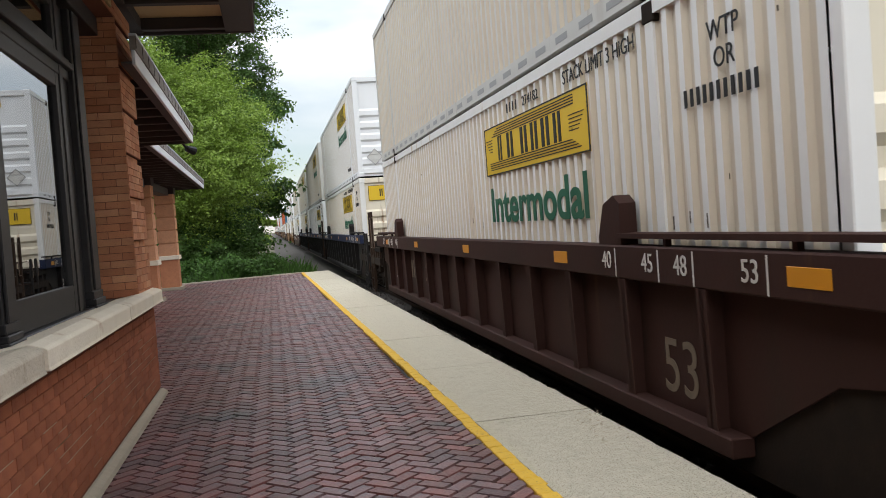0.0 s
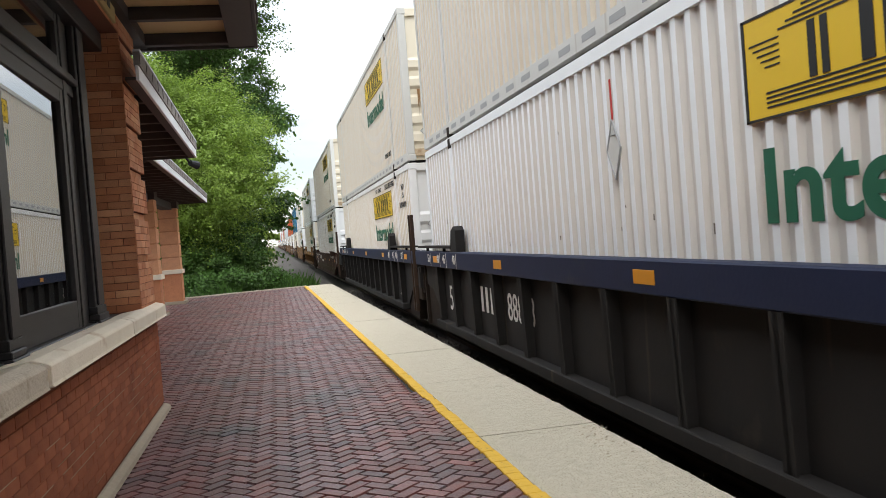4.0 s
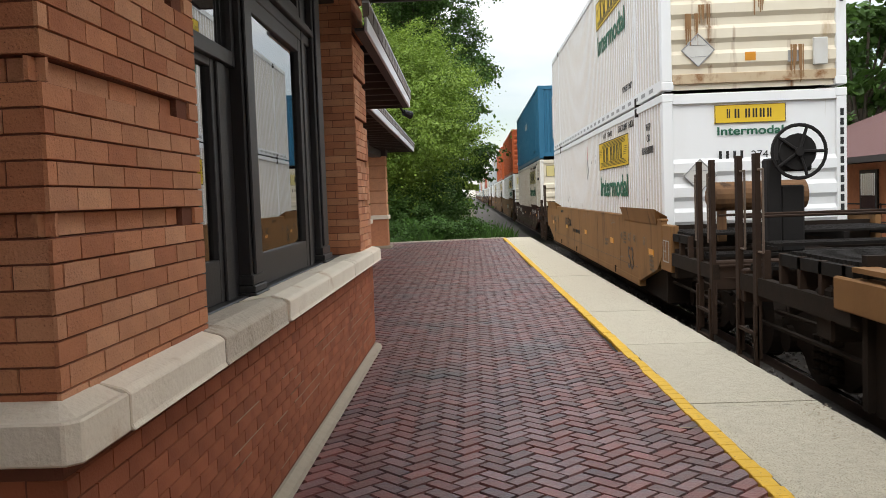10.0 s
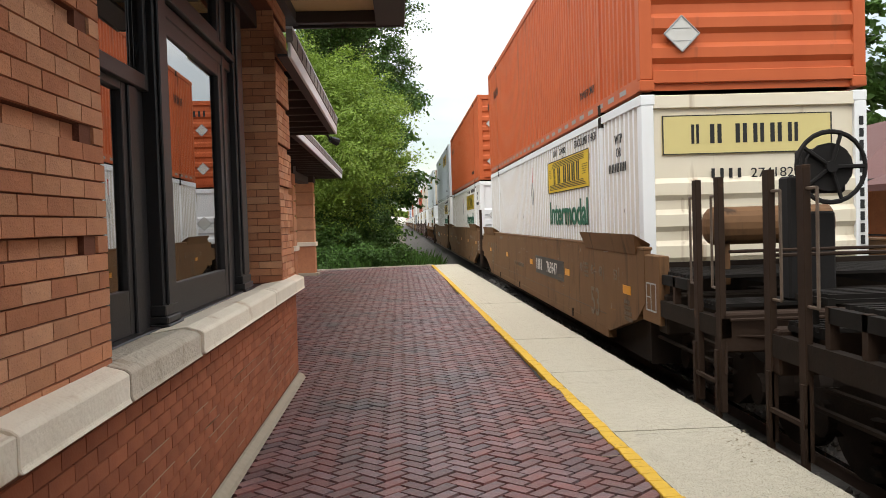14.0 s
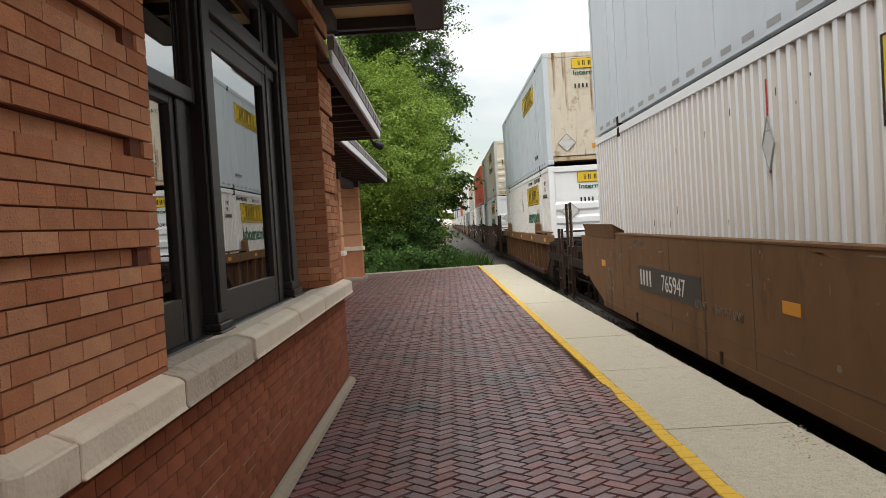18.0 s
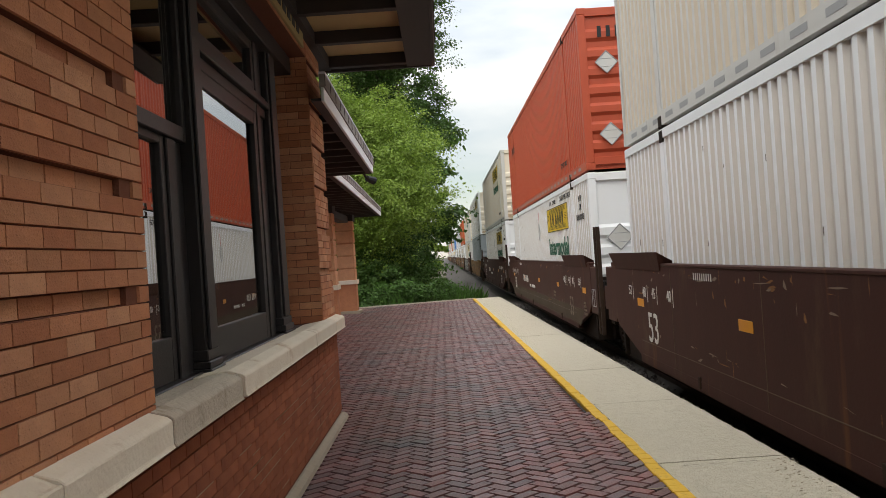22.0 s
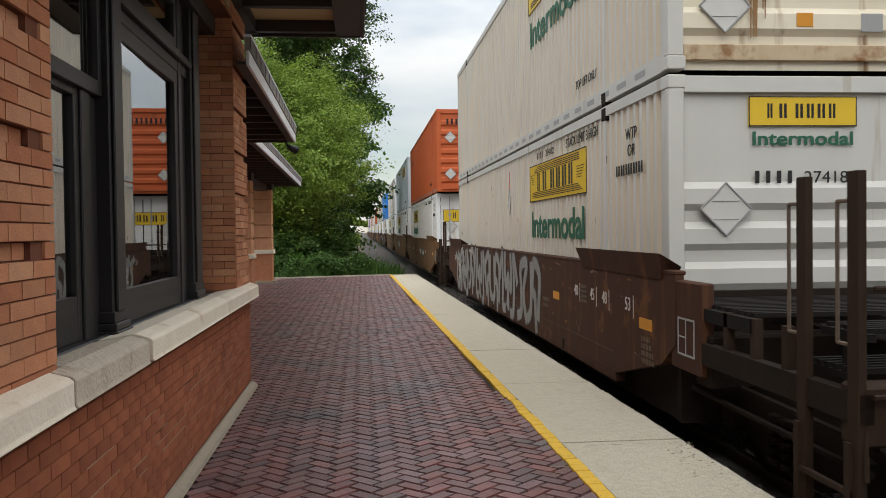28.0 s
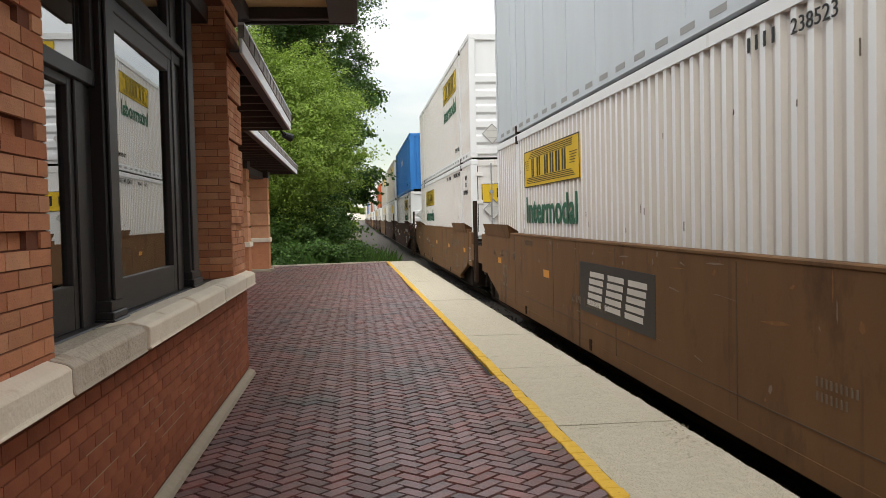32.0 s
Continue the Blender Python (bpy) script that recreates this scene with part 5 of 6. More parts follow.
def graffiti(car, y0, y1, z0, z1, seed, filled):
    """Sprayed block shapes, or thin loops, with no words in them."""
    rng = random.Random(seed)
    n = max(2, int((y1 - y0) / 0.85))
    fill, edge = bmesh.new(), bmesh.new()
    for k in range(n):
        w, h = (y1 - y0) / n, z1 - z0
        a, tilt, drop = y0 + k * w, rng.uniform(-0.15, 0.15), rng.uniform(-0.06, 0.06)
        flip = rng.random() < 0.5
        for stroke in SHAPES[rng.randrange(4)]:
            stroke = [(1 - u, v) if flip else (u, v) for u, v in stroke]
            pts, ring = [], [stroke[0], *stroke, stroke[-1]]
            for o_, p, q, e_ in zip(ring, ring[1:], ring[2:], ring[3:]):
                for f in range(7):
                    t_ = f / 7
                    u, v = (0.5 * (2 * p[i] + (q[i] - o_[i]) * t_ + (2 * o_[i] - 5 * p[i] + 4 * q[i] - e_[i]) * t_ ** 2 + (3 * p[i] - o_[i] - 3 * q[i] + e_[i]) * t_ ** 3) for i in (0, 1))
                    pts.append((a + w * (1 - u) + tilt * (v - 0.5) + 0.03 * math.sin(5 * v + k), z0 + drop + h * v))
            u, v = stroke[-1]
            pts.append((a + w * (1 - u) + tilt * (v - 0.5) + 0.03 * math.sin(5 * v + k), z0 + drop + h * v))
            if filled:
                ribbon(edge, pts, 0.25, -1.4792)
                ribbon(fill, pts, 0.17, -1.4806)
            else:
                ribbon(fill, pts, 0.045, -1.4806)
    part("graffiti", fill, "graffiti_white", car, "silver sprayed graffiti strokes", kind="stuff")
    if filled:
        part("graffiti_outline", edge, "graffiti_black", car, "black sprayed outline")


def truck(car, y):
    bm = bmesh.new()
    box(bm, -1.0, y - 0.2, 0.35, 1.0, y + 0.2, 0.68, bevel=0.02)
    t = part("truck", bm, "steel_dark", car, "grimy steel railway truck")
    for sx in (-1, 1):
        bm = bmesh.new()
        prism(bm, [(y - 1.15, 0.45), (y - 1.15, 0.62), (y - 0.75, 0.70), (y - 0.4, 0.82), (y + 0.4, 0.82), (y + 0.75, 0.70), (y + 1.15, 0.62), (y + 1.15, 0.45), (y + 0.7, 0.40), (y + 0.35, 0.22), (y - 0.35, 0.22), (y - 0.7, 0.40)], sx * 0.94, sx * 1.08, "x")
        sf = part("side_frame", bm, "steel_dark", t)
        bm = bmesh.new()
        for dy in (-0.18, 0.0, 0.18):
            for k in range(5):
                rod(bm, (sx * 1.09, y + dy, 0.27 + 0.075 * k), (sx * 1.09, y + dy, 0.31 + 0.075 * k), 0.075, 10)
        part("spring", bm, "steel_dark", t, kind="stuff")
        for dy in (-0.89, 0.89):
            bm = bmesh.new()
            rod(bm, (sx * 0.69, y + dy, 0.457), (sx * 0.82, y + dy, 0.457), 0.457, 28)
            rod(bm, (sx * 0.66, y + dy, 0.457), (sx * 0.69, y + dy, 0.457), 0.48, 28)
            rod(bm, (sx * 0.82, y + dy, 0.457), (sx * 1.14, y + dy, 0.457), 0.13, 12)
            part("wheel", bm, "steel_dark", t)
    for dy in (-0.89, 0.89):
        bm = bmesh.new()
        rod(bm, (-0.7, y + dy, 0.457), (0.7, y + dy, 0.457), 0.085, 10)
        part("axle", bm, "steel_dark", t)


def grab_iron(bm, x, y, z0, z1, out=0.09):
    rod(bm, (x, y, z0), (x - out, y, z0), 0.011, 6)
    rod(bm, (x - out, y, z0), (x - out, y, z1), 0.011, 6)
    rod(bm, (x - out, y, z1), (x, y, z1), 0.011, 6)


def car_end(car, near, gap, colour, top, brake, plated, tall):
    """The platform over the truck at one end: deck, sill, posts, ladder, coupler."""
    def Y(u):
        return -u if near else CL + u
    def bx(x0, u0, z0, x1, u1, z1):
        a, b = sorted((Y(u0), Y(u1)))
        return (x0, a, z0, x1, b, z1)
    coupled = gap > 4.2
    shell, colour = colour, ("car_black" if colour == "car_blue" else "car_end")
    g = gap / 2
    tone = "car_black" if shell == "car_blue" else shell
    reach = g - 0.42 if coupled else g - 0.12
    part("end_bulkhead", boxes(bx(-1.38, 0.42, 0.32, 1.38, 0.5, 1.40)), "steel_dark", car)
    part("centre_sill", boxes(bx(-0.33, 0.5, 0.66, 0.33, reach, 1.12), bx(-0.2, reach, 0.72, 0.2, g - 0.02, 1.0), bevel=0.01), "steel_dark", car)
    bm = bmesh.new()
    u = 0.5
    while u < min(1.9, reach) - 0.05:
        box(bm, *bx(-1.38, u, 1.315, 1.38, u + 0.05, 1.345))
        u += 0.105
    for x in (-1.44, -0.5, 0.44, 1.38):
        box(bm, *bx(x, 0.5, 1.22, x + 0.06, min(1.9, reach), 1.316))
    part("end_deck", bm, "deck", car, "dark open steel deck grating", kind="stuff")
    part("end_box", boxes(bx(-1.466, 0.505, 0.80, -1.36, min(1.12, reach), top - 0.04) if plated else bx(-1.40, 0.52, 0.86, -1.33, min(0.95, reach), 1.2), bevel=0.01), tone if plated else "steel_dark", car)
    bm = bmesh.new() if shell in ("car_mud", "car_brown", "car_rust", "car_tan") else None
    for u0, z0_, u1, z1_ in ((0.66, 0.92, 1.00, 0.935), (0.66, 1.20, 1.00, 1.215), (0.66, 0.935, 0.675, 1.20), (0.985, 0.935, 1.00, 1.20), (0.82, 0.935, 0.83, 1.20), (0.675, 1.06, 0.82, 1.07)):
        if bm:
            box(bm, *bx(-1.471, u0, z0_, -1.464, u1, z1_))
    if bm and near and plated:
        part("card_holder", bm, "sticker_grey", car)
    part("bolster", boxes(bx(-1.42, 0.9, 0.72, 1.42, 1.2, 1.12), bevel=0.02), "steel_dark", car)
    if coupled:
        part("end_beam", boxes(bx(-1.45, reach - 0.2, 0.78, 1.45, reach, 1.10), bevel=0.015), colour, car)
        part("cross_walk", boxes(*[bx(-1.38, reach - 0.65 + 0.085 * k, 1.13, 1.38, reach - 0.61 + 0.085 * k, 1.16) for k in range(6)], bx(-1.38, reach - 0.65, 1.09, -1.33, reach - 0.17, 1.131), bx(1.33, reach - 0.65, 1.09, 1.38, reach - 0.17, 1.131)), "deck", car, "dark open crossover walkway", kind="stuff")
        for x0 in (-1.46, 1.36):
            part("side_beam", boxes(bx(x0, 0.5, 0.90, x0 + 0.08, reach, 1.06)), "steel_dark", car)
        bm = bmesh.new()
        box(bm, *bx(-0.13, g - 0.25, 0.74, 0.13, g + 0.06, 1.0), bevel=0.03)
        part("coupler", bm, "steel_dark", car)
        for u, hi in ((reach - 0.1, 2.2 if tall else 1.66), (reach - 0.62, 2.2 if tall else 1.66)):
            for sx in (-1, 1):
                p = part("hand_post", boxes((min(sx * 1.42, sx * 1.47), min(Y(u), Y(u + 0.10)), 0.30 if sx < 0 else 0.8, max(sx * 1.42, sx * 1.47), max(Y(u), Y(u + 0.10)), hi), bevel=0.004), colour, car)
                bm = bmesh.new()
                low_, high_ = (1.3, 2.05) if tall else (1.2, 1.62)
                for z in (low_, high_):
                    rod(bm, (sx * 1.445, Y(u - 0.13), z), (sx * 1.445, Y(u + 0.05), z), 0.011, 6)
                rod(bm, (sx * 1.445, Y(u - 0.13), low_), (sx * 1.445, Y(u - 0.13), high_), 0.011, 6)
                part("grab_iron", bm, "grab_steel", p)
        for sx in (-1, 1):
            a, b = reach - 0.62, reach - 0.05
            part("step_stirrup", boxes(bx(sx * 1.47 - 0.02, a, 0.22, sx * 1.47 + 0.02, b, 0.26), bx(sx * 1.47 - 0.02, a, 0.26, sx * 1.47 + 0.02, a + 0.05, 0.8), bx(sx * 1.47 - 0.02, b - 0.05, 0.26, sx * 1.47 + 0.02, b, 0.8), bx(sx * 1.47 - 0.015, a, 0.52, sx * 1.47 + 0.015, b, 0.55)), "car_black" if colour == "car_blue" else colour, car)
        bm = bmesh.new()
        for z in (1.05, 1.6):
            rod(bm, (-1.4, Y(reach + 0.03), z), (1.4, Y(reach + 0.03), z), 0.014, 6)
        part("cross_rail", bm, "car_end", car)
        bm = bmesh.new()
        pts = [Vector((0.35, Y(reach), 0.7)), Vector((0.4, Y(g - 0.2), 0.42)), Vector((0.32, Y(g), 0.36))]
        for a, b in zip(pts, pts[1:]):
            rod(bm, a, b, 0.025, 6)
        part("air_hose", bm, "tyre", car)
        if brake:
            part("brake_stand", boxes(bx(-0.78, reach - 0.45, 1.16, -0.62, reach - 0.25, 2.2), bx(-0.62, reach - 0.42, 1.16, -0.36, reach - 0.28, 1.9), bx(-0.66, reach - 0.4, 2.05, -0.3, reach - 0.22, 2.42), bevel=0.02), "car_black", car)
            bm = bmesh.new()
            c = Vector((-0.48, Y(reach - 0.12), 2.26))
            R = 0.29
            ring = [c + Vector((R * math.cos(a), 0, R * math.sin(a))) for a in np.linspace(0, 2 * math.pi, 25)]
            for a, b in zip(ring, ring[1:]):
                rod(bm, a, b, 0.02, 6)
            for k in range(5):
                a = k * 2 * math.pi / 5
                rod(bm, c, c + Vector((R * math.cos(a), 0, R * math.sin(a))), 0.018, 6)
            rod(bm, c - Vector((0, 0.03, 0)), c + Vector((0, 0.25 * (1 if near else -1), 0)), 0.05, 10)
            rod(bm, c + Vector((0, 0.02, 0)), c + Vector((0, 0.06 * (1 if near else -1), 0)), 0.2, 16)
            part("brake_wheel", bm, "car_black", car, "black spoked hand-brake wheel")
            bm = bmesh.new()
            rod(bm, (-0.88, Y(1.0), 1.78), (0.3, Y(1.0), 1.78), 0.19, 18)
            bmesh.ops.create_uvsphere(bm, u_segments=16, v_segments=8, radius=0.186, matrix=Matrix.Translation((-0.88, Y(1.0), 1.78)) @ Matrix.Diagonal((0.5, 1, 1, 1)))
            box(bm, -0.82, Y(1.0) - 0.05, 1.19, -0.72, Y(1.0) + 0.05, 1.62)
            box(bm, 0.1, Y(1.0) - 0.05, 1.19, 0.2, Y(1.0) + 0.05, 1.62)
            part("air_tank", bm, "car_mud", car, "brown cylindrical air tank")
        # rods, hoses and brackets under the end deck
        bm = bmesh.new()
        rod(bm, (-1.42, Y(reach - 0.02), 0.92), (-0.15, Y(reach + 0.12), 0.86), 0.013, 6)
        rod(bm, (-1.42, Y(reach - 0.02), 0.92), (-1.44, Y(reach + 0.03), 0.62), 0.013, 6)
        part("uncoupling_lever", bm, "car_end", car)
        bm = bmesh.new()
        for a, b in (((-1.30, 0.55, 0.62), (-1.30, reach - 0.15, 0.60)), ((-1.18, 0.55, 0.74), (-1.18, reach - 0.3, 0.70))):
            rod(bm, (a[0], Y(a[1]), a[2]), (b[0], Y(b[1]), b[2]), 0.022, 6)
        part("brake_pipe", bm, "steel_dark", car)
        part("deck_bracket", boxes(*[bx(-1.44, 0.62 + 0.42 * k, 1.06, -1.38, 0.68 + 0.42 * k, 1.32) for k in range(max(1, int((reach - 0.8) / 0.42)))]), colour, car, kind="stuff")
        if not brake:
            part("end_grating", boxes(*[bx(-1.30, reach - 0.60 + 0.09 * k, 1.34, 1.30, reach - 0.56 + 0.09 * k, 1.37) for k in range(5)], bx(-1.32, reach - 0.62, 1.30, -1.27, reach - 0.16, 1.345), bx(1.27, reach - 0.62, 1.30, 1.32, reach - 0.16, 1.345), bx(-1.32, reach - 0.4, 1.0, -1.27, reach - 0.35, 1.30), bx(1.27, reach - 0.4, 1.0, 1.32, reach - 0.35, 1.30)), "deck", car, "worn open crossover step", kind="stuff")
        truck(car, Y(1.75))
    else:
        for sx in (-1,) if near else ():
            for u in (reach - 0.25, reach - 0.02):
                p = part("hand_post", boxes((sx * 1.48, min(Y(u), Y(u + 0.06)), 0.5, sx * 1.42, max(Y(u), Y(u + 0.06)), 2.25), bevel=0.004), "car_end", car)
            bm = bmesh.new()
            for z in (0.62, 0.95, 1.3, 1.65, 2.0):
                rod(bm, (sx * 1.455, Y(reach - 0.25), z), (sx * 1.455, Y(reach + 0.05), z), 0.012, 6)
            part("ladder_rung", bm, colour, car)
        part("end_plate", boxes(bx(-1.46, 0.55, 0.95, -1.38, reach - 0.1, 1.30)), tone, car)
        if near:
            truck(car, Y(g))


def flare(bm, y0, y1, top):
    """A steel flap that leans out over the side, its lower edge shorter than its lip."""
    lip = [(-1.535, y0, top + 0.17), (-1.535, y1, top + 0.17), (-1.355, y1, top + 0.06), (-1.355, y0, top + 0.06)]
    foot = [(-1.484, y0 + 0.12, top - 0.05), (-1.484, y1 - 0.16, top - 0.05), (-1.355, y1 - 0.16, top - 0.05), (-1.355, y0 + 0.12, top - 0.05)]
    a, b = [bm.verts.new(p) for p in foot], [bm.verts.new(p) for p in lip]
    bm.faces.new(a)
    bm.faces.new(b)
    for i in range(4):
        j = (i + 1) % 4
        bm.faces.new((a[i], a[j], b[j], b[i]))


def well_car(spec, near_gap, far_gap):
    kind, colour, top = spec["well"], spec["paint"], spec["top"]
    car = thing("well_car", spec["well_label"], "railway wagon", "wagons of the train")
    low = 0.47
    panel = "car_black" if colour == "car_blue" else {"car_mud": "car_brown", "car_tan": "car_mud"}.get(colour, colour) if kind == "rib" else colour
    rib = "car_black" if colour == "car_blue" else colour
    for sx in (-1, 1):
        a, b = sorted((sx * 1.40, sx * (1.475 if kind == "smooth" else 1.405)))
        if kind == "smooth":
            bm = bmesh.new()
            prism(bm, [(-0.62, top), (-0.62, 0.98), (-0.3, 0.78), (1.1, low), (CL - 1.1, low), (CL + 0.3, 0.78), (CL + 0.62, 0.98), (CL + 0.62, top)], a, b, "x")
            part("side_wall", bm, panel, car)
            x0, x1 = sorted((sx * 1.38, sx * 1.482))
            part("top_chord", boxes((x0, -0.62, top - 0.0, x1, CL + 0.62, top + 0.035), bevel=0.008), panel, car)
            x0, x1 = sorted((sx * 1.38, sx * 1.48))
            part("bottom_chord", boxes((x0, 1.0, low - 0.06, x1, CL - 1.0, low + 0.05)), panel, car)
            if sx < 0 and spec.get("dusty"):
                bm = bmesh.new()
                prism(bm, [(0.75, 0.47), (1.15, low + 0.05), (CL - 1.15, low + 0.05), (CL - 0.75, 0.47), (CL - 0.2, 0.80), (-0.0 + 0.2, 0.80)][::-1], -1.4775, -1.474, "x")
                part("dust_band", bm, "dust", car, "dried road dust on the lower side")
        else:
            x0, x1 = sorted((sx * 1.325, sx * 1.35))
            bm = bmesh.new()
            prism(bm, [(-0.62, top - 0.1), (-0.62, 1.05), (0.1, 0.95), (1.0, low), (CL - 1.0, low), (CL - 0.1, 0.95), (CL + 0.62, 1.05), (CL + 0.62, top - 0.1)], x0, x1, "x")
            part("side_wall", bm, panel, car)
            x0, x1 = sorted((sx * 1.325, sx * 1.475))
            part("side_sill", boxes((x0, -0.75, top - 0.24, x1, CL + 0.75, top), bevel=0.012), colour, car)
            part("bottom_chord", boxes((x0, 0.9, low - 0.06, x1, CL - 0.9, low + 0.06), bevel=0.01), panel, car)
            n = 13 if sx < 0 else 0
            def stake():
                bm = bmesh.new()
                prism(bm, [(-1.475, top - 0.24), (-1.35, top - 0.24), (-1.35, low + 0.06), (-1.45, low + 0.06)], -0.022, 0.022, "y")
                prism(bm, [(-1.475, top - 0.24), (-1.462, top - 0.24), (-1.437, low + 0.06), (-1.45, low + 0.06)], -0.06, 0.06, "y")
                return mesh_of("stake", bm, rib)
            me_ = shared(("stake", rib, top), stake)
            for k in range(n):
                o = part("stake", me_, panel, car)
                o.location = (0, 1.15 + k * (CL - 2.3) / (n - 1), 0)
    for x0 in (-1.322, 1.302):
        part("inner_side", boxes((x0, -0.42, 0.30, x0 + 0.02, CL + 0.42, 1.2)), "steel_dark", car)
    part("well_floor", boxes((-1.3, 0.3, 0.28, 1.3, CL - 0.3, 0.36)), "steel_dark", car)
    # guides that flare out over the sill at both ends
    gm = "car_black" if colour == "car_blue" else colour
    for y0, y1 in ((-0.45, 2.35), (CL - 2.35, CL + 0.45)):
        bm = bmesh.new()
        if kind == "smooth":
            flare(bm, y0, y1, top)
        else:
            ya = y1 - 0.05 if y0 < 1 else y0 - 0.37
            prism(bm, [(ya, top), (ya, top + 0.30), (ya + 0.1, top + 0.36), (ya + 0.3, top + 0.30), (ya + 0.42, top + 0.06), (ya + 0.42, top)], -1.46, -1.33, "x")
            box(bm, -1.47, y0, top + 0.05, -1.31, y1, top + 0.085)
            for q in (0.25, 0.75):
                box(bm, -1.44, y0 + (y1 - y0) * q - 0.02, top, -1.40, y0 + (y1 - y0) * q + 0.02, top + 0.05)
        part("container_guide", bm, gm, car)
    # marks on the platform side
    ink = "faded_ink" if colour in ("car_mud", "car_tan") else "white_ink"
    zt = top - 0.2 if kind == "rib" or top < 1.4 else top - 0.42
    for end_ in (0, 1):
        for w_, y in (("53", 0.6), ("48", 1.38), ("45", 1.85), ("40", 2.55)):
            y = CL - y if end_ else y
            letter(w_, 0.13, ink, car, -1.4785, y, zt + 0.03)
            part("tick", shared(("tick", ink), lambda: mesh_of("tick", boxes((-1.4775, -0.008, -0.05, -1.474, 0.008, 0.16)), ink)), ink, car).location = (0, y - 0.16, zt + 0.02)
    for y in (0.1, 3.6, 7.3, 11.2, 15.0):
        part("reflector", shared(("refl",), lambda: mesh_of("reflector", boxes((-1.4785, -0.17, -0.05, -1.473, 0.17, 0.05), bevel=0.002), "reflector")), "reflector", car).location = (0, y, zt + 0.08 if kind == "rib" else zt - 0.05)
    big = {"car_blue": "white_ink", "car_tan": "ink", "car_mud": "faded_ink", "car_maroon": "faded_ink"}.get(colour, "white_ink")
    xs = -1.4785 if kind == "smooth" else -1.3535
    if not spec.get("graffiti"):
        letter("53", 0.38, "faded_ink" if spec.get("dusty") or colour == "car_maroon" else big, car, xs - 0.001, 1.7, 0.62)
    letter("53", 0.38, "white_ink" if colour == "car_maroon" else big, car, xs - 0.001, CL - 1.75, 0.72)
    hgt = 0.2 if kind == "smooth" or colour == "car_mud" else 0.32
    yn, zn = (11.6, min(top - 0.28, 1.02)) if kind == "smooth" else (12.6, 0.84)
    if not spec.get("plate") and not spec.get("graffiti"):
        bars(car, "side", xs, yn, zn, 4, hgt, 0.07, big)
        letter(spec.get("num", "41206"), hgt, big, car, xs - 0.001, yn - 5.6 * hgt, zn, stretch=0.95)
    if kind == "smooth":
        if not spec.get("graffiti"):
            letter("LD LMT", 0.09, big, car, xs - 0.001, 9.6, 0.9)
        if not spec.get("graffiti"):
            letter(spec.get("load", "115600 PER UNIT"), 0.09, big, car, xs - 0.001, 8.8, 0.9)
        bars(car, "side", xs, 12.6, top - 0.12, 9, 0.07, 0.03, big)
        bars(car, "side", xs, 4.4, 0.95, 9, 0.05, 0.02, "faded_ink")
        bars(car, "side", xs, 4.4, 0.87, 7, 0.05, 0.02, "faded_ink")
        for k in range(4):
            bars(car, "side", xs, 2.32, zt - 0.03 + 0.055 * k, 8, 0.035, 0.012, "faded_ink")
            bars(car, "side", xs, 0.2, 0.72 + 0.065 * k, 9 - k, 0.045, 0.015, "faded_ink")
        part("weld_seam", shared(("seam",), lambda: mesh_of("weld_seam", boxes((-1.4785, 1.1, 0.0, -1.474, CL - 1.1, 0.008)), "weld")), "weld", car).location = (0, 0, 0.69)
        for y in (2.7, 5.4, 8.1, 10.8, 13.5):
            part("weld_seam", shared(("vseam", top), lambda: mesh_of("weld_seam", boxes((-1.4785, -0.005, 0.5, -1.474, 0.005, top - 0.02)), "weld")), "weld", car).location = (0, y, 0)
        for y in (3.2, 9.0, 12.6):
            part("jacking_pad", shared(("pad",), lambda: mesh_of("jacking_pad", boxes((-1.496, -0.03, 0.44, -1.474, 0.03, 0.56), bevel=0.004), "car_end")), "car_end", car).location = (0, y, 0)
        rng = random.Random(int(top * 1000) + len(spec.get("num", "")) * 7 + int(near_gap * 100))
        for mat_, n_ in (("scrape", 46), ("pale_scrape", 40)):
            bm = bmesh.new()
            for k in range(n_):
                y, z = rng.uniform(0.2, CL - 0.2), rng.choice((top - 0.06, top - 0.1, top - 0.3, 0.8)) + rng.uniform(-0.06, 0.05)
                w_, h_ = rng.choice(((0.03, 0.02), (0.12, 0.012), (0.05, 0.04), (0.30, 0.008), (0.01, 0.10)))
                w_, h_ = w_ * rng.uniform(0.5, 1.6), h_ * rng.uniform(0.5, 1.5)
                slant = rng.uniform(-0.03, 0.03)
                ring = [(y, z), (y + w_ * 0.5, z - h_ * 0.4 + slant), (y + w_, z + slant), (y + w_ * 0.8, z + h_ + slant), (y + w_ * 0.3, z + h_ * 0.8)]
                bm.faces.new([bm.verts.new((-1.4786, a, min(b, top - 0.01))) for a, b in ring])
            part("scrape_mark", bm, mat_, car, "rusty scrapes and chipped paint", kind="stuff")
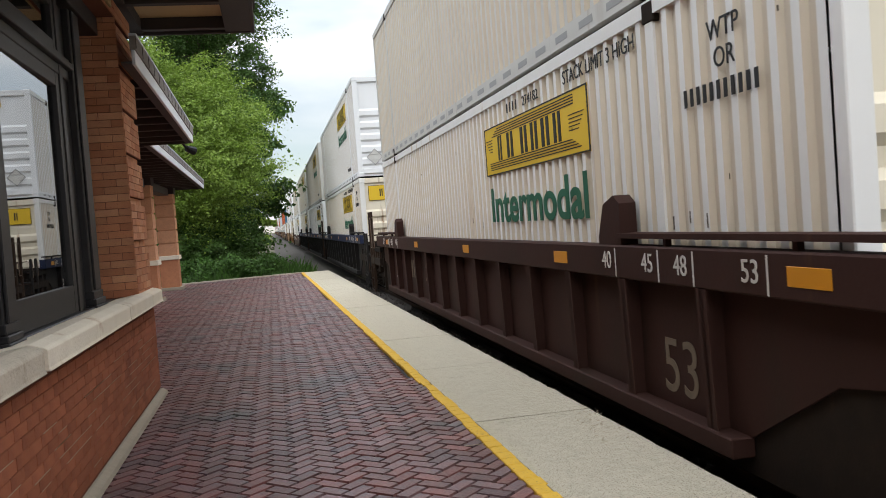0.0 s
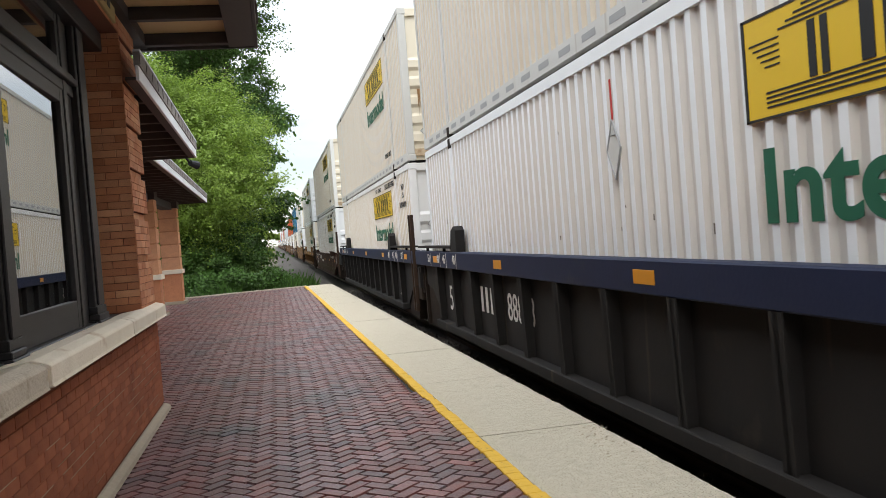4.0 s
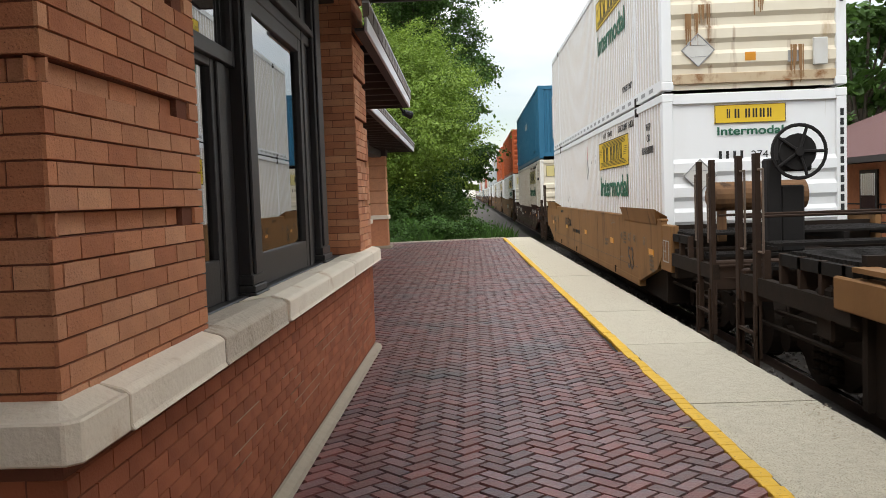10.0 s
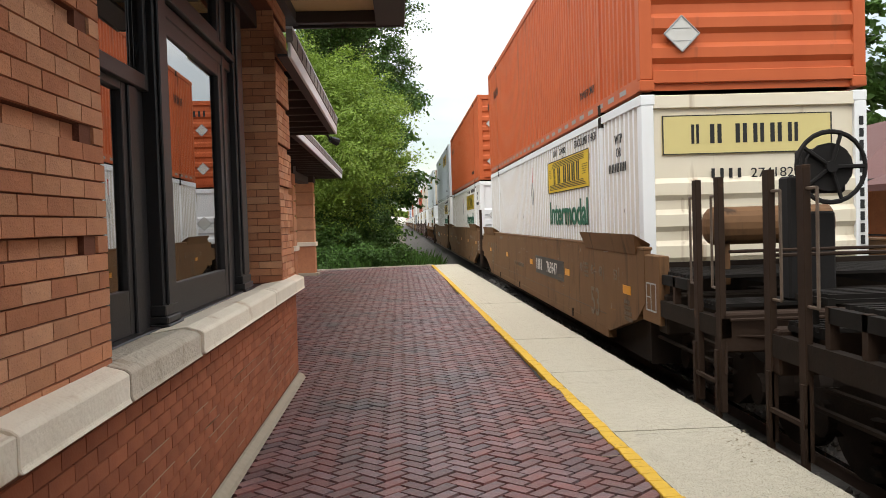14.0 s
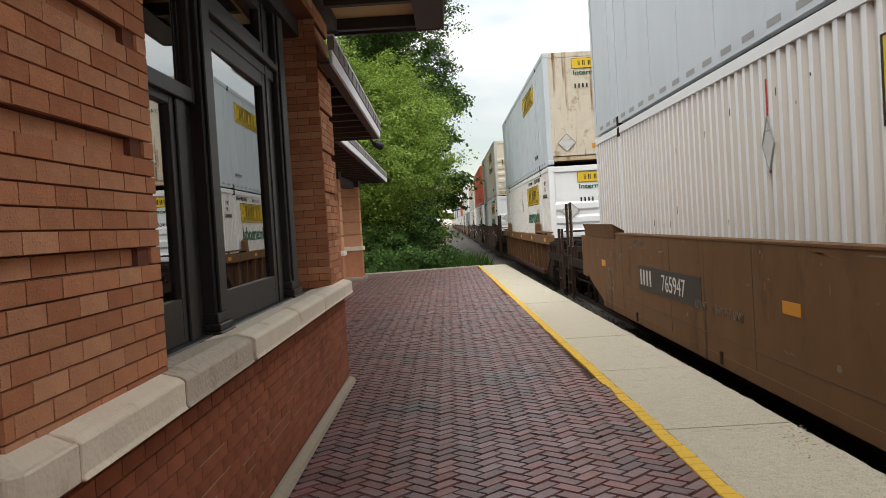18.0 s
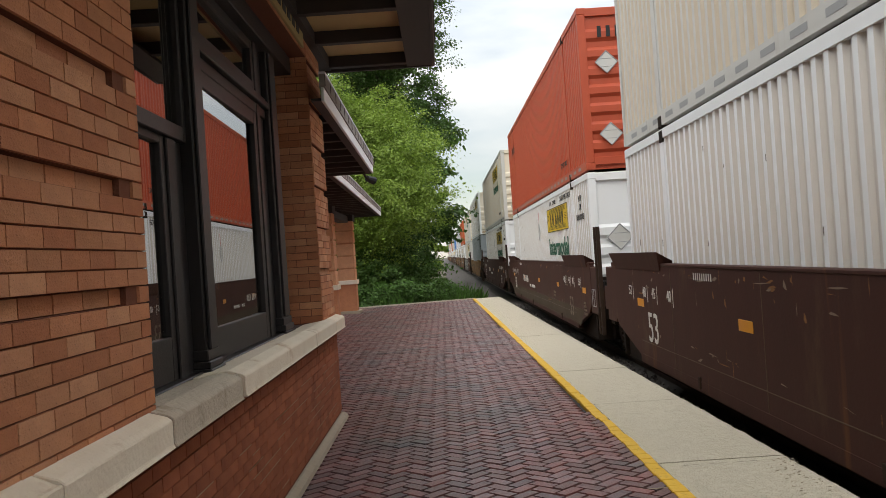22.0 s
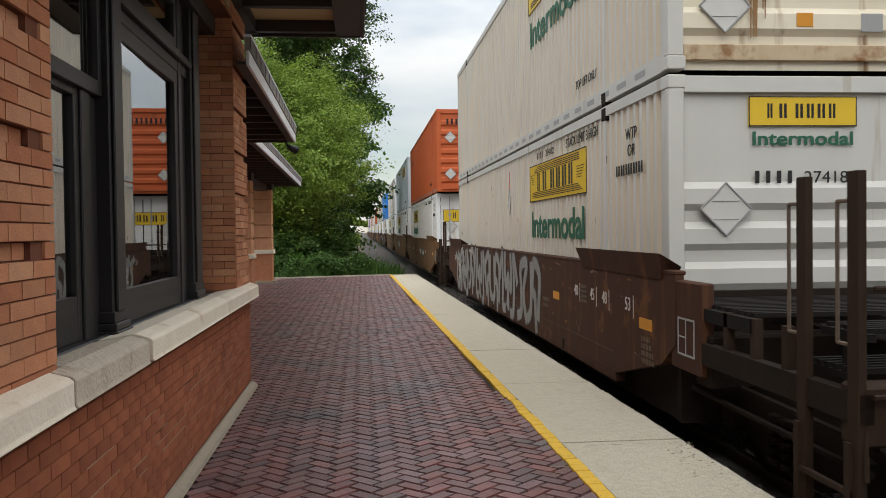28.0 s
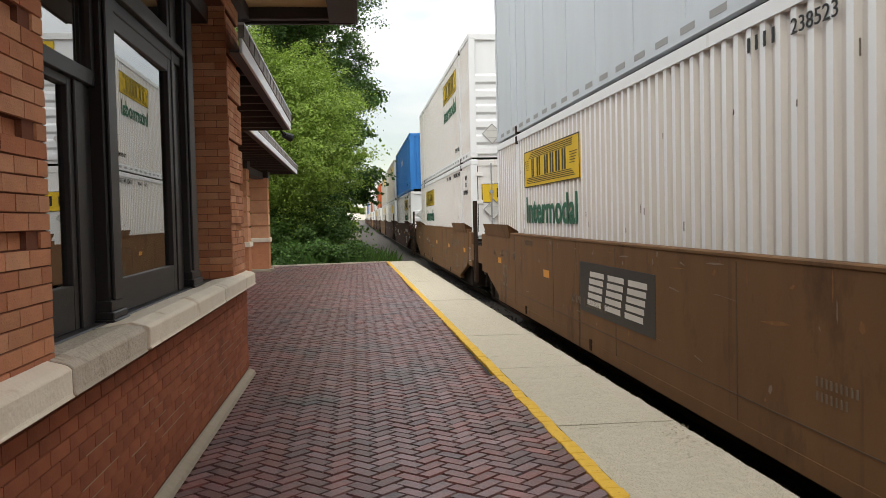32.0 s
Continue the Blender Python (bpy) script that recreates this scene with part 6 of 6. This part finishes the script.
    if spec.get("plate"):
        py = spec.get("plate_y", 5.3)
        tall = spec["plate"] == 3
        part("number_board", boxes((-1.4795, py - (1.24 if tall else 1.42), 0.84 if tall else 0.90, -1.475, py + (1.24 if tall else 1.42), 1.39 if tall else 1.22)), "board_black", car, "black board with pale marks")
        if tall:
            for k in range(3):
                bm = bmesh.new()
                y = py + 0.92 - 0.66 * k
                for q in range(5):
                    z = 0.93 + 0.078 * q
                    prism(bm, [(y - 0.03 * q, z), (y - 0.03 * q, z + 0.055), (y - 0.52 - 0.03 * q, z + 0.055), (y - 0.52 - 0.03 * q, z)], -1.4815, -1.479, "x")
                part("board_mark", bm, "white_ink", car, "slanted pale block of the owner's mark")
        else:
            bars(car, "side", -1.4795, py + 1.30, 0.97, 4, 0.2, 0.06, "white_ink")
            letter(spec["num"], 0.2, "white_ink", car, -1.4805, py - 0.32, 0.97, stretch=1.25)
    if spec.get("graffiti"):
        graffiti(car, *spec["graffiti"])
    car_end(car, True, near_gap, colour, top, spec.get("brake"), kind == "smooth", bool(spec.get("brake") or spec.get("graffiti")))
    car_end(car, False, far_gap, colour, top, False, kind == "smooth", True)
    return car


JB = "white corrugated shipping container with a yellow sign"
def lower_(body="clean_white", sign="small", **k):
    lab = {"clean_white": "clean white corrugated container with yellow sign", "white": JB, "stained": "white corrugated container streaked with brown stains", "rusty": "rust-spotted white corrugated container", "grey": "grey corrugated shipping container", "greywhite": "grey-white corrugated shipping container"}[body]
    if k.get("doors"):
        lab = lab.replace(" with yellow sign", "").replace("corrugated ", "") + " with end doors and yellow sign"
    return dict(body=body, sign=sign, label=lab + " in the wagon", **k)
def upper_(body, end=None, sign="small", **k):
    lab = {"white": "white corrugated container", "clean_white": "clean white corrugated container", "greywhite": "grey-white corrugated container", "palegrey": "pale blue-grey panelled container", "blue": "dark blue corrugated container", "brightblue": "bright blue corrugated container", "orange": "orange corrugated container", "red": "red-orange corrugated container"}[body]
    if end == "rust_panel":
        lab += " with a riveted rusty end"
    if end in ("cream",):
        lab += " with a rust-stained cream end"
    return dict(body=body, end=end or body, sign=sign, label=lab + " stacked on top", **k)
def well_(kind, paint, top, **k):
    lab = {"car_rust": "rust-blotched brown", "car_maroon": "maroon", "car_brown": "dark brown", "car_blue": "navy and black", "car_tan": "dusty tan", "car_mud": "mud-brown"}[paint]
    lab += " well wagon with " + ("ribbed sides" if kind == "rib" else "smooth plate sides")
    if k.get("graffiti"):
        lab += " and graffiti"
    return dict(well=kind, paint=paint, top=top, well_label=lab, **k)


TRAIN = [
    (3.45, well_("rib", "car_maroon", 1.60, num="208"), lower_("stained", shift=0.45, end="cream"), upper_("greywhite")),
    (25.0, well_("rib", "car_blue", 1.60, num="88868"), lower_("white", "big", num="251581", end="cream"), upper_("clean_white", num="256961")),
    (43.6, well_("rib", "car_blue", 1.60, num="88868"), lower_("clean_white"), upper_("greywhite", "cream")),
    (61.6, well_("rib", "car_blue", 1.60, num="88868"), lower_("stained"), upper_("greywhite", "cream")),
    (81.8, well_("smooth", "car_brown", 1.28, dusty=True, brake=True, num="72441"), lower_("clean_white", num="266295"), upper_("white", "cream", num="260967")),
    (103.6, well_("rib", "car_tan", 1.24, num="467"), lower_("white", num="284002", end="cream"), upper_("clean_white")),
    (126.7, well_("smooth", "car_tan", 1.46, brake=True), lower_("clean_white"), upper_("clean_white", "cream")),
    (148.9, well_("smooth", "car_brown", 1.29, dusty=True, num="71627", load="106 101"), lower_("rusty", "creambig", num="231439", end="cream"), upper_("blue")),
    (171.4, well_("smooth", "car_mud", 1.54, plate=9, brake=True, num="765947"), lower_("clean_white", "creambig", end="cream"), upper_("orange")),
    (191.2, well_("smooth", "car_mud", 1.62, num="765947"), lower_("clean_white"), upper_("orange")),
    (209.7, well_("smooth", "car_mud", 1.60, plate=9, plate_y=11.0, num="765947"), lower_("clean_white"), upper_("palegrey")),
    (233.0, well_("rib", "car_mud", 1.48, num="6584"), lower_("clean_white", num="296908"), upper_("palegrey", "rust_panel")),
    (256.4, well_("smooth", "car_brown", 1.65, graffiti=(1.0, 3.6, 0.5, 1.5, 5, False)), lower_("clean_white"), upper_("greywhite", "cream")),
    (275.7, well_("smooth", "car_brown", 1.63, dusty=True), lower_("clean_white"), upper_("red")),
    (295.9, well_("smooth", "car_brown", 1.62, num="253492"), lower_("clean_white"), upper_("greywhite", "cream")),
    (319.3, well_("smooth", "car_tan", 1.40), lower_("grey", ""), upper_("clean_white", "cream")),
    (342.6, well_("smooth", "car_rust", 1.54, graffiti=(4.6, 15.2, 0.5, 1.45, 9, True)), lower_("greywhite"), upper_("greywhite", "cream")),
    (365.4, well_("smooth", "car_mud", 1.58, plate=9, num="726368"), lower_("clean_white", "small", doors=True, end="stained", dy=0.46), upper_("orange")),
    (384.6, well_("smooth", "car_mud", 1.60, plate=3, plate_y=8.2), lower_("clean_white", "small", doors=True, end="stained", num="238523"), upper_("palegrey")),
    (404.6, well_("smooth", "car_mud", 1.60), lower_("clean_white", "small", doors=True, end="stained"), upper_("clean_white")),
    (428.0, well_("smooth", "car_brown", 1.6), lower_("clean_white"), upper_("brightblue")),
    (447.5, well_("smooth", "car_brown", 1.6), lower_("clean_white"), upper_("greywhite")),
    (466.5, well_("smooth", "car_mud", 1.6), lower_("clean_white"), upper_("greywhite")),
    (489.5, well_("smooth", "car_brown", 1.6), lower_("clean_white"), upper_("orange")),
    (508.5, well_("smooth", "car_brown", 1.6), lower_("greywhite"), upper_("clean_white")),
    (532.0, well_("smooth", "car_tan", 1.6), lower_("clean_white"), upper_("greywhite", "cream")),
    (551.0, well_("smooth", "car_brown", 1.6), lower_("clean_white"), upper_("red")),
    (570.0, well_("smooth", "car_mud", 1.6), lower_("greywhite"), upper_("white")),
    (593.0, well_("smooth", "car_brown", 1.6), lower_("clean_white"), upper_("greywhite")),
    (612.0, well_("smooth", "car_brown", 1.6), lower_("clean_white"), upper_("brightblue")),
    (635.0, well_("smooth", "car_mud", 1.6), lower_("white"), upper_("orange")),
    (654.0, well_("smooth", "car_brown", 1.6), lower_("clean_white"), upper_("greywhite")),
    (677.0, well_("smooth", "car_brown", 1.6), lower_("clean_white"), upper_("clean_white")),
    (700.0, well_("smooth", "car_tan", 1.6), lower_("white"), upper_("red")),
]
MOVING = []
SMALL = {"lettering", "marking_bar", "tick", "grab_iron", "weld_seam", "jacking_pad", "card_holder", "corner_casting", "lift_casting", "sign_mark", "spring", "axle", "holder_frame", "rail_mark", "rust_run", "scuff_mark", "scrape_mark", "rivet", "brake_pipe", "deck_bracket", "uncoupling_lever"}


SPARE = []


def strip_small(ob):
    """Far wagons keep their large parts only."""
    for ch in ob.children_recursive:
        if ch.name.split(".")[0] in SMALL:
            SPARE.append(ch)


for i, (s, w, lo, up) in enumerate(TRAIN):
    near_gap = s - TRAIN[i - 1][0] - CL if i else 5.6
    far_gap = TRAIN[i + 1][0] - s - CL if i + 1 < len(TRAIN) else 5.6
    MOVING.append((well_car(w, near_gap, far_gap), s, 0.0))
    MOVING.append((container(lo, s, False), s + lo.get("dy", 0.0), LOWER_Z))
    MOVING.append((container(up, s, True), s, UPPER_Z))
    if i > 20:
        for q in MOVING[-3:]:
            strip_small(q[0])
bpy.data.batch_remove(SPARE)


# ---- trees, weeds and what lies beyond ----
def leaf_cloud(blobs, count, size, seed, spray=0.5, flat=0.42, per=110):
    """Leaves gathered in small drooping sprays, and the sprays in lumpy crowns: rows of centre, radii."""
    rng = np.random.default_rng(seed)
    vol = np.array([b[3] * b[4] * b[5] for b in blobs]) ** 0.8
    k = max(8, count // per)
    B = np.array(blobs)[rng.choice(len(blobs), k, p=vol / vol.sum())]
    d = rng.normal(size=(k, 3)) + [0, 0, 0.15]
    d /= np.linalg.norm(d, axis=1, keepdims=True)
    r = 0.92 * (0.35 + 0.65 * rng.random(k) ** 0.5) * (1 + 0.07 * rng.normal(size=k))
    centre = B[:, :3] + d * r[:, None] * B[:, 3:6]
    w = spray * (0.55 + 0.8 * rng.random(k))
    own = rng.integers(0, k, count)
    off = np.clip(rng.normal(size=(count, 3)), -1.5, 1.5) * [0.55, 0.55, 0.55 * flat]
    reach = rng.random(count)[:, None] * d[own] * [0.9, 0.9, 0.35]
    c = centre[own] + (off * (1.1 - 0.6 * rng.random(count)[:, None]) + reach) * w[own][:, None]
    c[:, 2] -= 0.35 * w[own] * (off[:, 0] ** 2 + off[:, 1] ** 2)
    n = 0.5 * d[own] + 0.55 * rng.normal(size=(count, 3)) + [0, 0, 0.75]
    n /= np.linalg.norm(n, axis=1, keepdims=True)
    t = np.cross(n, rng.normal(size=(count, 3)))
    t /= np.linalg.norm(t, axis=1, keepdims=True)
    u = np.cross(n, t)
    s = size * (0.6 + 0.8 * rng.random(count))[:, None]
    v = np.stack([c - t * s * 0.5, c + u * s * 0.42 - n * s * 0.08, c + t * s * 0.6 - n * s * 0.25, c - u * s * 0.42 - n * s * 0.08], 1).reshape(-1, 3)
    me = bpy.data.meshes.new("leaves")
    me.vertices.add(len(v))
    me.vertices.foreach_set("co", v.ravel())
    me.loops.add(len(v))
    me.loops.foreach_set("vertex_index", np.arange(len(v)))
    me.polygons.add(count)
    me.polygons.foreach_set("loop_start", np.arange(count) * 4)
    me.update(calc_edges=True)
    return me


def tree(x, y, z, blobs, mat, count, size, seed, label, trunk_r=0.22, trunk_h=4.0, spray=0.8):
    t = thing("tree", label, "tree", at=pose(x, y, z))
    bm = bmesh.new()
    rod(bm, (0, 0, 0), (0.05, 0.1, trunk_h), trunk_r, 10, trunk_r * 0.6)
    rng = random.Random(seed)
    for b in blobs:
        rod(bm, (0.05, 0.1, trunk_h * rng.uniform(0.45, 0.95)), (b[0] * 0.85, b[1] * 0.85, b[2]), trunk_r * 0.32, 6, trunk_r * 0.08)
    part("trunk", bm, "bark", t)
    me = leaf_cloud(blobs, count, size, seed, spray)
    me.materials.append(M[mat])
    part("crown", me, mat, t)
    return t


def crown(h0, h1, r, n, seed, lean=(0, 0)):
    rng = random.Random(seed)
    out = []
    for k in range(n):
        f = (k + 0.5) / n
        z = h0 + (h1 - h0) * f
        w = r * (0.55 + 0.6 * math.sin(math.pi * min(1, f * 0.85 + 0.12)))
        a = rng.uniform(0, 6.28)
        q = rng.uniform(0.2, 0.75) * w
        rr = rng.uniform(0.42, 0.7) * w
        out.append((q * math.cos(a) + lean[0] * f, q * math.sin(a) + lean[1] * f, z, rr, rr, rr * rng.uniform(0.55, 0.8)))
    return out


tree(-4.6, 38.5, -0.6, crown(1.4, 10.2, 3.9, 34, 3), "leaf_light", 210000, 0.085, 3, "light green maple tree in full summer leaf", spray=0.68)
elm = []
_r = random.Random(8)
for k in range(40):
    zz = 2.5 + 18.5 * k / 39
    right = 4.3 + 0.17 * zz + _r.uniform(-0.7, 0.2)
    rr = _r.uniform(1.3, 2.1)
    elm.append((right - rr - (k % 3) * 2.0, _r.uniform(-2, 2), zz, rr, rr, rr * 0.75))
tree(-5.3, 47, -0.6, elm, "leaf_dark", 170000, 0.115, 8, "tall dark green elm tree behind the maple", 0.3, 8, spray=0.75)
tree(-4.0, 58, -0.6, crown(1.0, 16, 4.5, 26, 12), "leaf_dark", 34000, 0.25, 12, "dark green tree beside the railway", 0.3, 7)
tree(-5, 72, -0.6, crown(1.0, 15, 5.0, 22, 15), "leaf_light", 16000, 0.4, 15, "light green tree beside the railway", 0.3, 6)
for k in range(9):
    tree(-6.5 - 1.2 * k, 90 + 26 * k, -0.6, crown(1, 13 + (k % 3) * 2, 6, 16, 30 + k), "leaf_dark" if k % 2 else "leaf_light", 7000, 0.7, 30 + k, "distant leafy tree along the railway", 0.35, 6)
for x, y, r, s, m in ((-3.4, 35.3, 1.5, 21, "leaf_dark"), (-1.8, 37.0, 1.3, 22, "leaf_dark"), (-5.2, 36.2, 1.9, 23, "leaf_dark"), (-2.2, 42, 1.2, 24, "leaf_light")):
    b = thing("bush", "dense dark green bush at the platform end", "bush", at=pose(x, y, -0.6))
    bm = bmesh.new()
    rod(bm, (0, 0, 0), (0.05, 0, 1.2), 0.06, 6, 0.03)
    part("stem", bm, "bark", b)
    me = leaf_cloud(crown(0.4, 2.6, r, 9, s), 12000, 0.10, s)
    me.materials.append(M[m])
    part("leaves", me, m, b)
for x, y, r, s in ((-3.3, 32.6, 0.9, 41), (-2.2, 32.9, 1.0, 42), (-1.2, 32.7, 0.8, 43), (-0.4, 33.3, 0.7, 44), (-2.8, 33.8, 1.1, 45), (-1.7, 34.2, 1.0, 46)):
    b = thing("weed_clump", "leafy green weed clump beyond the platform kerb", "weeds", at=pose(x, y, -0.6))
    me = leaf_cloud(crown(0.15, 1.25, r, 7, s), 3500, 0.09, s)
    me.materials.append(M["weed"])
    part("leaves", me, "weed", b)
# trees beyond the far platform
for x, y, h, s in ((15, 34, 11, 51), (22, 26, 10, 52), (19, 46, 13, 53), (27, 40, 12, 54), (32, 22, 11, 55), (17, 66, 13, 56), (24, 85, 14, 57)):
    tree(x, y, -0.6, crown(1.5, h, 4.2, 20, s), "leaf_dark", 15000, 0.32, s, "leafy green tree beyond the far platform", 0.28, 5)


def blades(n, xr, yr, h, w, seed, mat, name, label, cat):
    rng = random.Random(seed)
    vs, fs = [], []
    for k in range(n):
        x, y = rng.uniform(*xr), rng.uniform(*yr)
        a = rng.uniform(0, 6.28)
        hh = h * rng.uniform(0.4, 1.1) * (0.6 + 0.5 * noise.noise((x * 0.9, y * 0.9, 1)))
        dx, dy = math.cos(a) * w, math.sin(a) * w
        lx, ly = rng.uniform(-0.4, 0.4) * hh, rng.uniform(-0.4, 0.4) * hh
        b = len(vs)
        vs += [(x - dx, y - dy, -0.62), (x + dx, y + dy, -0.62), (x + dx + lx * 0.4, y + dy + ly * 0.4, -0.62 + hh * 0.6), (x + lx, y + ly, -0.62 + hh), (x - dx + lx * 0.4, y - dy + ly * 0.4, -0.62 + hh * 0.6)]
        fs.append((b, b + 1, b + 2, b + 3, b + 4))
    me = bpy.data.meshes.new(name)
    me.from_pydata(vs, [], fs)
    me.materials.append(M[mat])
    tagged(new(name, me), label, cat, kind="stuff")


blades(9000, (-4.5, 1.3), (31.6, 37), 1.25, 0.03, 71, "weed", "weeds", "tall green weeds beyond the platform end", "weeds")
blades(9000, (-1.9, 0.1), (35, 75), 0.7, 0.02, 72, "grass", "grass", "bright green uncut grass beside the tracks", "grass")

# fence posts and a parked car behind the columns
fence = thing("iron_fence", "black iron fence by the platform end", "fence")
for k in range(7):
    part("post", boxes((-4.6 - 0.9 * k, 31.2, -0.62, -4.54 - 0.9 * k, 31.26, 1.3)), "black_metal", fence)
for z in (0.2, 1.15):
    part("rail", boxes((-10.2, 31.21, z, -4.54, 31.25, z + 0.05)), "black_metal", fence)


def parked_car(m, mat, label):
    c = thing("parked_car", label, "car", at=m)
    bm = bmesh.new()
    prism(bm, [(-2.2, 0.3), (-2.25, 0.75), (-1.5, 0.9), (-0.8, 1.42), (0.9, 1.45), (1.7, 0.98), (2.2, 0.9), (2.25, 0.35)], -0.88, 0.88, "x")
    bmesh.ops.bevel(bm, geom=list(bm.edges), offset=0.06, segments=2, affect="EDGES")
    part("body", bm, mat, c)
    bm = bmesh.new()
    prism(bm, [(-1.35, 0.95), (-0.78, 1.37), (0.85, 1.39), (1.45, 0.99)], -0.89, 0.89, "x")
    part("side_window", bm, "black_metal", c)
    for x in (-0.8, 0.8):
        for y in (-1.4, 1.4):
            bm = bmesh.new()
            rod(bm, (x - 0.11, y, 0.33), (x + 0.11, y, 0.33), 0.33, 18)
            wh = part("wheel", bm, "tyre", c)
            bm = bmesh.new()
            rod(bm, (x - 0.115, y, 0.33), (x + 0.115, y, 0.33), 0.2, 14)
            part("rim", bm, "sticker_grey", wh)
    return c


parked_car(pose(-6.6, 45, -0.6, 0, 0, 80), "car_white", "white car parked behind the trees")
parked_car(pose(-7.6, 52, -0.6, 0, 0, 85), "car_silver", "blue-grey car parked behind the trees")
bm = bmesh.new()
box(bm, -30, 40, -0.62, -4.5, 60, -0.60)
solid("parking_lot", bm, "asphalt", "grey asphalt parking lot behind the trees", "parking lot")

# the shelter on the far platform
bm = bmesh.new()
box(bm, 9.6, -10, -0.62, 20, 60, -0.12)
solid("far_platform", bm, "old_concrete", "low concrete platform across the tracks", "platform")
shelter = thing("far_shelter", "brick station shelter with a red-brown hipped shingle roof", "shelter")
part("wall", boxes((11.2, 20.5, -0.12, 15.5, 31, 2.1)), "brick", shelter)
bm = bmesh.new()
bv = [bm.verts.new(p) for p in ((9.8, 18.6, 2.22), (17.6, 18.6, 2.22), (17.6, 33, 2.22), (9.8, 33, 2.22), (13.4, 22.4, 4.0), (13.9, 29, 4.0))]
for f in ((0, 1, 4), (1, 2, 5, 4), (2, 3, 5), (3, 0, 4, 5), (3, 2, 1, 0)):
    bm.faces.new([bv[q] for q in f])
part("roof", bm, "red_shingle", shelter)
part("front_fascia", boxes((9.8, 18.6, 2.06, 9.85, 33, 2.22)), "eave_paint", shelter)
part("end_fascia", boxes((9.85, 18.6, 2.06, 17.6, 18.65, 2.22)), "eave_paint", shelter)
for y in (21.5, 24.5, 27.5):
    w_ = part("shelter_window", boxes((11.14, y, 0.7, 11.19, y + 1.1, 1.9)), "window_paint", shelter)
    part("pane", boxes((11.125, y + 0.1, 0.8, 11.139, y + 1.0, 1.8)), "glass", w_)
canopy = thing("far_canopy", "long low platform canopy with red-brown shingles on dark posts", "canopy")
bm = bmesh.new()
prism(bm, [(9.8, 1.92), (9.8, 2.06), (12.3, 2.92), (14.8, 2.06), (14.8, 1.92), (12.3, 2.78)], -4, 18.5, "y")
part("canopy_roof", bm, "red_shingle", canopy)
part("canopy_beam", boxes((12.2, -4, 1.86, 12.4, 18.4, 2.1)), "eave_paint", canopy)
for y in (1, 5.5, 10, 14.5, 18):
    part("canopy_post", boxes((12.2, y, -0.12, 12.4, y + 0.2, 1.86), bevel=0.02), "eave_paint", canopy)
    bm = bmesh.new()
    rod(bm, (12.3, y + 0.1, 1.2), (11.2, y + 0.1, 2.3), 0.05, 6)
    rod(bm, (12.3, y + 0.1, 1.2), (13.4, y + 0.1, 2.3), 0.05, 6)
    part("post_brace", bm, "eave_paint", canopy)
flag = thing("flag", "small striped red and white flag with a blue corner", "flag", at=pose(13.0, 17.2, 0.0))
bm = bmesh.new()
rod(bm, (0, 0, 2.3), (0, 0.9, 2.0), 0.015, 6)
part("flag_pole", bm, "white_ink", flag)
for k in range(7):
    part("red_stripe" if k % 2 == 0 else "white_stripe", boxes((-0.01 * (k % 2), 0.15 + 0.09 * k, 0.75 + 0.03 * (k % 3), 0.01, 0.24 + 0.09 * k, 2.05)), "red_ink" if k % 2 == 0 else "placard", flag)
part("blue_corner", boxes((-0.016, 0.15, 1.6, 0.016, 0.5, 2.06)), "car_blue", flag)
parked_car(pose(21, 20, -0.6, 0, 0, 100), "car_white", "white car parked beyond the far platform")
parked_car(pose(22, 25.5, -0.6, 0, 0, 95), "car_silver", "blue-grey car parked beyond the far platform")
railing = thing("platform_railing", "black railing along the far platform", "railing")
for k in range(26):
    part("post", shared("rpost", lambda: mesh_of("post", boxes((-0.02, -0.02, -0.12, 0.02, 0.02, 0.95)), "black_metal")), "black_metal", railing).location = (11.2, 4 + 1.2 * k, 0)
for z in (0.4, 0.9):
    part("rail", boxes((11.18, 4, z, 11.22, 34, z + 0.04)), "black_metal", railing)

# ---- the single bricks and pavers ----
for m in NEAR_PAVERS:
    o = new("paver", pv_me)
    o.parent = platform
    o.matrix_basis = m
for owner, x, y, z, me_ in PART_BRICKS:
    o = new("brick", me_)
    o.parent = owner
    o.location = (x, y, z)


# ---- what moves: the train rolls towards the camera ----
RUN = [(0, 0.0), (2, 22.81), (4, 45.48), (6, 68.18), (8, 91.06), (10, 114.24), (12, 137.85), (14, 161.8), (16, 186.02), (18, 210.54),
       (20, 235.36), (22, 260.39), (24, 285.5), (26, 310.52), (28, 335.3), (30, 359.94), (32, 384.56)]


def motions():
    for ob, s, z in MOVING:
        walk(ob, [(t, pose(TRACK_X, s - d, RAIL_Z + z)) for t, d in RUN])


motions()
